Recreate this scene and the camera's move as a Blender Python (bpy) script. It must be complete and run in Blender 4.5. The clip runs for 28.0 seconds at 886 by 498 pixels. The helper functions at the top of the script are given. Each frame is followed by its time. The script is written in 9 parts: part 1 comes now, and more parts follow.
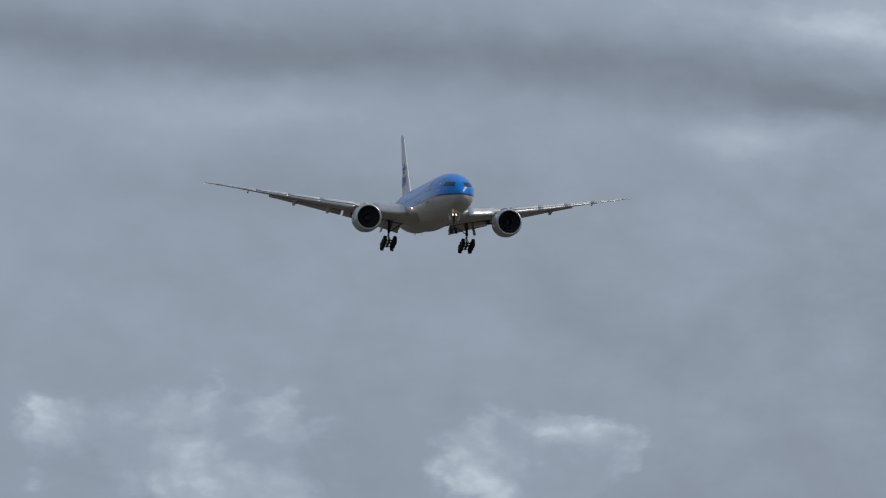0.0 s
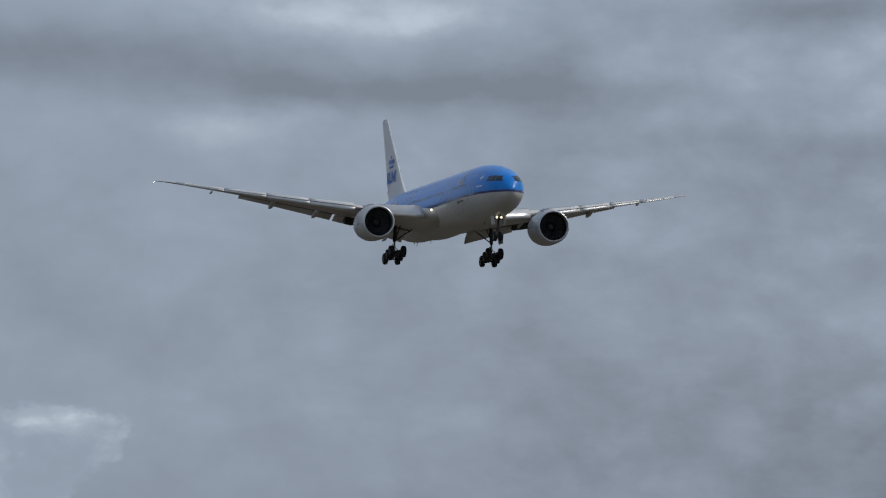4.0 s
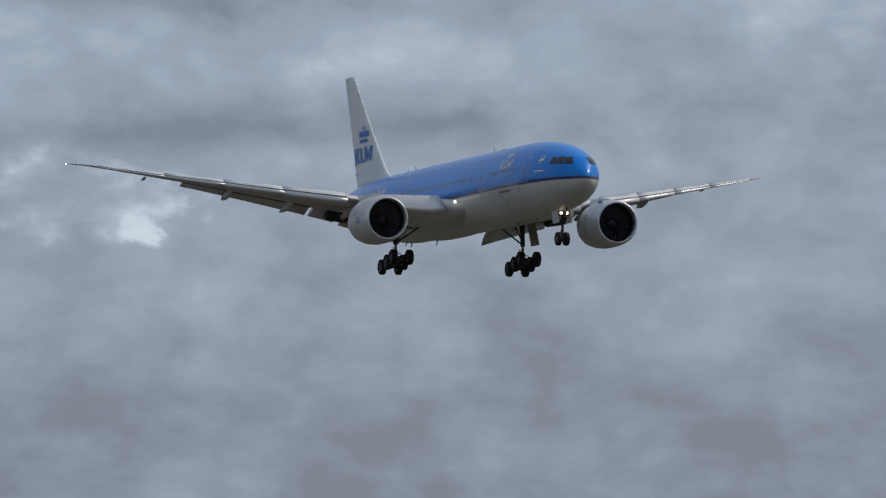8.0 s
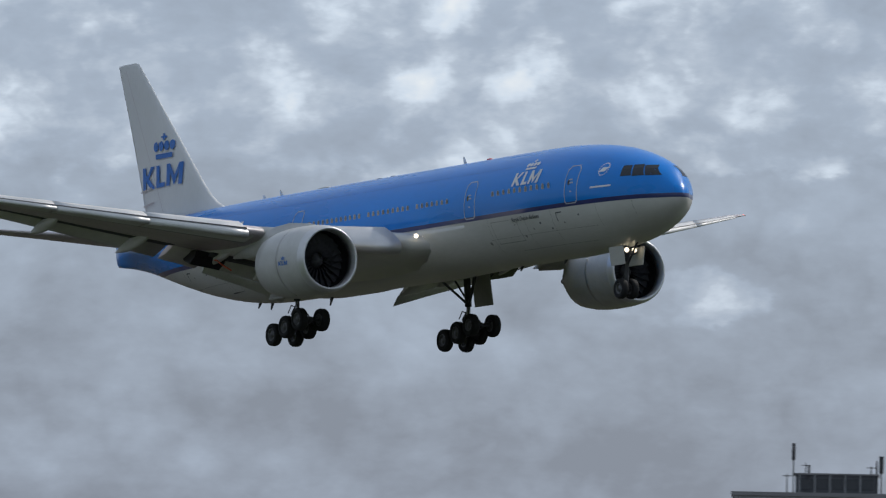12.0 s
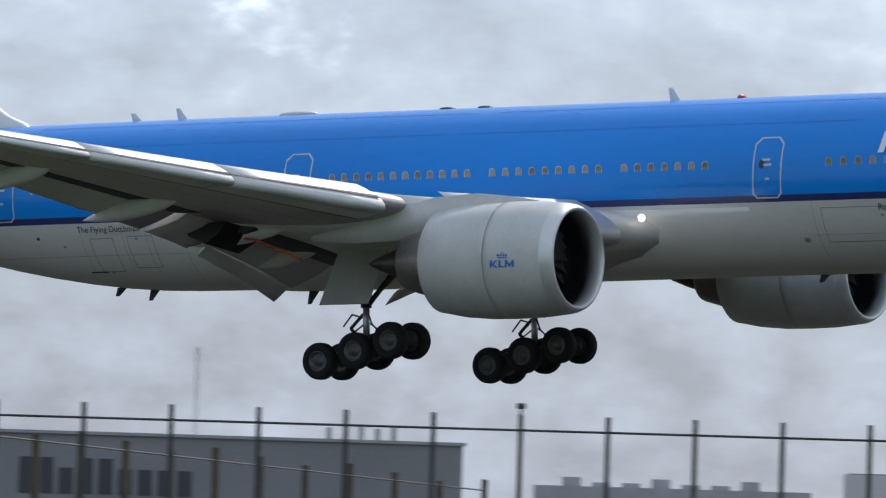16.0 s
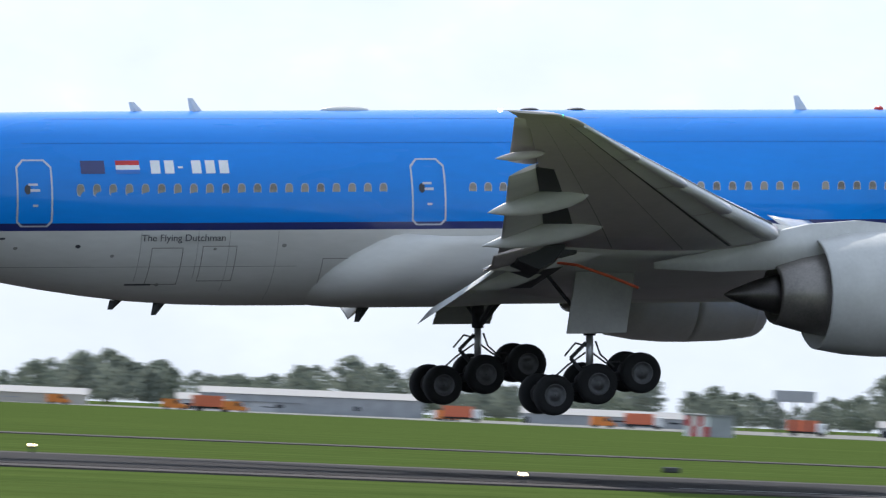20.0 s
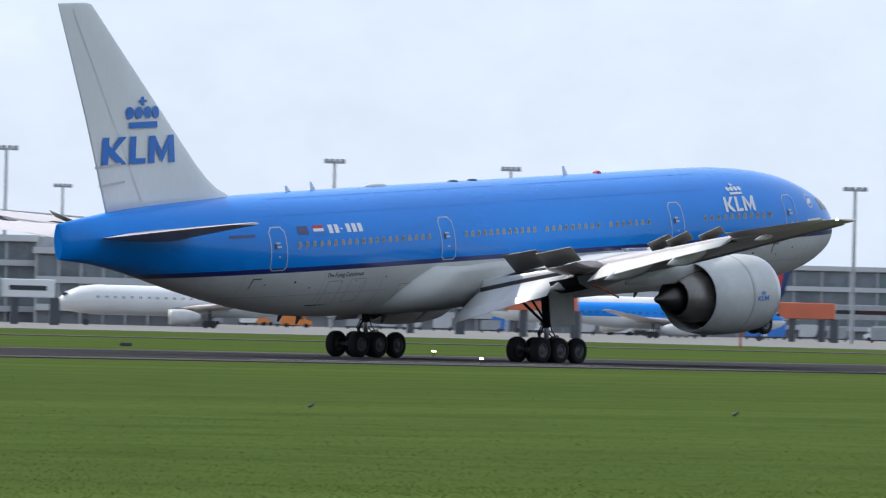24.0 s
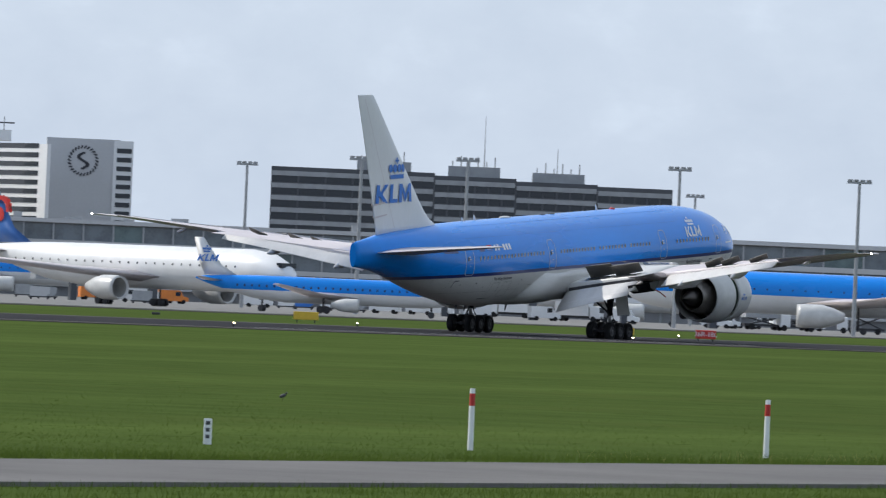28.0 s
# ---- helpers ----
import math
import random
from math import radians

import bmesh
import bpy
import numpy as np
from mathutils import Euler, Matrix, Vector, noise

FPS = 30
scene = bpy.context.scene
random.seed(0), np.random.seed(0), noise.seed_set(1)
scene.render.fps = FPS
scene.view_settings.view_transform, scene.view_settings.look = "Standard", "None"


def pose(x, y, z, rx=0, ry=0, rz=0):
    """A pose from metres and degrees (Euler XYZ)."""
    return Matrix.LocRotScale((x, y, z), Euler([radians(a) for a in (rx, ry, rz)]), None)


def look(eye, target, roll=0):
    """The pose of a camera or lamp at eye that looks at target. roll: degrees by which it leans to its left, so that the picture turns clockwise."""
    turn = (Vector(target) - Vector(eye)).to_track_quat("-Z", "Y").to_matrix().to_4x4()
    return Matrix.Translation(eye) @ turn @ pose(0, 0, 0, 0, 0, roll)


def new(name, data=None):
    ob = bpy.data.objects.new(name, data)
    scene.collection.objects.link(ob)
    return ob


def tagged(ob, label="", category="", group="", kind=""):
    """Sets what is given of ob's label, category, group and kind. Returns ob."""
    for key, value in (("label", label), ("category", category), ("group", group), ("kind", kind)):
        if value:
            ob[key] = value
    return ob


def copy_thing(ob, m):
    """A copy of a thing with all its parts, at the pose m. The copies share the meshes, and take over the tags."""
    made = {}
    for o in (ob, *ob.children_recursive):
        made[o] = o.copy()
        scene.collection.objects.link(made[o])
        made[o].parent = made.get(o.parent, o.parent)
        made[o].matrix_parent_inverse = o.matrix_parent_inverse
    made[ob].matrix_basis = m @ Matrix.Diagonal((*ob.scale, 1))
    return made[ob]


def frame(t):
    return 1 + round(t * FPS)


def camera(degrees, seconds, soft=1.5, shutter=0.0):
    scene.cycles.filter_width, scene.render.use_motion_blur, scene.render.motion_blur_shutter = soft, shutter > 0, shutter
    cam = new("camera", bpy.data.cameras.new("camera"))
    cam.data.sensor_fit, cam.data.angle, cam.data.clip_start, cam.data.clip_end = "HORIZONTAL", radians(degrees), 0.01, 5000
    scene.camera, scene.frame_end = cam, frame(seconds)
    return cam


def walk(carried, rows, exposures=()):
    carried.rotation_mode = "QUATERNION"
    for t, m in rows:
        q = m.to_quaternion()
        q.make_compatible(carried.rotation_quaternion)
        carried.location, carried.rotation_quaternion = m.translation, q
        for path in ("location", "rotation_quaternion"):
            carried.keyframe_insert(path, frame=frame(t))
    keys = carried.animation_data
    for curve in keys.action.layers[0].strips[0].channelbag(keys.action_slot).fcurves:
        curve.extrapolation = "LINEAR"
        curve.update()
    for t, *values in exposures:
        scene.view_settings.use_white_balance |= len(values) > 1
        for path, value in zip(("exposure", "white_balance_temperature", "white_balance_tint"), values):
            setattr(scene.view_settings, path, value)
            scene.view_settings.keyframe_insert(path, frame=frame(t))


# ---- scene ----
cam = camera(5.4222, 28.0, soft=1.25, shutter=0.12)
RUNWAY_Y = 276.45
EYE = (0.0, 0.0, 2.014)


def aim(pan, tilt, roll):
    """The camera's pose on its tripod: pan from +y towards +x, tilt upwards, roll."""
    a, e = radians(pan), radians(tilt)
    way = Vector((math.sin(a) * math.cos(e), math.cos(a) * math.cos(e), math.sin(e)))
    return look(EYE, Vector(EYE) + way * 100.0, roll)


walk(cam, [
    (0.0, aim(-77.707, 2.648, 2.22)),
    (0.5, aim(-77.399, 2.717, 2.49)),
    (1.0, aim(-77.037, 2.752, 2.81)),
    (1.5, aim(-76.711, 2.800, 2.33)),
    (2.0, aim(-76.392, 2.806, 1.71)),
    (2.5, aim(-75.837, 2.696, 2.56)),
    (3.0, aim(-75.424, 2.693, 2.24)),
    (3.5, aim(-74.984, 2.689, 1.91)),
    (4.0, aim(-74.513, 2.686, 1.59)),
    (4.5, aim(-74.009, 2.683, 1.27)),
    (5.0, aim(-73.433, 2.647, 0.49)),
    (5.5, aim(-72.824, 2.543, 0.20)),
    (6.0, aim(-72.186, 2.504, 0.04)),
    (6.5, aim(-71.561, 2.553, 0.75)),
    (7.0, aim(-70.831, 2.651, 0.10)),
    (7.5, aim(-69.964, 2.667, -0.37)),
    (8.0, aim(-69.011, 2.649, 0.51)),
    (8.5, aim(-67.857, 2.613, 1.84)),
    (9.0, aim(-66.914, 2.563, 2.33)),
    (9.5, aim(-65.461, 2.565, 2.57)),
    (10.0, aim(-64.229, 2.647, 1.78)),
    (10.5, aim(-63.013, 2.718, 1.22)),
    (11.0, aim(-61.192, 2.758, 0.83)),
    (11.5, aim(-59.292, 2.828, 0.78)),
    (12.0, aim(-57.468, 2.847, 1.13)),
    (12.5, aim(-55.264, 2.830, 1.50)),
    (13.0, aim(-52.842, 2.767, 1.50)),
    (13.5, aim(-50.107, 2.696, 1.50)),
    (14.0, aim(-47.021, 2.612, 1.50)),
    (14.5, aim(-43.539, 2.511, 1.50)),
    (15.0, aim(-39.979, 2.539, 1.44)),
    (15.5, aim(-35.955, 2.372, 1.47)),
    (16.0, aim(-30.898, 2.146, 1.72)),
    (16.5, aim(-26.081, 1.991, 1.85)),
    (17.0, aim(-20.095, 1.807, 2.09)),
    (17.5, aim(-13.792, 1.588, 2.11)),
    (18.0, aim(-7.532, 1.358, 1.98)),
    (18.5, aim(-0.835, 1.109, 1.96)),
    (19.0, aim(5.851, 0.997, 1.85)),
    (19.5, aim(12.602, 1.022, 2.24)),
    (20.0, aim(19.112, 0.994, 2.39)),
    (20.5, aim(25.560, 0.869, 2.25)),
    (21.0, aim(30.978, 0.701, 1.90)),
    (21.5, aim(35.900, 0.587, 1.55)),
    (22.0, aim(40.346, 0.523, 1.19)),
    (22.5, aim(44.351, 0.452, 0.84)),
    (23.0, aim(47.136, 0.390, 1.10)),
    (23.5, aim(49.715, 0.403, 1.29)),
    (24.0, aim(52.386, 0.430, 1.47)),
    (24.5, aim(54.785, 0.440, 1.96)),
    (25.0, aim(56.673, 0.409, 2.00)),
    (25.5, aim(58.129, 0.387, 2.20)),
    (26.0, aim(59.937, 0.473, 2.47)),
    (26.5, aim(61.789, 0.500, 2.28)),
    (27.0, aim(62.896, 0.417, 2.49)),
    (27.5, aim(63.900, 0.331, 2.57)),
    (28.0, aim(64.970, 0.337, 2.52)),
], exposures=[(0.0, -0.9), (8.0, -0.78), (11.0, -0.62), (14.5, -0.2), (16.0, 0.06), (17.0, 0.02), (18.0, 0.42), (20.0, 0.52), (23.0, 0.46), (24.0, 0.4), (25.0, 0.28), (28.0, 0.12)])

# ---- world, sun ----
SUN_AZ, SUN_EL = -5.0, 43.0
world = bpy.data.worlds.new("sky")
scene.world = world
world.use_nodes = True


def sky_world():
    nt = world.node_tree
    nt.nodes.clear()
    nd, ln = nt.nodes.new, nt.links.new

    def mth(op, a, b=None):
        n = nd("ShaderNodeMath")
        n.operation = op
        for i, q in enumerate((a, b)):
            if q is None:
                continue
            if isinstance(q, (int, float)):
                n.inputs[i].default_value = q
            else:
                ln(q, n.inputs[i])
        return n.outputs[0]

    out, bg = nd("ShaderNodeOutputWorld"), nd("ShaderNodeBackground")
    sky = nd("ShaderNodeTexSky")
    sky.sky_type, sky.sun_disc = "NISHITA", False
    sky.sun_elevation, sky.sun_rotation = radians(SUN_EL), radians(SUN_AZ)
    sky.air_density, sky.dust_density = 1.0, 1.5
    geo = nd("ShaderNodeTexCoord")
    sep = nd("ShaderNodeSeparateXYZ")
    ln(geo.outputs["Generated"], sep.inputs[0])
    az = mth("ARCTAN2", sep.outputs[0], sep.outputs[1])
    deg = mth("MULTIPLY", az, 57.2958)
    elev = mth("MULTIPLY", sep.outputs[2], 57.2958)

    def grid(kx, ky, dx=0.0):
        c = nd("ShaderNodeCombineXYZ")
        ln(mth("ADD", mth("MULTIPLY", deg, kx), dx), c.inputs[0])
        ln(mth("MULTIPLY", elev, ky), c.inputs[1])
        return c.outputs[0]

    def noise(vec, detail, rough):
        n = nd("ShaderNodeTexNoise")
        n.inputs["Scale"].default_value, n.inputs["Detail"].default_value = 1.0, detail
        n.inputs["Roughness"].default_value = rough
        ln(vec, n.inputs["Vector"])
        return n

    # ragged edges: the cloud field is bent by a noise before anything is laid into it
    bend = noise(grid(0.75, 1.3), 6.0, 0.58)
    bs = nd("ShaderNodeSeparateColor")
    ln(bend.outputs[1], bs.inputs[0])
    u = mth("ADD", deg, mth("MULTIPLY", mth("SUBTRACT", bs.outputs[0], 0.5), 1.5))
    v = mth("ADD", elev, mth("MULTIPLY", mth("SUBTRACT", bs.outputs[1], 0.5), 0.42))

    def cloud(a, e, w, h, amount):
        p, q = mth("MULTIPLY", mth("SUBTRACT", u, a), 1.0 / w), mth("MULTIPLY", mth("SUBTRACT", v, e), 1.0 / h)
        g = mth("POWER", 2.718, mth("MULTIPLY", mth("ADD", mth("MULTIPLY", p, p), mth("MULTIPLY", q, q)), -1.0))
        return mth("MULTIPLY", g, amount)

    # stratus layers, dark, and the thin bright deck between them
    layers = 0.0
    for row in ((-78.6, 3.84, 3.4, 0.17, -0.13), (-74.6, 3.66, 1.9, 0.12, -0.12), (-70.6, 3.36, 2.5, 0.11, -0.10), (-70.8, 4.18, 2.4, 0.13, -0.13), (-78.2, 2.98, 1.5, 0.18, -0.045),
                (-79.4, 3.46, 1.3, 0.14, 0.05), (-75.8, 3.45, 0.6, 0.15, 0.09), (-75.1, 4.1, 0.9, 0.16, 0.11), (-69.9, 3.76, 2.0, 0.16, 0.075)):
        layers = mth("ADD", cloud(*row), layers)
    # heaped cumulus with crisp heads
    heaps = 0.0
    for row in ((-79.2, 1.35, 1.5, 0.5, 0.85), (-77.0, 1.3, 0.55, 0.5, 0.85), (-71.3, 2.95, 1.0, 0.4, 0.75), (-63.4, 3.3, 2.8, 0.8, 0.72), (-57.4, 3.95, 4.2, 0.55, 2.3),
                (-55.9, 2.6, 0.45, 0.24, 0.9), (-40.8, 3.45, 1.5, 0.5, 2.2), (-37.4, 3.4, 0.8, 0.4, 1.4), (-42.6, 2.1, 0.5, 0.2, 0.75), (-32.0, 3.5, 1.3, 0.3, 0.6)):
        heaps = mth("ADD", cloud(*row), heaps)
    tex = mth("SUBTRACT", noise(grid(0.9, 1.5, 31.0), 9.0, 0.6).outputs[0], 0.5)
    warp = nd("ShaderNodeVectorMath")
    warp.operation = "MULTIPLY_ADD"
    ln(bend.outputs[1], warp.inputs[0])
    warp.inputs[1].default_value = (1.6, 1.6, 0.0)
    ln(grid(2.0, 2.6), warp.inputs[2])
    heap = nd("ShaderNodeTexVoronoi")
    heap.feature = "SMOOTH_F1"
    heap.inputs["Scale"].default_value, heap.inputs["Smoothness"].default_value, heap.inputs["Detail"].default_value = 1.0, 0.4, 3.0
    ln(warp.outputs[0], heap.inputs["Vector"])
    puff = mth("SUBTRACT", 0.45, heap.outputs["Distance"])
    cover = nd("ShaderNodeMapRange")
    cover.interpolation_type = "SMOOTHSTEP"
    ln(mth("ADD", heaps, mth("ADD", mth("MULTIPLY", tex, 1.0), mth("MULTIPLY", puff, 0.3))), cover.inputs["Value"])
    cover.inputs["From Min"].default_value, cover.inputs["From Max"].default_value = 0.30, 0.47
    crest = mth("MULTIPLY", cover.outputs[0], mth("MAXIMUM", 0.03, mth("ADD", 0.105, mth("ADD", mth("MULTIPLY", puff, 0.12), mth("MULTIPLY", tex, 0.28)))))
    # towards the terminal the deck is an even haze; far out on the approach it is smooth below the layers
    even = mth("DIVIDE", 1.0, mth("ADD", 1.0, mth("POWER", 2.718, mth("MULTIPLY", mth("SUBTRACT", deg, -12.0), -0.15))))
    rough = mth("DIVIDE", 1.0, mth("ADD", 1.0, mth("POWER", 2.718, mth("MULTIPLY", mth("ADD", deg, 74.5), -0.8))))
    amount = mth("MULTIPLY", mth("ADD", 0.12, mth("MULTIPLY", rough, 0.27)), mth("SUBTRACT", 1.0, mth("MULTIPLY", even, 0.80)))
    # the deck darkens towards the horizon over the maintenance area
    low = mth("MINIMUM", mth("MAXIMUM", mth("SUBTRACT", v, 2.9), -1.4), 1.2)
    slope = mth("MULTIPLY", mth("MULTIPLY", low, rough), mth("MULTIPLY", mth("SUBTRACT", 1.0, even), 0.042))
    base = mth("ADD", mth("ADD", 0.446, mth("MULTIPLY", even, 0.076)), slope)
    small = mth("ADD", mth("MULTIPLY", tex, 0.95), mth("MULTIPLY", puff, 0.22))
    lit = mth("ADD", mth("ADD", base, mth("MULTIPLY", small, amount)), mth("ADD", layers, crest))
    ramp = nd("ShaderNodeValToRGB")
    ln(lit, ramp.inputs[0])
    r = ramp.color_ramp
    r.elements[0].position, r.elements[0].color = 0.30, (0.245, 0.29, 0.375, 1)
    r.elements[1].position, r.elements[1].color = 0.68, (0.93, 0.98, 1.03, 1)
    for p, c in ((0.46, (0.405, 0.488, 0.622, 1)), (0.52, (0.507, 0.592, 0.722, 1)), (0.585, (0.72, 0.825, 0.965, 1))):
        e = r.elements.new(p)
        e.color = c
    clip = mth("MINIMUM", mth("MAXIMUM", deg, -80.0), 15.0)
    gain = mth("ADD", mth("MULTIPLY", clip, -0.0018), 0.85)
    tint = nd("ShaderNodeVectorMath")
    tint.operation = "SCALE"
    ln(ramp.outputs[0], tint.inputs[0])
    ln(gain, tint.inputs["Scale"])
    sk = nd("ShaderNodeVectorMath")
    sk.operation = "SCALE"
    ln(sky.outputs[0], sk.inputs[0])
    sk.inputs["Scale"].default_value = 0.09
    mix = nd("ShaderNodeMix")
    mix.data_type = "RGBA"
    mix.inputs["Factor"].default_value = 0.88
    ln(sk.outputs[0], mix.inputs[6])
    ln(tint.outputs[0], mix.inputs[7])
    ln(mix.outputs[2], bg.inputs[0])
    bg.inputs[1].default_value = 1.4
    ln(bg.outputs[0], out.inputs[0])


sky_world()
sun = new("sun", bpy.data.lights.new("sun", "SUN"))
sun.data.energy, sun.data.angle, sun.data.color = 3.2, radians(0.8), (1.0, 0.96, 0.9)
sa, se = radians(SUN_AZ), radians(SUN_EL)
sun.matrix_world = look((300 * math.sin(sa) * math.cos(se), 300 * math.cos(sa) * math.cos(se), 300 * math.sin(se)), (0, 0, 0))


# ---- materials ----
def surface(name, color, rough=0.5, metal=0.0, scale=3.0, vary=0.12, fine=40.0, bump=0.0, second=None, coat=0.0, alpha=1.0, glow=0.0, stretch=(1, 1, 1), rand=0.0, spec=0.5):
    """A node material: a base colour broken up at two scales, with roughness and relief to match."""
    m = bpy.data.materials.new(name)
    m.use_nodes = True
    nt = m.node_tree
    nd, ln = nt.nodes.new, nt.links.new
    b = nt.nodes["Principled BSDF"]
    b.inputs["Roughness"].default_value, b.inputs["Metallic"].default_value = rough, metal
    b.inputs["Coat Weight"].default_value, b.inputs["Alpha"].default_value = coat, alpha
    b.inputs["Coat Roughness"].default_value = 0.05
    b.inputs["Specular IOR Level"].default_value = spec
    co, mp = nd("ShaderNodeTexCoord"), nd("ShaderNodeMapping")
    mp.inputs["Scale"].default_value = stretch
    ln(co.outputs["Object"], mp.inputs[0])
    n1, n2 = nd("ShaderNodeTexNoise"), nd("ShaderNodeTexNoise")
    for n, s in ((n1, scale), (n2, fine)):
        n.inputs["Scale"].default_value, n.inputs["Detail"].default_value = s, 4.0
        ln(mp.outputs[0], n.inputs["Vector"])
    add = nd("ShaderNodeMath")
    add.operation = "MULTIPLY_ADD"
    ln(n2.outputs[0], add.inputs[0])
    add.inputs[1].default_value = 0.4
    ln(n1.outputs[0], add.inputs[2])
    src = add.outputs[0]
    if rand:
        oi, ad2 = nd("ShaderNodeObjectInfo"), nd("ShaderNodeMath")
        ad2.operation = "MULTIPLY_ADD"
        ln(oi.outputs["Random"], ad2.inputs[0])
        ad2.inputs[1].default_value = rand
        ln(src, ad2.inputs[2])
        src = ad2.outputs[0]
    ramp = nd("ShaderNodeValToRGB")
    ln(src, ramp.inputs[0])
    c2 = second or tuple(c * (1 - 2 * vary) for c in color)
    c1 = color if second else tuple(min(1.0, c * (1 + vary)) for c in color)
    ramp.color_ramp.elements[0].position, ramp.color_ramp.elements[0].color = 0.45, (*c2, 1)
    ramp.color_ramp.elements[1].position, ramp.color_ramp.elements[1].color = 0.95, (*c1, 1)
    ln(ramp.outputs[0], b.inputs["Base Color"])
    rr = nd("ShaderNodeMapRange")
    rr.inputs["To Min"].default_value, rr.inputs["To Max"].default_value = max(0.02, rough * 0.8), min(1.0, rough * 1.2)
    ln(n1.outputs[0], rr.inputs["Value"])
    ln(rr.outputs[0], b.inputs["Roughness"])
    if bump:
        bp = nd("ShaderNodeBump")
        bp.inputs["Strength"].default_value, bp.inputs["Distance"].default_value = bump, 0.05
        ln(add.outputs[0], bp.inputs["Height"])
        ln(bp.outputs[0], b.inputs["Normal"])
    if glow:
        b.inputs["Emission Color"].default_value = (*color, 1)
        b.inputs["Emission Strength"].default_value = glow
    return m


def translucent(m, share_of, thin=1.0):
    """Let light through thin or loose matter."""
    nt = m.node_tree
    tr, ms, b = nt.nodes.new("ShaderNodeBsdfTranslucent"), nt.nodes.new("ShaderNodeMixShader"), nt.nodes["Principled BSDF"]
    nt.links.new(b.inputs["Base Color"].links[0].from_socket, tr.inputs[0])
    ms.inputs[0].default_value = share_of
    nt.links.new(b.outputs[0], ms.inputs[1])
    nt.links.new(tr.outputs[0], ms.inputs[2])
    last = ms.outputs[0]
    if thin < 1.0:
        tp, mt = nt.nodes.new("ShaderNodeBsdfTransparent"), nt.nodes.new("ShaderNodeMixShader")
        mt.inputs[0].default_value = thin
        nt.links.new(tp.outputs[0], mt.inputs[1])
        nt.links.new(last, mt.inputs[2])
        last = mt.outputs[0]
    nt.links.new(last, nt.nodes["Material Output"].inputs[0])


def grass_material():
    m = surface("grass_turf", (0.067, 0.099, 0.027), 0.9, 0, 0.35, 0.2, 5.0, second=(0.045, 0.068, 0.019))
    nt = m.node_tree
    nd, ln = nt.nodes.new, nt.links.new
    b = nt.nodes["Principled BSDF"]
    old = b.inputs["Base Color"].links[0].from_socket
    co = nd("ShaderNodeTexCoord")
    for sc, lo, hi, col in (((0.008, 0.09, 1), 0.45, 0.72, (0.086, 0.122, 0.033, 1)), ((0.10, 0.16, 1), 0.5, 0.72, (0.066, 0.088, 0.025, 1)), ((0.5, 1.3, 1), 0.64, 0.70, (0.024, 0.042, 0.008, 1))):
        mp, n = nd("ShaderNodeMapping"), nd("ShaderNodeTexNoise")
        mp.inputs["Scale"].default_value = sc
        ln(co.outputs["Object"], mp.inputs[0])
        ln(mp.outputs[0], n.inputs["Vector"])
        n.inputs["Scale"].default_value, n.inputs["Detail"].default_value = 1.0, 6.0
        mx, ramp = nd("ShaderNodeMix"), nd("ShaderNodeValToRGB")
        ramp.color_ramp.elements[0].position, ramp.color_ramp.elements[1].position = lo, hi
        ramp.color_ramp.elements[1].color = (0.7, 0.7, 0.7, 1)
        ln(n.outputs[0], ramp.inputs[0])
        mx.data_type = "RGBA"
        ln(ramp.outputs[0], mx.inputs["Factor"])
        ln(old, mx.inputs[6])
        mx.inputs[7].default_value = col
        old = mx.outputs[2]
    # beyond the airfield's western edge unseen ground is browned to cut green bounce
    sx, mr, mx = nd("ShaderNodeSeparateXYZ"), nd("ShaderNodeMapRange"), nd("ShaderNodeMix")
    ln(co.outputs["Object"], sx.inputs[0])
    ln(sx.outputs[0], mr.inputs["Value"])
    mr.inputs["From Min"].default_value, mr.inputs["From Max"].default_value = -420.0, -560.0
    mx.data_type = "RGBA"
    ln(mr.outputs[0], mx.inputs["Factor"])
    ln(old, mx.inputs[6])
    mx.inputs[7].default_value = (0.082, 0.074, 0.060, 1)
    ln(mx.outputs[2], b.inputs["Base Color"])
    b.inputs["Specular IOR Level"].default_value = 0.0
    return m


M = {}
M["grass"] = grass_material()
M["asphalt"] = surface("runway_asphalt", (0.036, 0.034, 0.036), 0.85, 0, 0.05, 0.2, 3, second=(0.018, 0.017, 0.019), stretch=(0.1, 1, 1), spec=0.04)
M["shoulder"] = surface("shoulder_asphalt", (0.085, 0.076, 0.075), 0.9, 0, 0.1, 0.15, 4, spec=0.04)
M["concrete"] = surface("apron_concrete", (0.22, 0.215, 0.205), 0.85, 0, 0.06, 0.1, 2, spec=0.05)
M["road"] = surface("service_road", (0.155, 0.148, 0.142), 0.9, 0, 0.3, 0.12, 8, bump=0.2, spec=0.05)
M["spoiler"] = surface("brown_grey_spoiler", (0.19, 0.175, 0.155), 0.6, 0, 1, 0.1, 9)
M["blue"] = surface("light_blue_aircraft_paint", (0.0, 0.22, 0.72), 0.28, 0, 0.35, 0.06, 6, coat=0.4, spec=0.15, stretch=(0.2, 1, 1))
M["seam"] = surface("grimy_panel_gap", (0.26, 0.25, 0.23), 0.6, 0, 1, 0.15, 9)
M["blue_seam"] = surface("blue_paint_lap", (0.002, 0.13, 0.45), 0.5, 0, 1, 0.1, 9)
M["navy"] = surface("dark_blue_stripe_paint", (0.012, 0.022, 0.13), 0.3, 0, 1, 0.05, 9, coat=0.5)
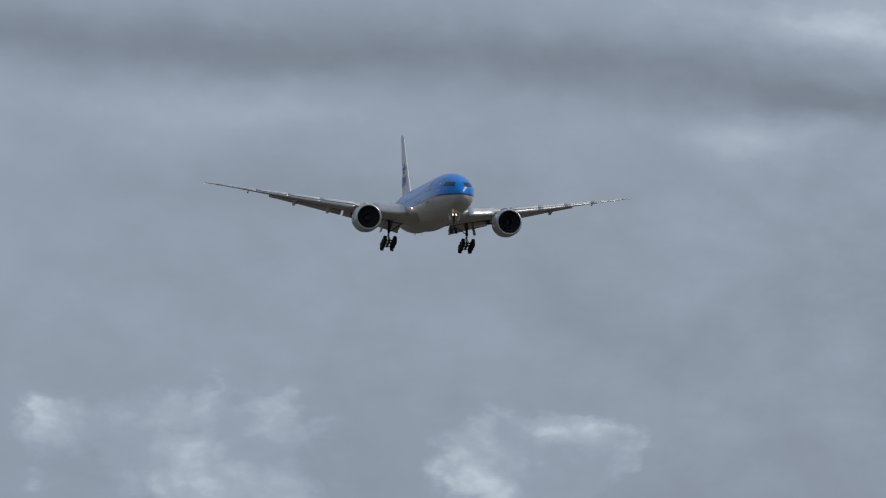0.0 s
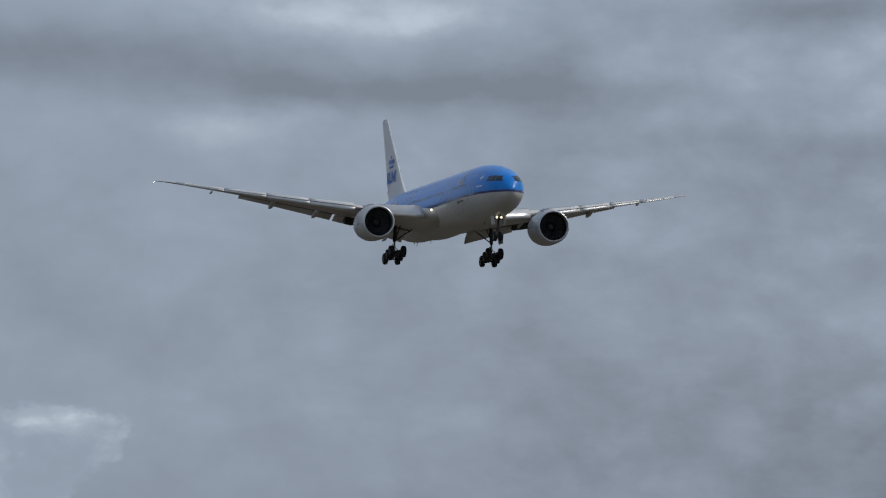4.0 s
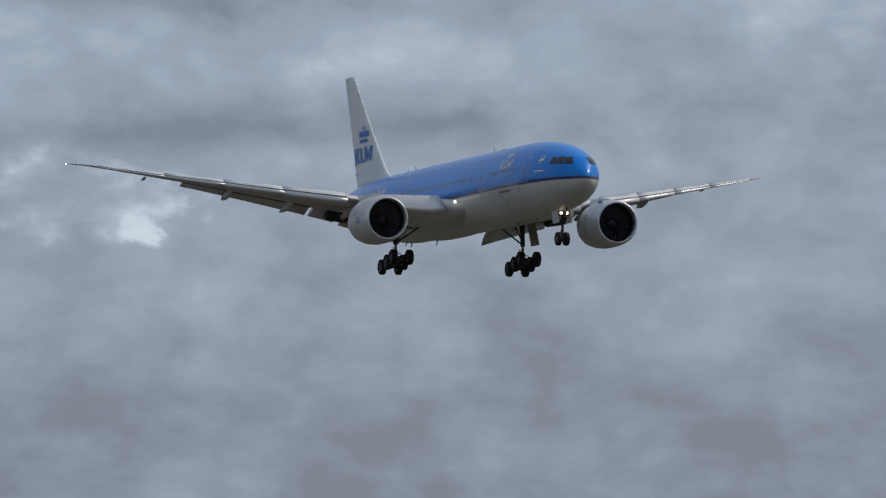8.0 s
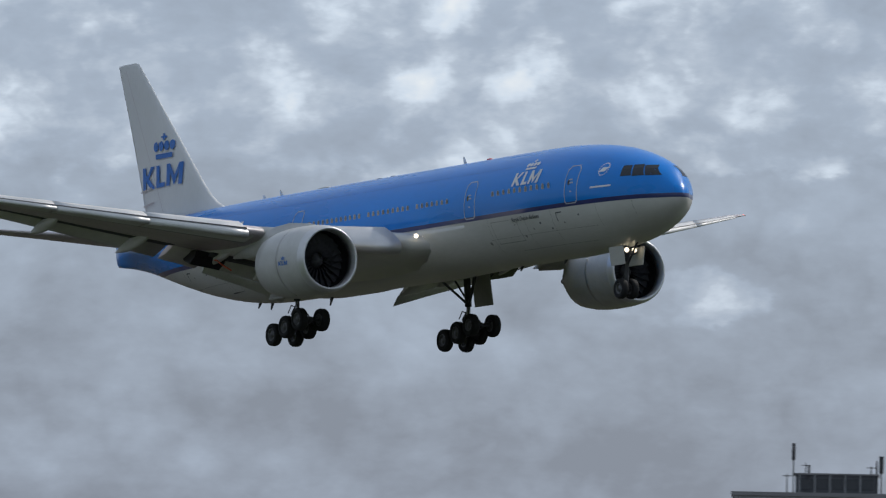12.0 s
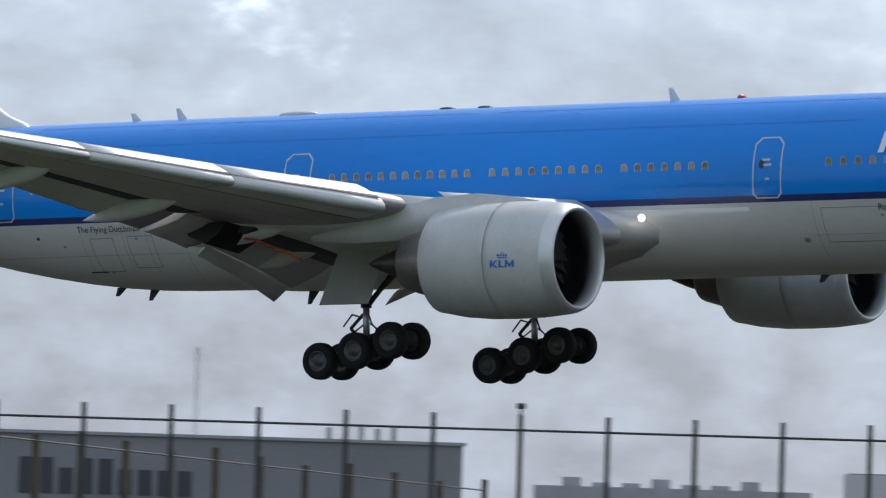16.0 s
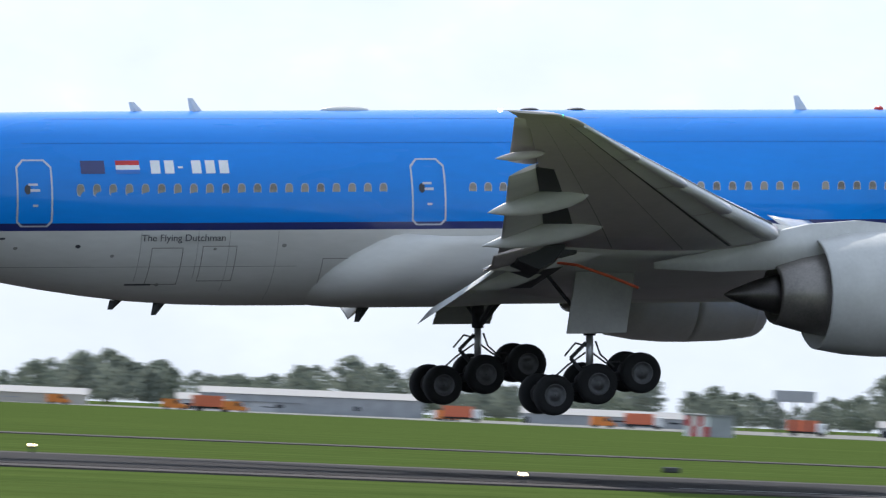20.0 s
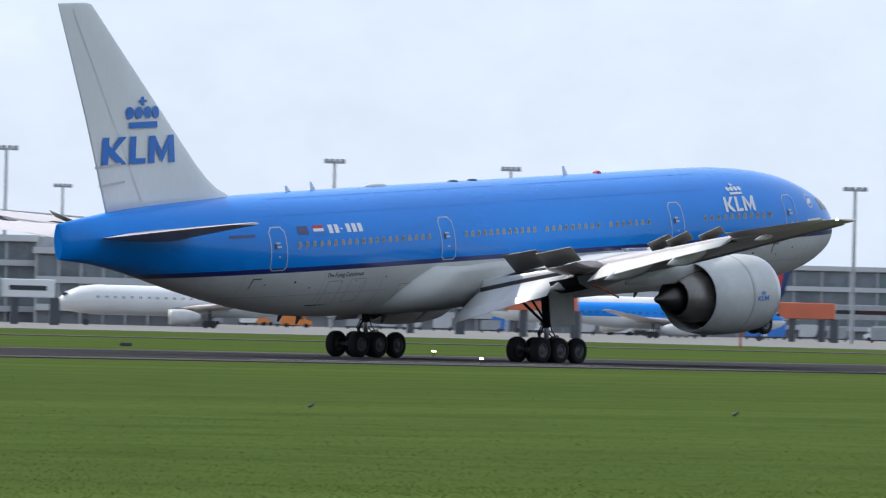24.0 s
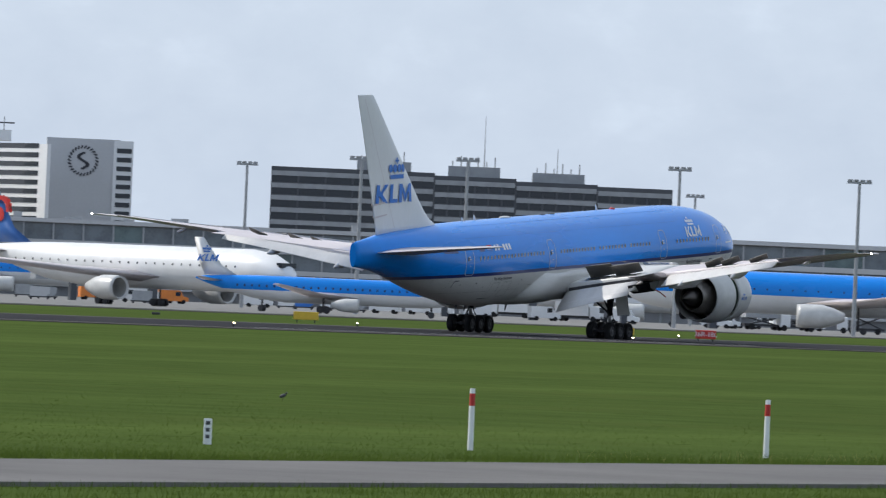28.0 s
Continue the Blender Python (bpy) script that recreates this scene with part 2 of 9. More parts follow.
M["grey"] = surface("light_grey_aircraft_paint", (0.64, 0.63, 0.60), 0.38, 0, 0.5, 0.07, 5, second=(0.53, 0.52, 0.485), stretch=(0.35, 1, 1.4))
M["white"] = surface("white_fin_paint", (0.72, 0.72, 0.71), 0.4, 0, 0.4, 0.04, 6, stretch=(1, 1, 0.3))
M["cascade"] = surface("green_cascade", (0.03, 0.055, 0.028), 0.6, 0, 2.0, 0.2, 10)
M["wing"] = surface("wing_grey_paint", (0.58, 0.525, 0.525), 0.4, 0, 0.6, 0.08, 8, stretch=(0.5, 0.2, 1))
M["flap"] = surface("flap_light_grey_paint", (0.60, 0.585, 0.565), 0.42, 0, 0.8, 0.08, 8, stretch=(0.4, 1, 1))
M["slat"] = surface("pale_grey_slat", (0.68, 0.675, 0.665), 0.4, 0.1, 0.7, 0.06, 9, spec=0.4)
M["nacelle"] = surface("nacelle_paint", (0.60, 0.595, 0.575), 0.34, 0, 0.9, 0.06, 8, second=(0.48, 0.475, 0.455))
M["lip"] = surface("polished_inlet_lip", (0.66, 0.66, 0.66), 0.38, 0.5, 2, 0.04, 15)
M["dark_metal"] = surface("scorched_metal", (0.10, 0.09, 0.085), 0.4, 0.8, 1.5, 0.25, 20)
M["core_metal"] = surface("heat_tinted_core_cowl", (0.30, 0.275, 0.25), 0.38, 0.6, 1.2, 0.2, 14, second=(0.15, 0.135, 0.125))
# gear-door grey lowered so the shade under the wing is in the colour
M["door_grey"] = surface("shade_toned_gear_door_paint", (0.40, 0.39, 0.37), 0.5, 0, 0.9, 0.1, 9, second=(0.30, 0.29, 0.275))
M["steel"] = surface("gear_steel", (0.42, 0.42, 0.43), 0.35, 0.7, 3, 0.12, 25)
# also fills the flap recesses, where it stands for their shade
M["gear_dark"] = surface("gear_grime_and_recess_shade", (0.055, 0.055, 0.06), 0.6, 0.2, 5, 0.25, 30)
M["tyre"] = surface("tyre_rubber", (0.009, 0.009, 0.010), 0.85, 0, 4, 0.2, 40)
M["hub"] = surface("wheel_hub", (0.12, 0.12, 0.125), 0.5, 0.6, 6, 0.15, 40)
M["red"] = surface("red_paint", (0.55, 0.03, 0.025), 0.5, 0, 2, 0.1, 20)
M["orange_red"] = surface("orange_seal", (0.55, 0.085, 0.03), 0.6, 0, 2, 0.1, 20)
M["glass"] = surface("dark_glass", (0.02, 0.024, 0.03), 0.08, 0, 2, 0.1, 20)
M["cabin_glass"] = surface("cabin_window", (0.30, 0.285, 0.25), 0.2, 0, 2, 0.1, 20, rand=0.42, second=(0.025, 0.025, 0.028))
M["frame"] = surface("door_frame_silver", (0.50, 0.53, 0.58), 0.35, 0.3, 2, 0.05, 20)
M["ink_white"] = surface("white_marking", (0.80, 0.80, 0.80), 0.45, 0, 2, 0.04, 15)
M["ink_blue"] = surface("blue_marking", (0.03, 0.17, 0.55), 0.45, 0, 2, 0.05, 15)
M["ink_grey"] = surface("dark_lettering", (0.05, 0.05, 0.06), 0.5, 0, 2, 0.05, 15)
# fan black, used as well for the shaded gap beside the flap
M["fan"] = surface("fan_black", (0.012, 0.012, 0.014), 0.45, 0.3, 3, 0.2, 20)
M["lamp_warm"] = surface("lit_landing_light", (1.0, 0.85, 0.62), 0.3, glow=3.2)
M["lamp_white"] = surface("lit_strobe", (1.0, 0.95, 0.9), 0.3, glow=22.0)
M["lamp_run"] = surface("lit_runway_light", (1.0, 0.72, 0.42), 0.3, glow=14.0)


# ---- mesh helpers ----
def part(name, bm, material, parent=None, label="", smooth=False, at=None):
    me = bpy.data.meshes.new(name)
    bmesh.ops.recalc_face_normals(bm, faces=bm.faces)
    bm.to_mesh(me)
    bm.free()
    if smooth:
        for p in me.polygons:
            p.use_smooth = len(p.vertices) < 6
    me.materials.append(M[material] if isinstance(material, str) else material)
    ob = new(name, me)
    if at is not None:
        ob.matrix_basis = at
    if parent is not None:
        ob.parent = parent
    if label:
        tagged(ob, label)
    return ob


def share(name, ob, parent, m):
    """Another object on the same mesh."""
    o = new(name, ob.data)
    o.parent = parent
    o.matrix_basis = m
    return o


def holder(name, label, category, m=None, group="", kind=""):
    ob = new(name)
    ob.empty_display_size = 0.5
    if m is not None:
        ob.matrix_basis = m
    return tagged(ob, label, category, group, kind)


def box(bm, x0, x1, y0, y1, z0, z1, m=None):
    vs = [bm.verts.new((x, y, z)) for z in (z0, z1) for x, y in ((x0, y0), (x1, y0), (x1, y1), (x0, y1))]
    if m is not None:
        for v in vs:
            v.co = m @ v.co
    for f in ((3, 2, 1, 0), (4, 5, 6, 7), (0, 1, 5, 4), (1, 2, 6, 5), (2, 3, 7, 6), (3, 0, 4, 7)):
        bm.faces.new([vs[i] for i in f])
    return vs


def soft_box(bm, x0, x1, y0, y1, z0, z1, r, m=None):
    """A box with bevelled edges."""
    b2 = bmesh.new()
    box(b2, x0, x1, y0, y1, z0, z1)
    bmesh.ops.bevel(b2, geom=b2.edges[:], offset=r, segments=2, affect="EDGES", profile=0.5)
    merge(bm, b2, m)


def merge(bm, b2, m=None):
    vm = {}
    for v in b2.verts:
        vm[v] = bm.verts.new(m @ v.co if m is not None else v.co)
    for f in b2.faces:
        bm.faces.new([vm[v] for v in f.verts])
    b2.free()


def loft(bm, rings, closed=True, caps=(True, True)):
    vr = [[bm.verts.new(p) for p in r] for r in rings]
    n = len(rings[0])
    for a, b in zip(vr, vr[1:]):
        for i in range(n if closed else n - 1):
            j = (i + 1) % n
            bm.faces.new((a[i], a[j], b[j], b[i]))
    if closed and caps[0]:
        bm.faces.new(vr[0][::-1])
    if closed and caps[1]:
        bm.faces.new(vr[-1])
    return vr


def tube(bm, p, q, r0, r1=None, n=10):
    """A tapered round bar from p to q."""
    p, q = Vector(p), Vector(q)
    r1 = r0 if r1 is None else r1
    w = (q - p).normalized()
    u = w.cross(Vector((0, 0, 1)) if abs(w.z) < 0.9 else Vector((1, 0, 0))).normalized()
    v = w.cross(u)
    rings = [[c + u * (r * math.cos(2 * math.pi * i / n)) + v * (r * math.sin(2 * math.pi * i / n)) for i in range(n)] for c, r in ((p, r0), (q, r1))]
    loft(bm, rings)


def spin(bm, prof, axis="x", n=32, centre=(0, 0, 0), caps=(False, False)):
    """A profile of (along, radius) turned about an axis."""
    rings = []
    for a, r in prof:
        ring = []
        for i in range(n):
            c, s = r * math.cos(2 * math.pi * i / n), r * math.sin(2 * math.pi * i / n)
            p = {"x": (a, c, s), "y": (c, a, s), "z": (c, s, a)}[axis]
            ring.append(Vector(centre) + Vector(p))
        rings.append(ring)
    loft(bm, rings, True, caps)


def lettering(name, words, size, material, parent, m, depth=0.004, label="", wide=1.0):
    cu = bpy.data.curves.new(name, "FONT")
    cu.body, cu.size, cu.extrude, cu.align_x, cu.align_y, cu.space_character = words, size, depth, "CENTER", "CENTER", 1.0
    tmp = new(name, cu)
    me = bpy.data.meshes.new_from_object(tmp.evaluated_get(bpy.context.evaluated_depsgraph_get()))
    bpy.data.objects.remove(tmp)
    for v in me.vertices:
        v.co.x *= wide
    me.materials.clear()
    me.materials.append(M[material] if isinstance(material, str) else material)
    ob = new(name, me)
    ob.matrix_basis = m
    if parent is not None:
        ob.parent = parent
    if label:
        tagged(ob, label)
    return ob


def polar(az, dist, z=0.0):
    a = radians(az)
    return Vector((dist * math.sin(a), dist * math.cos(a), z))


def facing(az, dist, z=0.0):
    """A pose at that bearing whose local -y side faces the spectator."""
    p = polar(az, dist, z)
    return pose(p.x, p.y, p.z, 0, 0, -az)


def lift(el, dist):
    return EYE[2] + dist * math.tan(radians(el))


# ---- the airliner ----
REF = 31.8
NOSE = [(0.86, -0.52, -0.68, 0.06, -0.6), (1.03, -0.2, -0.98, 0.42, -0.58), (1.23, 0.05, -1.2, 0.65, -0.56), (1.7, 0.52, -1.54, 1.03, -0.5), (2.27, 1.06, -1.88, 1.55, -0.42),
        (3.5, 1.66, -2.36, 2.08, -0.3), (5.03, 2.17, -2.7, 2.47, -0.2), (6.6, 2.52, -2.9, 2.71, -0.1), (8.9, 2.80, -3.05, 2.91, 0.0), (11.0, 2.93, -3.1, 3.0, 0.0),
        (13.0, 2.96, -3.1, 3.02, 0.0), (20.0, 2.96, -3.1, 3.02, 0.0), (28.0, 2.96, -3.1, 3.02, 0.0), (36.0, 2.96, -3.1, 3.02, 0.0), (42.0, 2.95, -3.1, 3.02, 0.0), (45.0, 2.94, -2.95, 2.93, 0.05),
        (48.0, 2.92, -2.55, 2.72, 0.2), (51.0, 2.87, -1.95, 2.38, 0.45), (54.0, 2.77, -1.2, 1.9, 0.75), (57.0, 2.57, -0.4, 1.3, 1.05), (59.5, 2.32, 0.12, 0.72, 1.22),
        (61.0, 2.16, 0.32, 0.40, 1.24), (61.7, 2.06, 0.42, 0.24, 1.24)]
SX = np.array([r[0] for r in NOSE])


def hull(s):
    """Top, bottom, half width and height of the widest line at station s, smoothly."""
    i = int(np.clip(np.searchsorted(SX, s) - 1, 0, len(NOSE) - 2))
    a, b = NOSE[i], NOSE[i + 1]
    pa, pb = NOSE[max(i - 1, 0)], NOSE[min(i + 2, len(NOSE) - 1)]
    d = b[0] - a[0]
    u = min(max((s - a[0]) / d, 0.0), 1.0)
    out = []
    for k in range(1, 5):
        ma = (b[k] - pa[k]) / max(b[0] - pa[0], 1e-6) * d
        mb = (pb[k] - a[k]) / max(pb[0] - a[0], 1e-6) * d
        out.append((2 * u**3 - 3 * u * u + 1) * a[k] + (u**3 - 2 * u * u + u) * ma + (3 * u * u - 2 * u**3) * b[k] + (u**3 - u * u) * mb)
    return out


def skin(s, z, side=-1, off=0.0):
    """A point on the hull at station s and height z, pushed out by off."""
    top, bot, w, zm = hull(s)
    h = (top - zm) if z > zm else (zm - bot)
    c = max(0.0, 1 - ((z - zm) / max(h, 1e-4)) ** 2) ** 0.5
    n = Vector((0, side * c / max(w, 0.05), (z - zm) / max(h, 0.05) ** 2)).normalized()
    return Vector((REF - s, side * w * c, z)) + n * off


def side_patch(bm, s0, s1, z0, z1, off, nu=4, nv=4, lean=0.0, side=-1):
    """A decal patch that hugs the hull; lean shifts its top forward."""
    g = [[bm.verts.new(skin(s0 + (s1 - s0) * i / nu - lean * (j / nv - 0.5), z0 + (z1 - z0) * j / nv, side, off)) for i in range(nu + 1)] for j in range(nv + 1)]
    for j in range(nv):
        for i in range(nu):
            bm.faces.new((g[j][i], g[j][i + 1], g[j + 1][i + 1], g[j + 1][i]))


def side_disc(bm, s, z, rs, rz, off, side=-1, n=12):
    vs = [bm.verts.new(skin(s + rs * math.cos(2 * math.pi * i / n), z + rz * math.sin(2 * math.pi * i / n), side, off)) for i in range(n)]
    bm.faces.new(vs)


def airfoil(xc, up):
    """Half thickness plus camber of a supercritical-like section, for unit thickness."""
    t = 5 * (0.2969 * math.sqrt(xc) - 0.126 * xc - 0.3516 * xc**2 + 0.2843 * xc**3 - 0.1036 * xc**4)
    return (t if up else -t) * (1.0 if up else 1.0)


def section(y, le, te, z, thick, twist, x0=0.0, x1=1.0, n=9):
    """A ring of an aerofoil between the chord fractions x0 and x1 (station, y, z turned into plane space)."""
    c = te - le
    tw = radians(twist)
    xs = [x0 + (x1 - x0) * (0.5 - 0.5 * math.cos(math.pi * i / n)) for i in range(n + 1)]
    pts = [(x, airfoil(x, True) * thick) for x in xs] + [(x, airfoil(x, False) * thick) for x in reversed(xs[1:] if x0 == 0.0 else xs)]
    ring = []
    for x, t in pts:
        dx, dz = (x - 0.25) * c, t * c
        ring.append(Vector((REF - (le + 0.25 * c + dx * math.cos(tw) + dz * math.sin(tw)), y, z - dx * math.sin(tw) + dz * math.cos(tw))))
    return ring


WING = [(2.2, 20.9, 37.2, -1.85, 0.125, 3.0), (6.0, 24.2, 36.7, -1.33, 0.12, 2.4), (10.2, 27.3, 36.5, -0.78, 0.115, 1.6), (15.0, 30.6, 37.8, 0.08, 0.108, 0.3),
        (20.0, 34.0, 39.3, 1.02, 0.105, -1.6), (25.0, 37.4, 40.8, 1.93, 0.095, -3.2), (29.2, 40.2, 42.1, 2.70, 0.085, -4.5), (30.2, 41.1, 42.7, 2.86, 0.07, -4.5), (30.5, 41.8, 42.95, 2.89, 0.05, -4.5)]


def wing_at(y):
    ys = [w[0] for w in WING]
    return [float(np.interp(y, ys, [w[k] for w in WING])) for k in range(1, 6)]


def wing_ring(y, sgn, x0, x1, n=9):
    le, te, z, th, tw = wing_at(y)
    r = section(sgn * y, le, te, z, th, tw, x0, x1, n)
    return r


def wing_point(y, sgn, xc, dz=0.0):
    le, te, z, th, tw = wing_at(y)
    c, t = te - le, radians(tw)
    dx = (xc - 0.25) * c
    return Vector((REF - (le + 0.25 * c + dx * math.cos(t)), sgn * y, z - dx * math.sin(t) + dz))


def span_panel(bm, ya, yb, sgn, hinge, chord_frac, deflect, drop, back, thick=0.10, n=6, steps=4):
    """A flap: an aerofoil of its own behind the hinge line, turned down by deflect degrees."""
    rings = []
    for i in range(steps + 1):
        y = ya + (yb - ya) * i / steps
        le, te, z, th, tw = wing_at(y)
        c = te - le
        p = wing_point(y, sgn, hinge)
        f = c * chord_frac
        r = []
        a = radians(deflect + tw)
        xs = [0.5 - 0.5 * math.cos(math.pi * k / n) for k in range(n + 1)]
        pts = [(x, airfoil(x, True) * thick) for x in xs] + [(x, airfoil(x, False) * thick) for x in reversed(xs[1:-1])]
        for x, t in pts:
            dx, dz = x * f, t * f
            r.append(Vector((p.x - back * c - dx * math.cos(a) - dz * math.sin(a) * 1.0 + 0 * dz, sgn * y, p.z - drop * c - dx * math.sin(a) + dz * math.cos(a))))
        rings.append(r)
    loft(bm, rings)


def fairing(bm, y, sgn, x_front, length, droop, w=0.26, h=0.36):
    """A canoe-shaped flap track fairing under the wing."""
    p = wing_point(y, sgn, x_front)
    a = radians(droop)
    rings = []
    for u, r in ((0.0, 0.12), (0.06, 0.5), (0.2, 0.85), (0.42, 1.0), (0.62, 0.92), (0.8, 0.62), (0.93, 0.26), (1.0, 0.03)):
        dx = u * length
        cx, cz = p.x - dx * math.cos(a), p.z - 0.2 - dx * math.sin(a)
        rings.append([Vector((cx, sgn * y + w * r * math.cos(t), cz + h * r * math.sin(t))) for t in (2 * math.pi * k / 10 for k in range(10))])
    loft(bm, rings)


WHEELS = []


def wheel(parent, x, y, z, r, w):
    """A wheel: a rounded tyre and a dished hub, axle along y."""
    m = pose(x, y, z)
    if not WHEELS:
        b = bmesh.new()
        prof = [(-w * 0.42, r * 0.55), (-w * 0.5, r * 0.68), (-w * 0.5, r * 0.84), (-w * 0.42, r * 0.95), (-w * 0.25, r * 0.995), (0, r), (w * 0.25, r * 0.995), (w * 0.42, r * 0.95), (w * 0.5, r * 0.84), (w * 0.5, r * 0.68), (w * 0.42, r * 0.55)]
        spin(b, prof, "y", 28)
        WHEELS.append(part("tyre", b, "tyre", parent, "", True, m))
        b = bmesh.new()
        hp = [(-w * 0.40, 0.02), (-w * 0.40, r * 0.2), (-w * 0.28, r * 0.26), (-w * 0.22, r * 0.45), (-w * 0.42, r * 0.5), (-w * 0.42, r * 0.56), (w * 0.42, r * 0.56), (w * 0.42, r * 0.5), (w * 0.22, r * 0.45), (w * 0.28, r * 0.26), (w * 0.40, r * 0.2), (w * 0.40, 0.02)]
        spin(b, hp, "y", 20)
        WHEELS.append(part("hub", b, "hub", parent, "metal wheel hub", True, m))
    else:
        share("tyre", WHEELS[0], parent, m)
        share("hub", WHEELS[1], parent, m)


def klm_blocks(bm, place, w, h, lean):
    """Three leaning letter-like blocks: place(u, v) gives a point; u over 0..w, v over 0..h."""
    def quad(a):
        bm.faces.new([bm.verts.new(place(u + lean * (v / h - 0.5), v)) for u, v in a])
    b = w * 0.085
    for u0, kind in ((0.0, 0), (0.36 * w, 1), (0.62 * w, 2)):
        if kind == 0:
            quad([(u0, 0), (u0 + b, 0), (u0 + b, h), (u0, h)])
            quad([(u0 + b, h * 0.38), (u0 + b * 2.6, 0), (u0 + b * 3.9, 0), (u0 + b, h * 0.72)])
            quad([(u0 + b, h * 0.40), (u0 + b * 1.6, h * 0.40), (u0 + b * 3.7, h), (u0 + b * 2.5, h)])
        elif kind == 1:
            quad([(u0, 0), (u0 + b, 0), (u0 + b, h), (u0, h)])
            quad([(u0 + b, 0), (u0 + b * 2.6, 0), (u0 + b * 2.6, h * 0.2), (u0 + b, h * 0.2)])
        else:
            quad([(u0, 0), (u0 + b, 0), (u0 + b, h), (u0, h)])
            quad([(u0 + b * 3.4, 0), (u0 + b * 4.4, 0), (u0 + b * 4.4, h), (u0 + b * 3.4, h)])
            quad([(u0 + b, h), (u0 + b, h * 0.6), (u0 + b * 2.2, 0), (u0 + b * 2.2, h * 0.42)])
            quad([(u0 + b * 2.2, 0), (u0 + b * 3.4, h * 0.6), (u0 + b * 3.4, h), (u0 + b * 2.2, h * 0.42)])


def crown(bm, place, w, h):
    """A plain crown: a bar, four discs and a cross."""
    def poly(a):
        bm.faces.new([bm.verts.new(place(u, v)) for u, v in a])
    poly([(w * 0.1, 0), (w * 0.9, 0), (w * 0.9, h * 0.2), (w * 0.1, h * 0.2)])
    for cx in (0.12, 0.37, 0.63, 0.88):
        poly([(w * cx + w * 0.115 * math.cos(t), h * 0.5 + h * 0.2 * math.sin(t)) for t in (2 * math.pi * k / 12 for k in range(12))])
    poly([(w * 0.46, h * 0.72), (w * 0.54, h * 0.72), (w * 0.54, h), (w * 0.46, h)])
    poly([(w * 0.38, h * 0.82), (w * 0.46, h * 0.82), (w * 0.46, h * 0.9), (w * 0.38, h * 0.9)])
    poly([(w * 0.54, h * 0.82), (w * 0.62, h * 0.82), (w * 0.62, h * 0.9), (w * 0.54, h * 0.9)])


MOVERS = {}


def fuselage(plane):
    bm = bmesh.new()
    st = [0.86, 0.93, 1.03, 1.23, 1.42, 1.7, 1.98, 2.27, 2.75, 3.3, 4, 5, 6, 7.5, 9, 11, 13, 16, 20, 24, 28, 32, 36, 40, 42, 43.5, 45, 46.5, 48, 49.5, 51, 52.5, 54, 55.5, 57, 58.3, 59.5, 60.4, 61.2, 61.7]
    rings = []
    for s in st:
        top, bot, w, zm = hull(s)
        rings.append([Vector((REF - s, w * math.cos(t), zm + ((top - zm) if math.sin(t) > 0 else (zm - bot)) * math.sin(t))) for t in (2 * math.pi * k / 56 for k in range(56))])
    loft(bm, rings)
    bmesh.ops.recalc_face_normals(bm, faces=bm.faces)
    for z in (-0.49, -0.72):
        bmesh.ops.bisect_plane(bm, geom=bm.verts[:] + bm.edges[:] + bm.faces[:], plane_co=(0, 0, z), plane_no=(0, 0, 1), dist=0.0005)
    names = (("upper_fuselage", "blue", "glossy light blue upper fuselage"), ("stripe", "navy", "narrow dark blue cheat line"), ("lower_fuselage", "grey", "light grey belly with panel grime"))
    sets = [[], [], []]
    for f in bm.faces:
        z = f.calc_center_median().z
        sets[0 if z > -0.49 else 1 if z > -0.72 else 2].append(f)
    for (nm, mt, lb), fs in zip(names, sets):
        b2 = bmesh.new()
        vm = {}
        for f in fs:
            for v in f.verts:
                if v not in vm:
                    vm[v] = b2.verts.new(v.co)
            b2.faces.new([vm[v] for v in f.verts])
        part(nm, b2, mt, plane, lb, True)
    bm.free()
    # wing-to-body fairing
    bm = bmesh.new()
    rings = []
    for s, k in ((16.8, 0.02), (17.6, 0.3), (19.0, 0.6), (21.5, 0.9), (25, 1.0), (32, 1.0), *((33.0 + 0.25 * i, max(0.8, 1.0 - 0.035 * i)) for i in range(31))):
        ring = []
        for i in range(44):
            t = math.pi + math.pi * i / 43
            c, q = math.cos(t), math.sin(t)
            y = (2.95 + 0.62 * k) * math.copysign(abs(c) ** 0.75, c)
            z = -0.85 - 0.5 * (1 - k) + (2.15 + 0.12 * k - (0.0 if k > 0.5 else 0.25 * (0.5 - k))) * q * abs(q) ** -0.2 if abs(q) > 1e-6 else -0.85 - 0.5 * (1 - k)
            if s < 26:
                # the forward edge grows out of the hull
                e = min(max((s - 16.8) / 9.0, 0.0), 1.0)
                e = e * e * (3 - 2 * e)
                hp = skin(s, max(-0.85 - 2.25 * abs(q), -3.09), math.copysign(1, y), -0.05)
                y, z = hp.y + (y - hp.y) * e, hp.z + (z - hp.z) * e
            if s > 32:
                # the aft edge runs in a curve from the keel up to the stripe
                edge = 39.8 - 3.2 * min(max((z + 3.1) / 2.35, 0.0), 1.0) ** 1.7
                e = min(max((edge - s) / 2.1, 0.0), 1.0)
                e = e * (2 - e)
                hz = -0.85 - 2.25 * abs(q)
                hp = skin(s, max(hz, -3.09), math.copysign(1, y), -0.07)
                y, z = hp.y + (y - hp.y) * e, hp.z + (z - hp.z) * e
            ring.append(Vector((REF - s, y, z)))
        rings.append(ring)
    loft(bm, rings, True)
    part("belly_fairing", bm, "grey", plane, "smooth grey wing-to-body fairing", True)


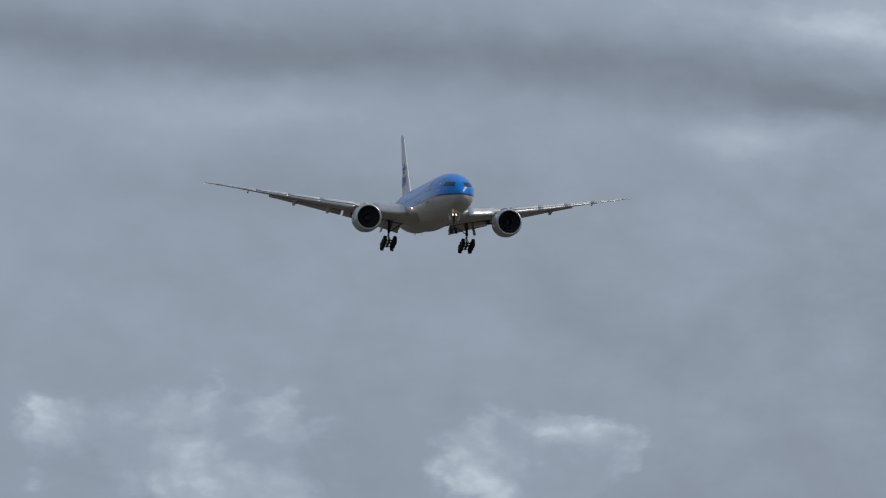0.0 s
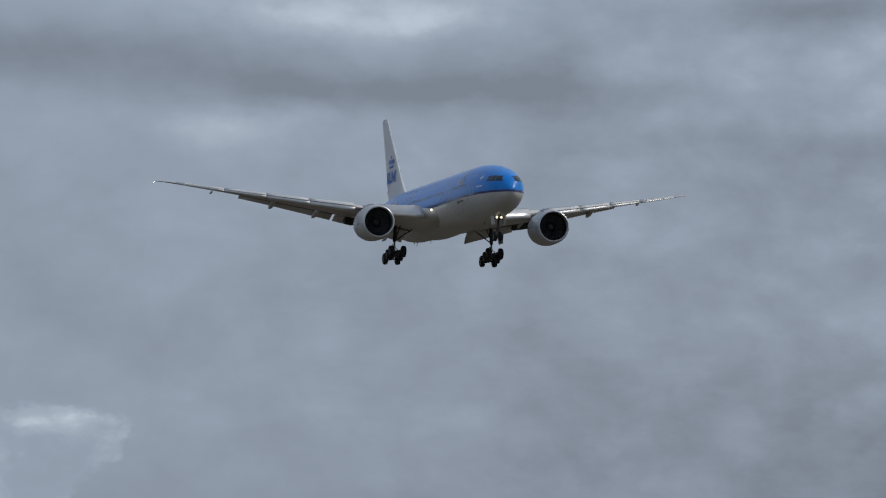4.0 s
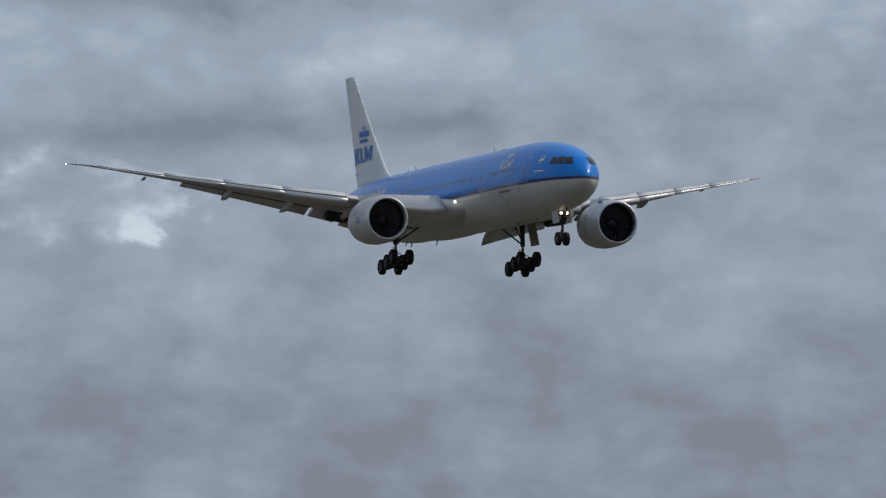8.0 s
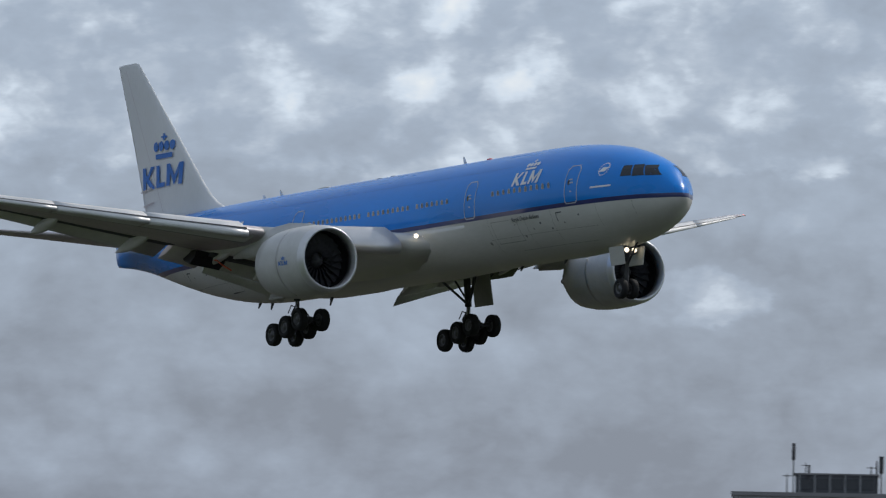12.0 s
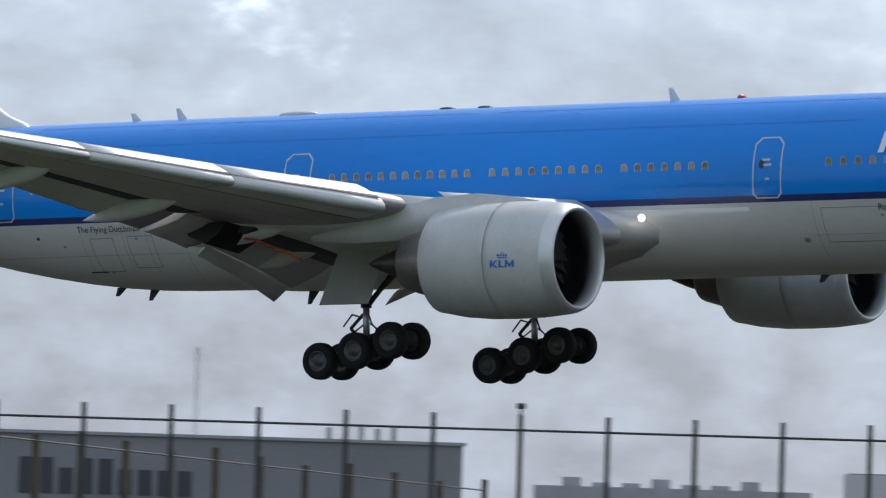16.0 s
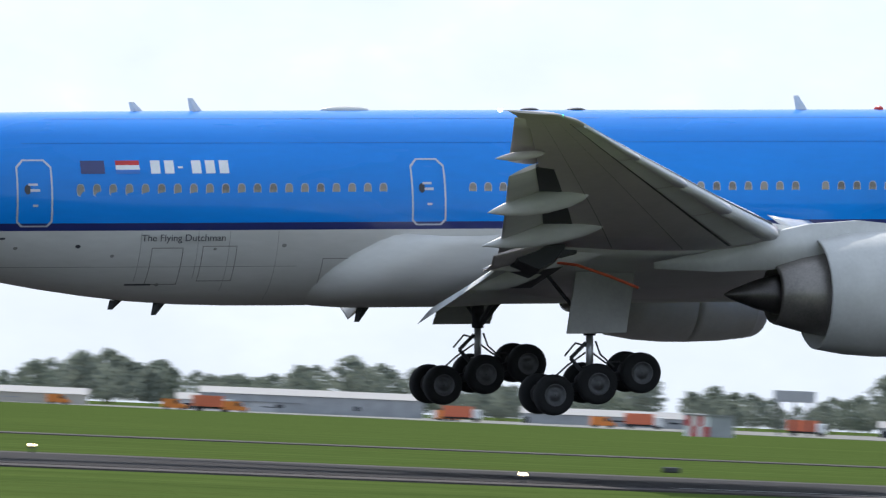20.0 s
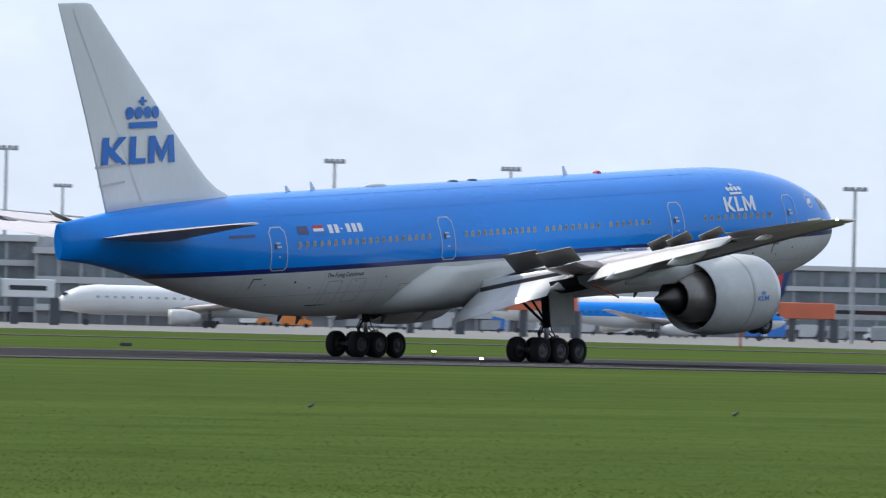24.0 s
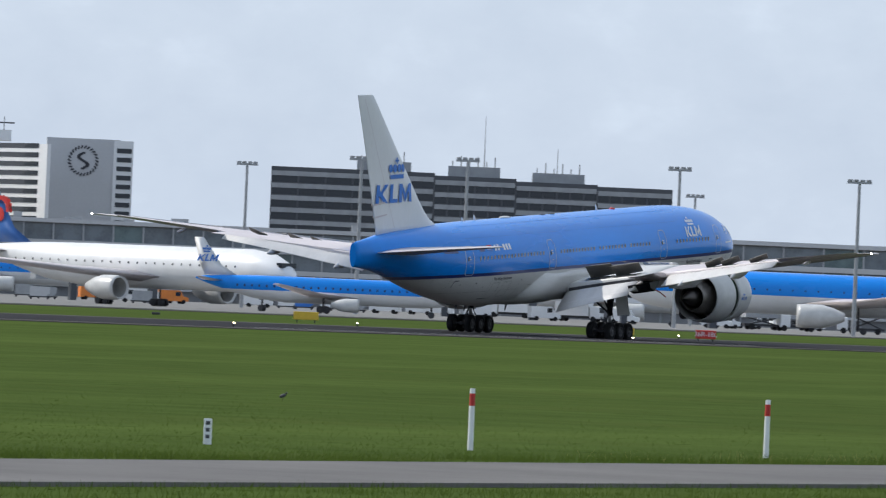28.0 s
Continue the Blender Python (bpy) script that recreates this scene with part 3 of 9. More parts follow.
def windows_and_doors(plane):
    bm = bmesh.new()
    n = 10
    vs = [bm.verts.new((0.13 * math.copysign(abs(math.cos(t)) ** 0.7, math.cos(t)), 0, 0.2 * math.copysign(abs(math.sin(t)) ** 0.7, math.sin(t)))) for t in (2 * math.pi * k / n for k in range(n))]
    inner = [bm.verts.new((v.co.x * 0.84, 0.004, v.co.z * 0.88)) for v in vs]
    for i in range(n):
        bm.faces.new((vs[i], vs[(i + 1) % n], inner[(i + 1) % n], inner[i]))
    bm.faces.new(inner)
    first = None
    runs = ((47.3, 37.65, 20), (34.74, 29.3, 12), (28.3, 24.1, 9), (23.1, 19.95, 7), (15.2, 9.6, 11))
    for side in (-1, 1):
        for a, b, k in runs:
            for i in range(k):
                s = a + (b - a) * i / (k - 1)
                p = skin(s, 0.52, side, 0.012)
                m = pose(p.x, p.y, p.z, 0, 0, 0 if side < 0 else 180)
                if first is None:
                    first = part("window", bm, "cabin_glass", plane, "small dark cabin window with a pale rim")
                    first.data.materials.append(M["frame"])
                    for q in first.data.polygons:
                        q.material_index = 1 if len(q.vertices) == 4 else 0
                    first.matrix_basis = m
                else:
                    share("window", first, plane, m)
    for side in (-1, 1):
        for s in (7.56, 17.55, 36.18, 48.72):
            bm = bmesh.new()
            h0, h1, w = -0.60, 1.46, 0.56
            ring = [(-w, h0 + 0.15), (-w + 0.15, h0), (w - 0.15, h0), (w, h0 + 0.15), (w, h1 - 0.22), (w - 0.22, h1), (-w + 0.22, h1), (-w, h1 - 0.22)]
            steps = []
            for (u0, z0), (u1, z1) in zip(ring, ring[1:] + ring[:1]):
                for j in range(5):
                    steps.append((u0 + (u1 - u0) * j / 5, z0 + (z1 - z0) * j / 5))
            o = [bm.verts.new(skin(s + u, z, side, 0.015)) for u, z in steps]
            q = [bm.verts.new(skin(s + u * 0.9, 0.43 + (z - 0.43) * 0.952, side, 0.015)) for u, z in steps]
            for i in range(len(o)):
                j = (i + 1) % len(o)
                bm.faces.new((o[i], o[j], q[j], q[i]))
            d = part("door", bm, "frame", plane, "silver outline of a cabin door")
            bm = bmesh.new()
            side_patch(bm, s - 0.16, s + 0.14, 0.48, 0.56, 0.02, 2, 1, 0, side)
            part("handle", bm, "frame", d)
            for q in ((-0.1, 0.2, 0.66, 0.73), (-0.1, 0.06, 0.02, 0.09)):
                bm = bmesh.new()
                side_patch(bm, s + q[0], s + q[1], q[2], q[3], 0.02, 2, 1, 0, side)
                part("door_placard", bm, "frame", d)
            bm = bmesh.new()
            side_disc(bm, s + 0.22, 0.55, 0.1, 0.15, 0.018, side)
            part("door_window", bm, "glass", d)
    # flight-deck windows, three a side
    for side in (-1, 1):
        for (a0, a1, b0, b1, z0, z1) in ((1.86, 2.42, 2.42, 2.86, 0.5, 1.1), (2.5, 3.12, 2.94, 3.42, 0.52, 1.16), (3.2, 3.85, 3.5, 3.98, 0.56, 1.15)):
            bm = bmesh.new()
            g = []
            for j in range(4):
                v = j / 3
                g.append([bm.verts.new(skin((a0 + (b0 - a0) * v) * (1 - u) + (a1 + (b1 - a1) * v) * u, z0 + (z1 - z0) * v, side, 0.015)) for u in (0, 0.33, 0.67, 1)])
            for j in range(3):
                for i in range(3):
                    bm.faces.new((g[j][i], g[j][i + 1], g[j + 1][i + 1], g[j + 1][i]))
            part("cockpit_window", bm, "glass", plane, "dark flight-deck pane")
    # skin laps: fine seams round the hull and along the belly
    for s, z0, z1 in ((45.35, -2.3, -0.75), (43.55, -2.2, -0.75), (42.55, -2.6, -0.75), (41.0, -2.9, -0.75), (50.6, -1.6, -0.75), (52.5, -1.2, -0.75), (15.9, -2.6, -0.75), (12.2, -2.6, -0.75), (9.6, -2.4, -0.75), (5.6, -1.9, -0.75), (3.0, -1.5, -0.75)):
        for side in (-1, 1):
            bm = bmesh.new()
            side_patch(bm, s, s + 0.014, z0, z1, 0.007, 1, 8, 0, side)
            part("skin_seam", bm, "seam", plane)
    for s0, s1, z in ((51.0, 40.3, -1.85), (16.2, 6.0, -1.85), (14.0, 7.0, -2.55), (49.0, 41.0, 1.95), (40.5, 30.5, 1.95), (30.0, 20.5, 1.95), (20.0, 14.2, 1.95), (48.0, 30.0, 2.7), (29.0, 14.0, 2.7)):
        bm = bmesh.new()
        side_patch(bm, s0, s1, z, z + 0.012, 0.006, 14, 1)
        part("lap_seam", bm, "seam" if z < 0 else "blue_seam", plane)
    # vents and drains dotted along the belly
    for k, (s, z, r) in enumerate(((10.8, -1.35, 0.06), (11.6, -1.6, 0.05), (12.7, -1.9, 0.07), (13.3, -1.25, 0.05), (9.9, -1.7, 0.05), (16.4, -2.0, 0.09), (43.0, -1.3, 0.04), (46.2, -1.5, 0.05), (47.3, -1.2, 0.06), (44.6, -2.4, 0.05), (40.8, -1.2, 0.06), (8.6, -1.5, 0.05), (7.2, -1.2, 0.05), (49.2, -1.25, 0.05))):
        bm = bmesh.new()
        side_disc(bm, s, z, r * 1.4, r, 0.009, -1, 8)
        part("drain_port", bm, "ink_grey" if k % 4 == 0 else "seam", plane)
    bm = bmesh.new()
    for a, b, c, d in ((45.6, 44.8, -2.42, -2.37), (38.0, 36.4, -2.45, -2.43), (38.02, 38.0, -2.45, -2.1)):
        side_patch(bm, a, b, c, d, 0.01 if a > 40 else 0.42, 3, 1)
    part("dark_slot", bm, "gear_dark", plane)
    # small door and hatch outlines on the belly
    for s0, s1, z0, z1 in ((44.0, 45.0, -2.4, -1.25), (42.3, 43.4, -2.3, -1.2), (13.0, 15.6, -2.1, -0.95), (38.0, 39.5, -2.4, -1.6)):
        bm = bmesh.new()
        for a, b, c, d in ((s0, s1, z0, z0 + 0.025), (s0, s1, z1 - 0.025, z1), (s0, s0 + 0.025, z0, z1), (s1 - 0.025, s1, z0, z1)):
            side_patch(bm, a, b, c, d, 0.008, 2, 4)
        part("hatch_seam", bm, "seam", plane)


def markings(plane):
    # nose titles
    bm = bmesh.new()
    klm_blocks(bm, lambda u, v: skin(13.3 - u, 0.80 + v, -1, 0.04), 2.6, 0.72, 0.12)
    part("title", bm, "ink_white", plane, "white block title on the blue hull")
    bm = bmesh.new()
    crown(bm, lambda u, v: skin(12.6 - u, 1.62 + v, -1, 0.035), 1.3, 0.55)
    part("crown_mark", bm, "ink_white", plane, "plain white crown mark")
    # fin marks lie on both sides of the fin
    for side in (-1, 1):
        bm = bmesh.new()
        klm_blocks(bm, lambda u, v: Vector((REF - 58.6 + u, side * fin_half(58.6 - u, 4.65 + v), 4.65 + v)), 5.05, 1.28, 0.08)
        part("fin_title", bm, "ink_blue", plane, "blue block title on the fin")
        bm = bmesh.new()
        crown(bm, lambda u, v: Vector((REF - 57.05 + u, side * fin_half(57.05 - u, 6.3 + v), 6.3 + v)), 2.5, 1.45)
        part("fin_crown", bm, "ink_blue", plane, "plain blue crown mark on the fin")
    # flag, union mark, registration bars
    bm = bmesh.new()
    side_patch(bm, 46.15, 45.4, 1.02, 1.14, 0.014)
    part("flag_band", bm, "ink_blue", plane)
    bm = bmesh.new()
    side_patch(bm, 46.15, 45.4, 1.14, 1.28, 0.014)
    part("flag_band", bm, "ink_white", plane)
    bm = bmesh.new()
    side_patch(bm, 46.15, 45.4, 1.28, 1.42, 0.014)
    part("flag_band", bm, "red", plane)
    bm = bmesh.new()
    side_patch(bm, 47.25, 46.5, 1.02, 1.42, 0.014)
    part("union_flag", bm, "navy", plane, "dark blue flag with a ring of gold marks")
    for i in range(6):
        s = 45.05 - i * 0.44 - (0.0 if i < 2 else -0.02)
        w = 0.16 if i == 2 else 0.3
        bm = bmesh.new()
        side_patch(bm, s, s - w, 1.02 if i != 2 else 1.18, 1.42 if i != 2 else 1.24, 0.014)
        part("registration_bar", bm, "ink_white", plane, "plain white bar in place of a registration letter")
    p = skin(44.05, -0.93, -1, 0.10)
    lettering("slogan", "The Flying Dutchman", 0.31, "ink_grey", plane, pose(p.x, p.y, p.z, 107, 0, -2), 0.004, "dark lettering on the grey hull")
    p = skin(12.0, -0.98, -1, 0.06)
    lettering("operator_name", "Royal Dutch Airlines", 0.33, "ink_grey", plane, pose(p.x, p.y, p.z, 90 + 14, 0, 0), 0.004, "dark lettering on the grey hull")
    for s in (9.15, 19.2, 50.1):
        bm = bmesh.new()
        side_patch(bm, s, s - 0.55, -0.98, -0.92, 0.012)
        side_patch(bm, s, s - 0.06, -1.4, -0.98, 0.012)
        part("door_corner_mark", bm, "ink_grey", plane)
    bm = bmesh.new()
    side_patch(bm, 51.9, 50.2, 1.02, 1.16, 0.012)
    part("type_bar", bm, "navy", plane)
    bm = bmesh.new()
    side_patch(bm, 5.9, 4.35, 0.08, 0.17, 0.014)
    part("name_bar", bm, "ink_white", plane)
    bm = bmesh.new()
    for i in range(16):
        a, b = 2 * math.pi * i / 16, 2 * math.pi * (i + 0.7) / 16
        bm.faces.new([bm.verts.new(skin(5.2 + r * math.cos(t), 1.05 + r * math.sin(t), -1, 0.014)) for r, t in ((0.36, a), (0.36, b), (0.3, b), (0.3, a))])
    side_patch(bm, 5.42, 4.98, 0.92, 1.16, 0.014, 2, 2, 0.2)
    part("round_mark", bm, "ink_white", plane)


def fin_half(s, z):
    """Half thickness of the fin plus a whisker, at a station and height."""
    k = (z - 2.6) / (12.07 - 2.6)
    le, te = 49.8 + 9.25 * k, 58.3 + 3.0 * k
    x = min(max((s - le) / (te - le), 0.01), 1.0)
    return airfoil(x, True) * 0.085 * (te - le) + 0.075


def tail(plane):
    bm = bmesh.new()
    rings = []
    for z, le, te in ((2.2, 48.2, 58.2), (3.0, 49.4, 58.45), (3.3, 50.1, 58.53), (3.8, 50.85, 58.7), (4.5, 51.65, 58.9), (7.0, 54.1, 59.7), (10.0, 57.05, 60.75), (11.8, 58.8, 61.4), (12.12, 59.12, 61.5), (12.2, 59.5, 61.5)):
        n = 10
        xs = [0.5 - 0.5 * math.cos(math.pi * i / n) for i in range(n + 1)]
        c, th = te - le, 0.085 if z < 12.05 else 0.05
        rings.append([Vector((REF - le - x * c, airfoil(x, True) * th * c, z)) for x in xs] + [Vector((REF - le - x * c, -airfoil(x, True) * th * c, z)) for x in reversed(xs[1:-1])])
    loft(bm, rings)
    part("fin", bm, "white", plane, "tall off-white swept fin", True)
    for side in (-1, 1):
        bm = bmesh.new()
        pts = []
        for z in (2.9, 11.9):
            k = (z - 2.6) / 9.47
            te, le = 58.3 + 3.0 * k, 49.8 + 9.25 * k
            s = le + 0.7 * (te - le)
            pts += [(s, z), (s + 0.035, z)]
        for a, b, c, d in ((pts[0], pts[1], pts[3], pts[2]),):
            bm.faces.new([bm.verts.new((REF - q[0], side * (fin_half(*q) - 0.035), q[1])) for q in (a, b, c, d)])
        for z in (4.75, 3.9):
            k = (z - 2.6) / 9.47
            te = 58.3 + 3.0 * k
            for dz in (0.0,):
                bm.faces.new([bm.verts.new((REF - q[0], side * (fin_half(*q) + 0.02), q[1])) for q in ((te - 1.6, z), (te - 0.1, z - 0.15), (te - 0.1, z - 0.27), (te - 1.6, z - 0.1))])
        part("rudder_seam", bm, "wing", plane)
    for sgn in (-1, 1):
        bm = bmesh.new()
        rings = []
        for y, le, te, z, th in ((0.8, 53.4, 59.6, 1.25, 0.1), (2.5, 54.7, 60.0, 1.42, 0.095), (6.5, 57.3, 60.9, 1.83, 0.085), (10.5, 60.0, 61.9, 2.22, 0.08), (10.9, 60.5, 62.0, 2.24, 0.05)):
            rings.append(section(sgn * y, le, te, z, th, -1.0, 0.0, 1.0, 8))
        loft(bm, rings)
        part("tailplane", bm, "wing", plane, "grey swept tailplane", True)
    bm = bmesh.new()
    spin(bm, [(0.0, 0.16), (0.12, 0.14), (0.14, 0.02)], "x", 10, (REF - 61.62, 0, 1.28))
    part("exhaust_outlet", bm, "dark_metal", plane)


def wings(plane):
    for sgn, far in ((-1, False), (1, True)):
        bm = bmesh.new()
        loft(bm, [wing_ring(y, sgn, 0.0, 0.80, 9) for y in (2.2, 4, 6, 8, 10.2)])
        part("inner_wing", bm, "grey", plane, "pale grey inner wing beside the hull", True)
        bm = bmesh.new()
        loft(bm, [wing_ring(y, sgn, 0.0, 0.80 if y < 29 else 0.98, 18) for y in (10.2, 12.5, 15, 17.5, 20, 22.5, 25, 27.5, 29.2, 29.8, 30.2, 30.5)])
        ow = part("outer_wing", bm, "wing", plane, "long grey swept outer wing bending up to its tip", True)
        MOVERS.setdefault("outer", []).append((ow, sgn))
        # drooped leading-edge slats
        for ya, yb in ((4.4, 8.5), (11.0, 15.4), (15.42, 19.6), (19.62, 23.8), (23.82, 28.6)):
            bm = bmesh.new()
            rings = []
            for i in range(5):
                y = ya + (yb - ya) * i / 4
                le, te, z, th, tw = wing_at(y)
                c = te - le
                pts = [(x, airfoil(x, True) * th * 1.04) for x in (0.15, 0.11, 0.075, 0.045, 0.022, 0.007, 0.0)] + [(x, -airfoil(x, True) * th) for x in (0.008, 0.025, 0.05)] + [(0.045, -0.1 * th), (0.06, 0.25 * th), (0.10, airfoil(0.10, True) * th * 0.84)]
                t = radians(tw - 19)
                off = Vector((0.03 * c, 0, -0.034 * c))
                base = wing_point(y, sgn, 0.0)
                rings.append([base + off + Vector((-(x * c) * math.cos(t) - q * c * math.sin(t), 0, -x * c * math.sin(t) * -1 * -1 + q * c * math.cos(t))) for x, q in pts])
            loft(bm, rings)
            if ya > 10.2:
                # dark strip drawn on the slat for the shaded gap behind it
                b2 = bmesh.new()
                seal = [(0.034, 1.09), (0.034, 1.16), (0.048, 1.16), (0.048, 1.09)]
                rows = []
                for i in range(5):
                    y = ya + (yb - ya) * i / 4
                    le, te, z, th, tw = wing_at(y)
                    c, t = te - le, radians(tw - 19)
                    base = wing_point(y, sgn, 0.0) + Vector((0.03 * c, 0, -0.034 * c))
                    rows.append([base + Vector((-(x * c) * math.cos(t) - airfoil(x, True) * th * k * c * math.sin(t), 0, -x * c * math.sin(t) + airfoil(x, True) * th * k * c * math.cos(t))) for x, k in seal])
                loft(b2, rows)
                part("slat_gap_shade", b2, "gear_dark", ow, "dark strip standing for the shaded gap along the slat")
            part("slat", bm, "slat" if ya > 10.2 else "lip", ow if ya > 10.2 else plane, "pale metal leading-edge slat, extended", True)
        # flaps: two-piece inboard flap, flaperon, outboard flap, aileron
        for nm, lb, ya, yb, hinge, frac, df, dr, bk in (
                ("inboard_flap", "light grey inboard flap, lowered", 3.5, 9.1, 0.80, 0.135, 25, 0.012, 0.02),
                ("inboard_aft_flap", "light grey aft flap segment, lowered", 3.6, 9.0, 0.80, 0.055, 40, 0.07, 0.143),
                ("flaperon", "grey flaperon, drooped", 9.4, 11.5, 0.80, 0.22, 20, 0.01, 0.0),
                ("outboard_flap", "light grey outboard flap, lowered", 11.8, 21.6, 0.79, 0.22, 23, 0.0, 0.0),
                ("aileron", "grey aileron", 21.9, 28.9, 0.80, 0.20, 1, 0.0, 0.0)):
            bm = bmesh.new()
            span_panel(bm, ya, yb, sgn, hinge, frac, df, dr, bk, 0.13 if "flap" in nm and nm != "flaperon" else 0.17)
            fp = part(nm, bm, "wing" if nm in ("aileron", "flaperon") else "flap", ow if ya > 10.2 else plane, lb, True)
            if nm in ("aileron", "flaperon"):
                MOVERS.setdefault("ailerons", []).append((fp, wing_point(ya, sgn, hinge), wing_point(yb, sgn, hinge), 30 if nm == "flaperon" else 14))
        # dark solid standing in for the shade between wing and inboard flap
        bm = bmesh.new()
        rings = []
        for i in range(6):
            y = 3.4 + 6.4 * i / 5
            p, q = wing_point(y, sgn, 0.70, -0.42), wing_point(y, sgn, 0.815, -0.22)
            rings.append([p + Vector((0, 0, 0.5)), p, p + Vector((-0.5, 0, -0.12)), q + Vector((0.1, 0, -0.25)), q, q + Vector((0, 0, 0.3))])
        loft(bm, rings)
        part("flap_cove_shade", bm, "gear_dark", plane, "dark solid in place of shade ahead of the inboard flap")
        # likewise a dark wedge for the shade ahead of the outboard flap
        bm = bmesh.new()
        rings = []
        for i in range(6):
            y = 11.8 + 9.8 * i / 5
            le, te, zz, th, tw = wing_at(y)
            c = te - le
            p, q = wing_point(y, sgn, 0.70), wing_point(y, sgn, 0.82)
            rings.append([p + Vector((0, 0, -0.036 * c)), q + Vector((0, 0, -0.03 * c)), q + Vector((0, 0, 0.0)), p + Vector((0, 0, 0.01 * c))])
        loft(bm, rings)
        part("outer_cove_shade", bm, "gear_dark", ow, "dark wedge in place of shade ahead of the outboard flap")
        # black solid painting in the shade between the inboard flap and the flaperon
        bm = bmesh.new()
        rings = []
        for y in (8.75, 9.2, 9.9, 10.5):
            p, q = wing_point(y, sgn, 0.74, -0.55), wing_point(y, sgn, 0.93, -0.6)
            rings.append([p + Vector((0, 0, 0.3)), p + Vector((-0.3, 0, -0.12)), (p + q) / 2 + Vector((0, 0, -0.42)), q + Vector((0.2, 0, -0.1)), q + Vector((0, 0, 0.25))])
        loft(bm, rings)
        part("flap_gap_shade", bm, "fan", plane, "black solid in place of the shaded gap beside the flap")
        # seams along the lower skin and the slat gap
        for xc in (0.16, 0.33, 0.58):
            bm = bmesh.new()
            for ya, yb in ((10.5, 15.0), (15.0, 20.0), (20.0, 25.0), (25.0, 29.0)):
                qs = []
                wd = 0.012 if xc < 0.2 else 0.004
                for y, d in ((ya, 0), (yb, 0), (yb, wd), (ya, wd)):
                    le, te, zz, th, tw = wing_at(y)
                    qs.append(bm.verts.new(wing_point(y, sgn, xc + d, -airfoil(xc, True) * th * (te - le) - 0.012)))
                bm.faces.new(qs)
            part("skin_seam", bm, "gear_dark" if xc < 0.2 else "seam", ow)
        # pale lower leading edge ahead of the first seam
        for ya, yb in ((10.6, 15.35), (15.5, 19.55), (19.7, 23.75), (23.9, 28.6)):
            bm = bmesh.new()
            rows = []
            for i in range(5):
                y = ya + (yb - ya) * i / 4
                le, te, zz, th, tw = wing_at(y)
                rows.append([bm.verts.new(wing_point(y, sgn, xc, -airfoil(xc, True) * th * (te - le) - 0.03)) for xc in (0.02, 0.035, 0.06, 0.1, 0.15)])
            for ra, rb in zip(rows, rows[1:]):
                for i in range(4):
                    bm.faces.new((ra[i], ra[i + 1], rb[i + 1], rb[i]))
            part("leading_edge_panel", bm, "slat", ow, "", True)
        for y, xf, ln, dp in ((9.25, 0.58, 4.2, 9), (13.6, 0.56, 4.0, 10), (18.2, 0.56, 3.2, 10), (6.0, 0.72, 2.8, 16)):
            bm = bmesh.new()
            fairing(bm, y, sgn, xf, ln, dp)
            part("flap_track_fairing", bm, "flap", ow if y > 10.2 else plane, "", True)
        bm = bmesh.new()
        fairing(bm, 24.5, sgn, 0.72, 1.5, 6, 0.1, 0.14)
        part("aileron_fairing", bm, "wing", ow, "", True)
        # spoilers lie on the upper skin and rise after touchdown
        for k, (ya, yb) in enumerate(((4.4, 6.4), (6.6, 8.7), (14.8, 16.2), (16.3, 17.7), (18.9, 20.3))):
            a, b = wing_point(ya, sgn, 0.69), wing_point(yb, sgn, 0.69)
            for p, y in ((a, ya), (b, yb)):
                le, te, z, th, tw = wing_at(y)
                p.z += airfoil(0.69, True) * th * (te - le) + 0.025
            la, lb_ = [(wing_at(y)[1] - wing_at(y)[0]) * 0.10 for y in (ya, yb)]
            ex = (b - a).normalized() * (1 if sgn < 0 else -1)
            ey = Vector((1, 0, 0))
            ez = ex.cross(ey).normalized()
            bm = bmesh.new()
            mid = (a + b) / 2
            fall = 0.09
            quad = [a - mid, b - mid, b - mid + Vector((-lb_, 0, -fall * lb_)), a - mid + Vector((-la, 0, -fall * la))]
            lo = [bm.verts.new(q) for q in quad]
            hi = [bm.verts.new(q + Vector((0, 0, 0.035))) for q in quad]
            bm.faces.new(lo[::-1])
            bm.faces.new(hi)
            for i in range(4):
                j = (i + 1) % 4
                bm.faces.new((lo[i], lo[j], hi[j], hi[i]))
            bay = bmesh.new()
            lay = [bay.verts.new(mid + q * 0.97 + Vector((0, 0, -0.012))) for q in quad]
            bay.faces.new(lay)
            part("spoiler_bay", bay, "gear_dark", ow if ya > 10.2 else plane, "dark bay beneath the spoiler")
            sp = part("spoiler", bm, "spoiler", ow if ya > 10.2 else plane, "brown-grey spoiler panel on the upper wing")
            sp.matrix_basis = Matrix.Translation(mid)
            MOVERS.setdefault("spoilers", []).append((sp, mid, sgn))
        # tip lights, landing light in the root
        bm = bmesh.new()
        soft_box(bm, -0.12, 0.12, -0.05, 0.05, -0.04, 0.04, 0.03, Matrix.Translation(wing_point(29.9, sgn, 0.1)))
        tip_glass = surface("green_tip_light" if sgn < 0 else "red_tip_light", (0.05, 0.9, 0.55) if sgn < 0 else (0.9, 0.08, 0.05), 0.2, glow=3.0)
        part("navigation_light", bm, tip_glass, ow)
        bm = bmesh.new()
        spin(bm, [(0.0, 0.02), (0.0, 0.045), (-0.12, 0.045), (-0.12, 0.02)], "x", 8, wing_point(30.4, sgn, 1.0))
        part("strobe", bm, "lamp_white", ow)
        p = Vector((REF - 22.0, sgn * 3.72, -1.15))
        bm = bmesh.new()
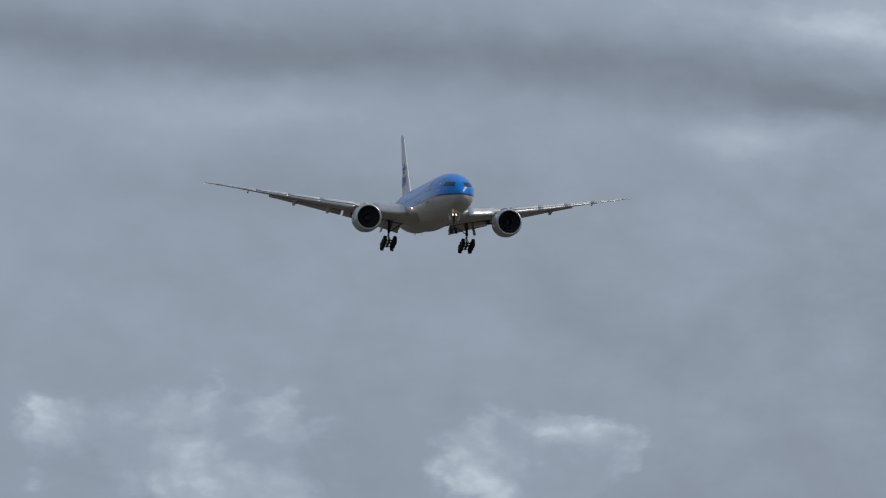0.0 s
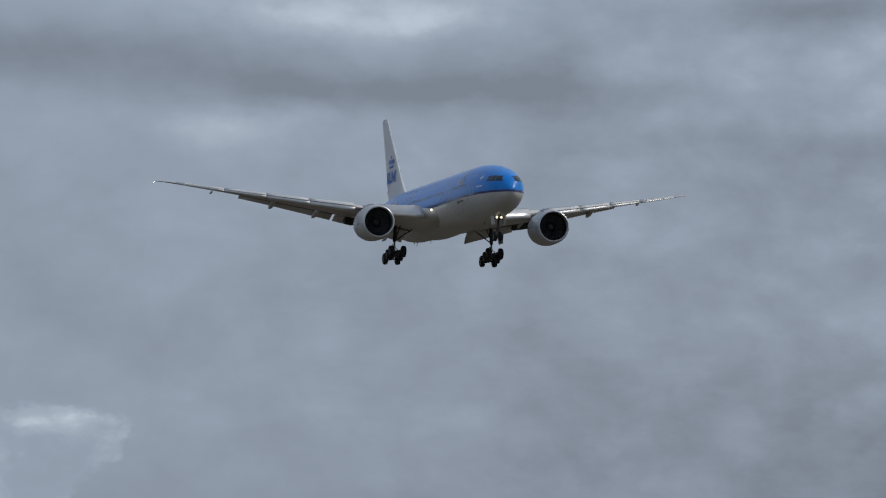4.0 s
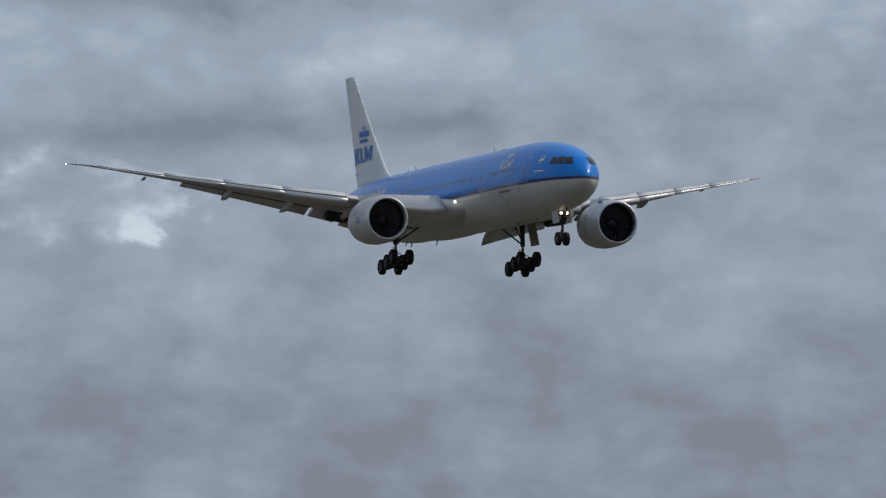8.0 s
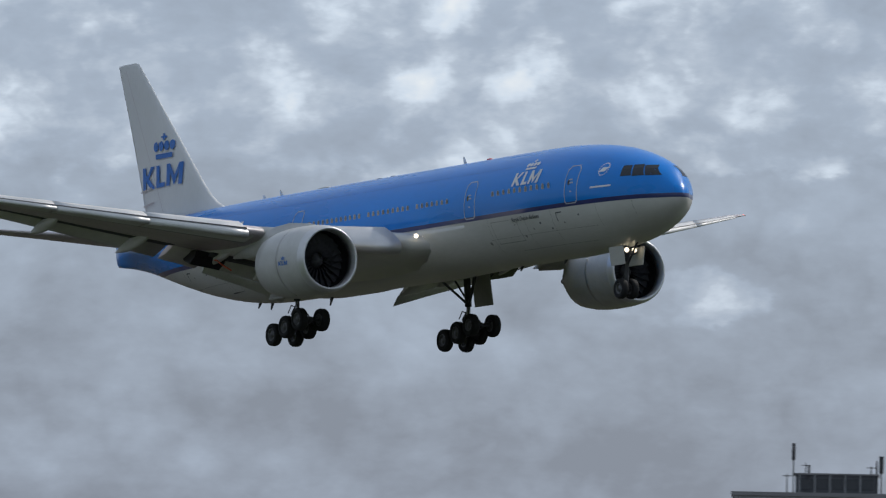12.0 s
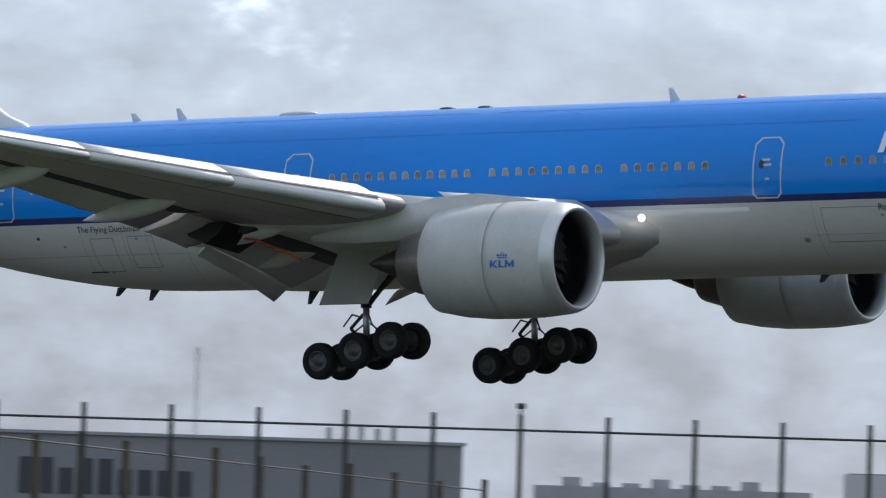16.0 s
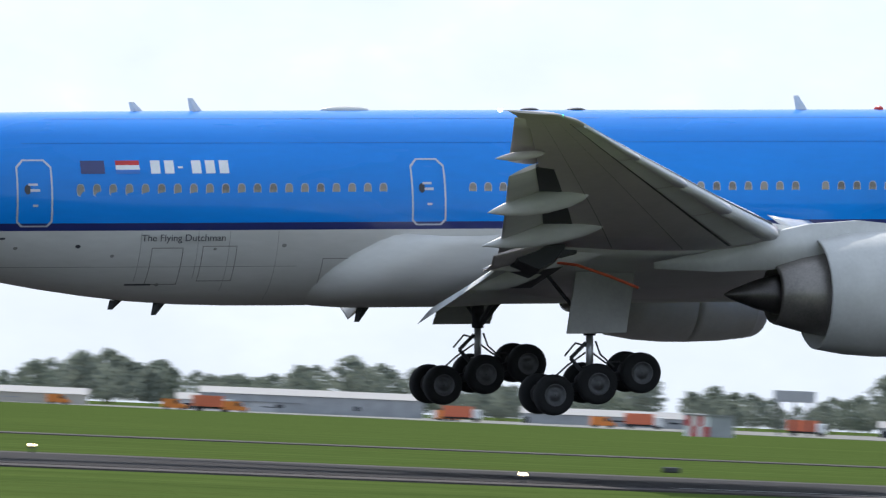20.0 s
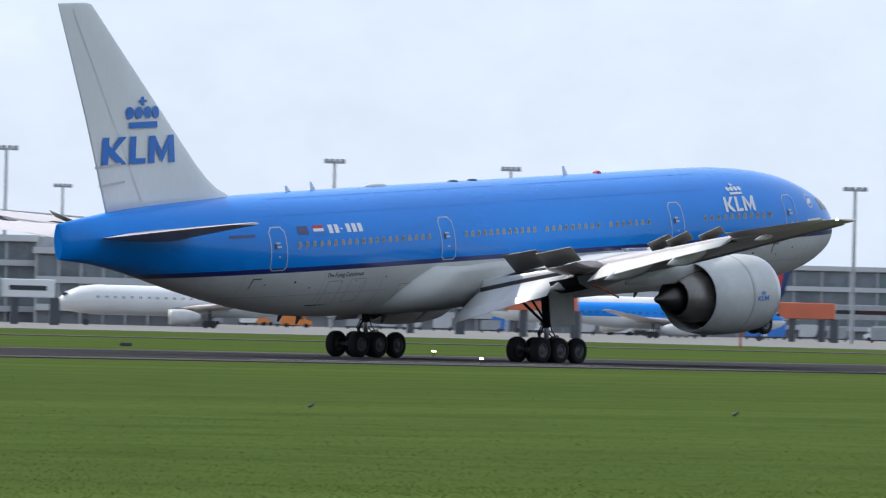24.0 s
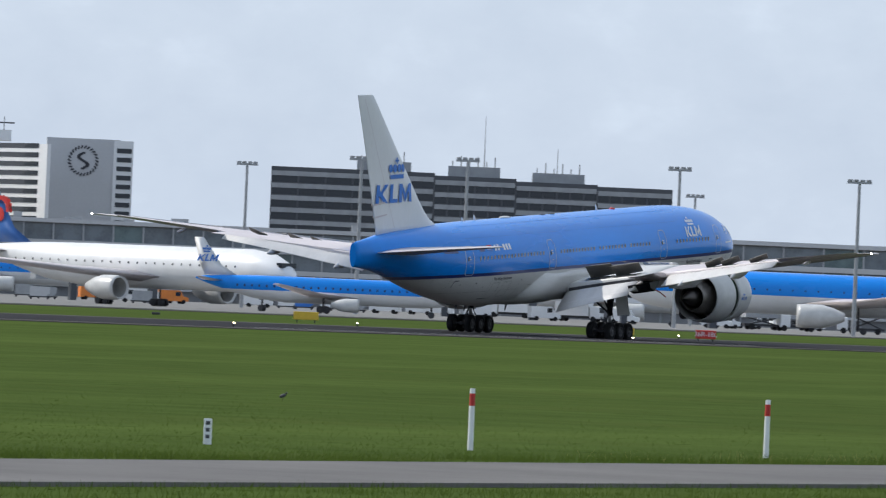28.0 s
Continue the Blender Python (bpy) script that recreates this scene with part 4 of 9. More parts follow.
        bmesh.ops.create_uvsphere(bm, u_segments=10, v_segments=7, radius=0.13, matrix=Matrix.Translation(p))
        part("landing_light", bm, "lamp_warm", plane, "lit landing light in the wing root", True)


def engine(plane, sgn):
    y, z = sgn * 9.87, -2.68
    c = (REF - 0.1, y, z)

    def prof(rows):
        return [(-s, r) for s, r in rows]

    bm = bmesh.new()
    spin(bm, prof([(21.15, 1.845), (22.0, 1.925), (23.0, 1.95), (23.25, 1.95), (23.25, 1.80), (21.15, 1.60)]), "x", 40, c)
    e = part("fan_cowl", bm, "nacelle", plane, "grey fan cowl of a large turbofan", True)
    bm = bmesh.new()
    spin(bm, prof([(21.15, 1.845), (20.97, 1.815), (20.82, 1.765), (20.72, 1.70), (20.68, 1.635), (20.74, 1.58), (20.95, 1.555), (21.4, 1.545), (21.15, 1.60)]), "x", 40, c)
    part("inlet_lip", bm, "lip", e, "polished metal inlet lip", True)
    bm = bmesh.new()
    spin(bm, prof([(21.3, 1.55), (21.9, 1.57), (22.35, 1.58), (22.4, 0.3)]), "x", 40, c)
    part("inlet_duct", bm, "fan", e, "dark inlet duct", True)
    # fan: spinner and twisted blades
    bm = bmesh.new()
    spin(bm, prof([(21.72, 0.01), (21.78, 0.09), (21.95, 0.26), (22.15, 0.38), (22.34, 0.42)]), "x", 20, c)
    part("spinner", bm, "hub", e, "grey fan spinner", True)
    blade = None
    for i in range(22):
        a = 2 * math.pi * i / 22
        if blade is not None:
            share("fan_blade", blade, e, Matrix.Translation((0, y, z)) @ Matrix.Rotation(a, 4, "X"))
            continue
        bm = bmesh.new()
        rot = Matrix()
        for (r0, w0, t0), (r1, w1, t1) in zip(((0.4, 0.16, 0.3), (0.9, 0.22, 0.8)), ((0.9, 0.22, 0.8), (1.54, 0.26, 1.15))):
            q = []
            for r, w, t in ((r0, w0, t0), (r1, w1, t1)):
                q.append((rot @ Vector((REF - 22.25 + w * math.cos(t), w * math.sin(t), r)), rot @ Vector((REF - 22.25 - w * math.cos(t), -w * math.sin(t), r))))
            bm.faces.new([bm.verts.new(v) for v in (q[0][0], q[0][1], q[1][1], q[1][0])])
        blade = part("fan_blade", bm, "gear_dark", e, "dark fan blade", False, Matrix.Translation((0, y, z)))
    # translating cowl slides aft for reverse thrust; cascade shows in the gap
    bm = bmesh.new()
    spin(bm, prof([(23.27, 1.95), (24.0, 1.94), (25.0, 1.86), (25.9, 1.70), (25.95, 1.64), (24.8, 1.66), (23.27, 1.80)]), "x", 40, c)
    sl = part("reverser_cowl", bm, "nacelle", plane, "grey translating thrust-reverser sleeve", True)
    MOVERS.setdefault("sleeves", []).append(sl)
    bm = bmesh.new()
    spin(bm, prof([(23.1, 1.74), (24.4, 1.74)]), "x", 40, c)
    part("cascade", bm, "cascade", e, "dark green reverser cascade", True)
    bm = bmesh.new()
    spin(bm, prof([(23.8, 1.0), (24.8, 1.26), (25.7, 1.28), (26.4, 1.15), (27.2, 0.93), (27.3, 0.88), (26.6, 0.82)]), "x", 32, c)
    part("core_cowl", bm, "core_metal", e, "heat-stained core cowl", True)
    bm = bmesh.new()
    spin(bm, prof([(26.3, 0.62), (27.2, 0.62), (27.9, 0.42), (28.6, 0.16), (28.85, 0.02)]), "x", 24, c)
    part("exhaust_plug", bm, "dark_metal", e, "dark exhaust cone", True)
    # pylon
    bm = bmesh.new()
    rings = []
    for s, zt, zb, w in ((22.3, z + 1.95, z + 1.6, 0.04), (23.2, z + 2.1, z + 1.3, 0.16), (24.6, z + 2.24, z + 1.0, 0.26), (26.2, z + 2.14, z + 0.85, 0.3), (27.6, z + 1.85, z + 0.75, 0.28), (29.3, z + 1.35, z + 0.7, 0.2), (31.2, z + 1.0, z + 0.8, 0.06)):
        rings.append([Vector((REF - s, y + w * q, zz)) for q, zz in ((-1, zb), (1, zb), (1, zt), (-1, zt))])
    loft(bm, rings)
    part("pylon", bm, "nacelle", plane, "grey engine pylon", True)
    # marks on the outer cowl
    if sgn < 0:
        def on(u, v, s0, z0):
            zz = z0 + v
            r = float(np.interp(s0 - u, [21.15, 22.0, 23.0, 23.25], [1.845, 1.925, 1.95, 1.95])) + 0.012
            return Vector((REF - s0 + u, y - math.sqrt(max(0.01, r * r - zz * zz)), z + zz))
        bm = bmesh.new()
        klm_blocks(bm, lambda u, v: on(u, v, 23.05, -0.30), 0.92, 0.24, 0.03)
        crown(bm, lambda u, v: on(u + 0.26, v, 23.05, 0.0), 0.42, 0.2)
        part("cowl_mark", bm, "ink_blue", e, "small blue mark on the cowl")
    bm = bmesh.new()
    for a in (0.5 * sgn,):
        box(bm, -0.5, 0.5, -0.012, 0.012, 0, 0.22, Matrix.Translation((REF - 22.3, y, z)) @ Matrix.Rotation(a, 4, "X") @ Matrix.Translation((0, 0, 1.9)))
    part("strake", bm, "nacelle", e)


def main_gear(plane, sgn):
    y = sgn * 5.53
    low = -5.47
    bm = bmesh.new()
    tube(bm, (0.0, y - sgn * 0.1, -1.7), (0.0, y, -4.0), 0.21, 0.19, 14)
    leg = part("main_gear_leg", bm, "gear_dark", plane, "dark main landing gear leg", True)
    bm = bmesh.new()
    tube(bm, (0.3, y - sgn * 2.2, -2.4), (0.02, y, -3.9), 0.07)
    tube(bm, (1.6, y - sgn * 0.4, -2.0), (0.05, y, -3.95), 0.09)
    tube(bm, (-1.3, y - sgn * 0.3, -2.1), (-0.05, y, -3.7), 0.06)
    part("drag_brace", bm, "gear_dark", leg)
    # gear doors
    bm = bmesh.new()
    soft_box(bm, -1.0, 0.95, -0.035, 0.035, -1.1, 1.1, 0.03, pose(0.12, y + sgn * 0.85, -2.85, sgn * 16, 0, 0) @ Matrix(((1, 0, 0.25, 0), (0, 1, 0, 0), (0, 0, 1, 0), (0, 0, 0, 1))))
    part("gear_door", bm, "door_grey", leg, "grey gear door hanging beside the leg")
    # the sliding piston and bogie move when the weight comes on
    bm = bmesh.new()
    soft_box(bm, -1.55, 1.55, -0.13, 0.13, -0.14, 0.14, 0.06)
    tube(bm, (0, 0, 0.0), (0.0, 0, 0.55), 0.16, 0.13)
    for x in (-1.45, 0, 1.45):
        tube(bm, (x, -0.85, 0), (x, 0.85, 0), 0.085)
    bog = part("bogie", bm, "gear_dark", plane, "six-wheel bogie beam", False, pose(0, y, low, 0, -13, 0))
    for x in (-1.45, 0, 1.45):
        for d in (-0.70, 0.70):
            wheel(bog, x, d, 0, 0.635, 0.46)
    bm = bmesh.new()
    tube(bm, (0, 0, 0.1), (0, 0, 1.75), 0.115, 0.115, 12)
    pis = part("piston", bm, "steel", plane, "bright chromed piston", True, pose(0, y, low))
    bm = bmesh.new()
    tube(bm, (-0.12, 0, 1.25), (-0.62, 0, 0.78), 0.06)
    tube(bm, (-0.62, 0, 0.78), (-0.2, 0, 0.3), 0.06)
    part("torque_link", bm, "gear_dark", pis)
    for run in (((-0.1, 0.1, 0.95), (-0.7, 0.1, 0.55), (-1.35, 0.1, 0.0)), ((0.1, 0.08, 0.95), (0.55, 0.08, 0.62), (1.0, 0.08, 0.66), (1.35, 0.08, 0.3)), ((-0.15, -0.1, 1.15), (-0.5, -0.1, 1.25), (-0.85, -0.1, 0.85)), ((0.15, -0.12, 1.3), (0.3, -0.12, 0.9), (0.75, -0.12, 0.5))):
        bm = bmesh.new()
        for p, q in zip(run, run[1:]):
            tube(bm, p, q, 0.03, None, 7)
        part("hose", bm, "gear_dark", pis)
    MOVERS.setdefault("bogies", []).append((bog, pis, y, low))


def nose_gear(plane):
    x = REF - 6.45
    bm = bmesh.new()
    tube(bm, (x, 0, -2.5), (x - 0.05, 0, -5.1), 0.13, 0.10, 12)
    tube(bm, (x - 0.12, -0.42, -5.14), (x - 0.12, 0.42, -5.14), 0.07)
    tube(bm, (x + 1.1, 0, -2.7), (x, 0, -3.9), 0.06)
    tube(bm, (x, 0, -4.2), (x - 0.45, 0, -4.6), 0.05)
    tube(bm, (x - 0.45, 0, -4.6), (x - 0.05, 0, -4.95), 0.05)
    soft_box(bm, -0.12, 0.16, -0.42, 0.42, -0.12, 0.12, 0.04, Matrix.Translation((x + 0.16, 0, -3.2)))
    leg = part("nose_gear_leg", bm, "gear_dark", plane, "nose landing gear leg")
    for d in (-0.33, 0.33):
        wheel(leg, x - 0.12, d, -5.14, 0.545, 0.36)
    for d in (-0.62, 0.62):
        bm = bmesh.new()
        soft_box(bm, -0.75, 0.65, -0.03, 0.03, -0.5, 0.5, 0.025, pose(x + 0.05, d, -3.4, -math.copysign(8, d), 0, 0))
        part("nose_gear_door", bm, "grey", leg, "grey nose gear door")
    for d in (-0.24, 0.24):
        bm = bmesh.new()
        bmesh.ops.create_uvsphere(bm, u_segments=10, v_segments=7, radius=0.13, matrix=Matrix.Translation((x + 0.36, d, -3.1)))
        part("taxi_light", bm, "lamp_warm", leg, "lit lamp on the nose leg", True)


def aerials(plane):
    def blade(bm, s, z, h, up, c=0.22):
        k = 1 if up else -1
        rings = [[Vector((REF - s + d, e, z)) for d, e in ((c, 0), (0, 0.03), (-c * 0.9, 0), (0, -0.03))], [Vector((REF - s - c * 0.9 + d * 0.4, e * 0.4, z + k * h)) for d, e in ((c, 0), (0, 0.03), (-c * 0.9, 0), (0, -0.03))]]
        loft(bm, rings)
    for s, h in ((22.8, 0.5), (42.8, 0.44), (44.7, 0.32)):
        bm = bmesh.new()
        blade(bm, s, 2.9, h, True)
        part("blade_aerial", bm, "white", plane)
    for s, h, z in ((44.0, 0.4, -2.98), (45.4, 0.3, -2.9), (37.4, 0.45, -3.2), (17.0, 0.3, -3.05), (12.5, 0.25, -3.05)):
        bm = bmesh.new()
        blade(bm, s, z, h, False)
        part("belly_aerial", bm, "gear_dark", plane)
    for s, l, h, mt in ((37.98, 0.8, 0.13, "grey"), (31.9, 0.3, 0.07, "gear_dark"), (30.36, 0.3, 0.07, "gear_dark"), (20.2, 0.13, 0.12, "red")):
        bm = bmesh.new()
        bmesh.ops.create_uvsphere(bm, u_segments=14, v_segments=8, radius=1.0, matrix=Matrix.Translation((REF - s, 0, 2.96)) @ Matrix.Diagonal((l, 0.25, h, 1)))
        part("roof_fairing" if mt != "red" else "beacon", bm, mt, plane, "", True)
    # orange seal line in the pylon and flap gap
    bm = bmesh.new()
    pts = [(35.6, -9.0, -1.55), (34.6, -9.3, -1.62), (33.6, -9.6, -1.75), (32.6, -9.8, -2.1), (31.7, -9.8, -2.45)]
    for a, b in zip(pts, pts[1:]):
        tube(bm, (REF - a[0], a[1], a[2]), (REF - b[0], b[1], b[2]), 0.045)
    part("orange_seal_line", bm, "orange_red", plane, "orange-red seal line behind the pylon")


def airliner():
    plane = holder("airliner", "blue-topped twin-engine wide-body airliner with gear and flaps lowered", "airplane")
    fuselage(plane)
    windows_and_doors(plane)
    tail(plane)
    wings(plane)
    for sgn in (-1, 1):
        engine(plane, sgn)
        main_gear(plane, sgn)
    WHEELS.clear()
    nose_gear(plane)
    markings(plane)
    aerials(plane)
    return plane


PLANE = airliner()


# ---- ground, runway, roads ----
def slab(name, x0, x1, y0, y1, z, material, label, category="", kind="structure", nx=1):
    bm = bmesh.new()
    box(bm, x0, x1, y0, y1, z - 0.3, z)
    return tagged(part(name, bm, material), label, category, "", kind)


def ground_sheet():
    bm = bmesh.new()
    n = 60
    xs = [-4700 + 9400 * i / n for i in range(n + 1)]
    ys = [-900 + 5500 * (i / n) ** 1.6 for i in range(n + 1)]
    g = [[bm.verts.new((x, y, 0.0)) for x in xs] for y in ys]
    for j in range(n):
        for i in range(n):
            bm.faces.new((g[j][i], g[j][i + 1], g[j + 1][i + 1], g[j + 1][i]))
    tagged(part("ground", bm, "grass"), "short mown airfield grass in streaky greens", "grass", "", "structure")


ground_sheet()
slab("runway", -560, 3200, RUNWAY_Y - 22.5, RUNWAY_Y + 22.5, 0.06, "asphalt", "dark rubber-streaked asphalt runway", "runway")
slab("runway_shoulder_near", -560, 3200, RUNWAY_Y - 30, RUNWAY_Y - 22.5, 0.05, "shoulder", "paler asphalt shoulder beside the runway", "runway")
slab("runway_shoulder_far", -560, 3200, RUNWAY_Y + 22.5, RUNWAY_Y + 30, 0.05, "shoulder", "paler asphalt shoulder beside the runway", "runway")
slab("taxiway", -3000, 3500, 452, 466, 0.05, "shoulder", "grey asphalt taxiway strip across the grass", "taxiway")
slab("apron_west", -3600, 640, 2380, 3400, 0.05, "concrete", "pale concrete apron before the hangars", "apron")
slab("apron_east", 620, 3800, 600, 2400, 0.05, "concrete", "pale concrete apron before the terminal", "apron")
slab("apron_edge", 780, 3800, 480, 600, 0.05, "concrete", "pale concrete edge of the terminal apron", "apron")
slab("service_road", -400, 900, 43.4, 49.2, 0.05, "road", "grey asphalt service road with grassy edges", "road")
M["paint"] = surface("worn_white_paint", (0.42, 0.42, 0.41), 0.7, 0, 0.8, 0.25, 6, second=(0.22, 0.22, 0.22), spec=0.1)


def runway_paint():
    hold = holder("runway_markings", "worn white runway paint", "marking", None, "", "structure")
    for x0, x1 in ((96, 112), (318, 344), (520, 600)):
        bm = bmesh.new()
        box(bm, x0, x1, RUNWAY_Y - 21.3, RUNWAY_Y - 20.7, 0.04, 0.066)
        part("edge_line", bm, "paint", hold)


runway_paint()


def runway_light(m):
    hold = holder("runway_light", "low lit runway edge light on a short stem", "runway light", m, "runway edge lights")
    bm = bmesh.new()
    tube(bm, (0, 0, 0), (0, 0, 0.22), 0.05)
    spin(bm, [(0.2, 0.06), (0.22, 0.11), (0.26, 0.11), (0.28, 0.06)], "z", 10)
    part("stem", bm, "gear_dark", hold)
    bm = bmesh.new()
    spin(bm, [(0.28, 0.05), (0.32, 0.055), (0.36, 0.03), (0.37, 0.005)], "z", 10)
    part("lens", bm, "lamp_run", hold)
    return hold


first = runway_light(pose(-210, RUNWAY_Y + 24.5, 0))
for i in range(1, 22):
    copy_thing(first, pose(-210 + 60 * i, RUNWAY_Y + 24.5, 0))
for i in range(0, 22):
    copy_thing(first, pose(-210 + 60 * i, RUNWAY_Y - 24.5, 0))

# ---- building materials ----
M["hangar"] = surface("hangar_cladding", (0.53, 0.53, 0.535), 0.65, 0, 0.06, 0.06, 2, second=(0.45, 0.45, 0.45))
M["hangar_door"] = surface("hangar_door_panels", (0.44, 0.405, 0.345), 0.7, 0, 0.1, 0.09, 2)
M["roof"] = surface("grey_roof_sheet", (0.24, 0.24, 0.245), 0.6, 0, 0.08, 0.08, 2)
M["dark_clad"] = surface("dark_cladding", (0.07, 0.075, 0.085), 0.5, 0, 0.1, 0.12, 2)
M["curtain"] = surface("curtain_glass", (0.15, 0.17, 0.185), 0.25, 0, 0.3, 0.2, 2, rand=0.25)
M["white_clad"] = surface("white_cladding", (0.74, 0.74, 0.73), 0.6, 0, 0.08, 0.04, 2)
M["tower_conc"] = surface("tower_concrete", (0.34, 0.33, 0.31), 0.8, 0, 0.1, 0.08, 2)
M["tower_panel"] = surface("tower_panels", (0.40, 0.40, 0.395), 0.6, 0, 0.1, 0.06, 2)
M["blue_band"] = surface("light_blue_cladding", (0.16, 0.33, 0.68), 0.6, 0, 0.1, 0.06, 2)
M["corrugated"] = surface("corrugated_fence", (0.22, 0.215, 0.205), 0.6, 0.2, 0.2, 0.12, 3)
M["orange"] = surface("orange_paint", (0.72, 0.22, 0.04), 0.6, 0, 0.5, 0.1, 5)
M["coral"] = surface("coral_red_jetway", (0.62, 0.15, 0.07), 0.6, 0, 0.3, 0.08, 4)
M["yellow"] = surface("yellow_paint", (0.75, 0.47, 0.05), 0.6, 0, 0.5, 0.1, 5)
M["purple"] = surface("deep_violet_sign", (0.045, 0.04, 0.17), 0.5, 0, 0.4, 0.05, 5)
M["green_ink"] = surface("green_marking", (0.16, 0.42, 0.05), 0.5, 0, 0.4, 0.05, 5)
M["bark"] = surface("bark", (0.09, 0.07, 0.05), 0.9, 0, 1.0, 0.2, 6)
# the haze of distance is put into this pale leaf colour
M["leaf"] = surface("haze_tinted_foliage", (0.21, 0.24, 0.20), 0.85, 0, 0.3, 0.25, 2, second=(0.15, 0.175, 0.145))
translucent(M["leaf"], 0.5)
M["hedge"] = surface("dark_hedge_leaf", (0.075, 0.10, 0.05), 0.85, 0, 0.3, 0.25, 2, second=(0.04, 0.06, 0.03), spec=0.1)
translucent(M["hedge"], 0.3)
M["green_glass"] = surface("green_tinted_glass", (0.12, 0.165, 0.165), 0.2, 0, 0.3, 0.2, 2, rand=0.25)
M["mid_grey"] = surface("grey_paint", (0.33, 0.34, 0.35), 0.6, 0, 0.4, 0.1, 4)
M["galv"] = surface("galvanised_steel", (0.36, 0.37, 0.38), 0.5, 0.6, 0.8, 0.1, 8)


def wide(a0, a1, dist):
    return 2 * dist * math.tan(radians((a1 - a0) / 2))


def block(hold, name, x0, x1, y0, y1, z0, z1, material, label=""):
    bm = bmesh.new()
    box(bm, x0, x1, y0, y1, z0, z1)
    return part(name, bm, material, hold, label)


def hangar(az0, az1, dist, el, label, door=0.62, panels=6, roof=0.0, base="blue_band", depth=70.0, cap=1.2):
    """A long shed: cladding, sliding doors as separate leaves, eaves, roof and plinth band."""
    w, h = wide(az0, az1, dist), lift(el, dist)
    hold = holder("hangar", label, "hangar", facing((az0 + az1) / 2, dist))
    block(hold, "wall", -w / 2, w / 2, 0.0, depth, 0, h, "hangar")
    block(hold, "fascia", -w / 2 - 0.4, w / 2 + 0.4, -0.5, 0.6, h - cap, h + 0.15, "hangar")
    if door:
        pw = w * 0.94 / panels
        for i in range(panels):
            x = -w * 0.47 + i * pw
            block(hold, "door_leaf", x + 0.06, x + pw - 0.06, -0.25 - 0.1 * (i % 2), 0.05, 0.9, h * door, "hangar_door", "tall sliding hangar door leaf")
        block(hold, "door_track", -w * 0.475, w * 0.475, -0.45, 0.05, h * door, h * door + 0.45, "roof")
    if base:
        block(hold, "plinth_band", -w / 2, w / 2, -0.55, 0.0, 0.02, h * 0.13, base, "light blue band along the foot")
    if roof:
        bm = bmesh.new()
        pr = [(0.0, h + 0.1), (depth * 0.1, h + roof * 0.55), (depth * 0.25, h + roof * 0.85), (depth * 0.5, h + roof), (depth * 0.8, h + roof * 0.7), (depth, h)]
        ends = ((-w / 2, 1.0), (w / 2 - 34, 1.0), (w / 2 - 22, 0.8), (w / 2 - 9, 0.45), (w / 2, 0.12))
        loft(bm, [[Vector((x, y, h + (z - h) * k)) for y, z in pr] + [Vector((x, depth, h - 0.4)), Vector((x, 0, h - 0.4))] for x, k in ends])
        part("roof", bm, "roof", hold, "curved grey sheet roof")
    else:
        block(hold, "roof", -w / 2, w / 2, 0.6, depth, h, h + 0.3, "roof")
    return hold, w, h


def sign_bars(hold, x0, x1, z0, z1, n, material, y=-0.6, seed=1):
    """Unreadable or private writing as plain bars."""
    rnd = random.Random(seed)
    step = (x1 - x0) / n
    for i in range(n):
        t = z1 if rnd.random() < 0.35 else z0 + (z1 - z0) * 0.72
        bm = bmesh.new()
        box(bm, x0 + i * step, x0 + (i + 0.72) * step, y - 0.06, y, z0, t)
        part("sign_bar", bm, material, hold)


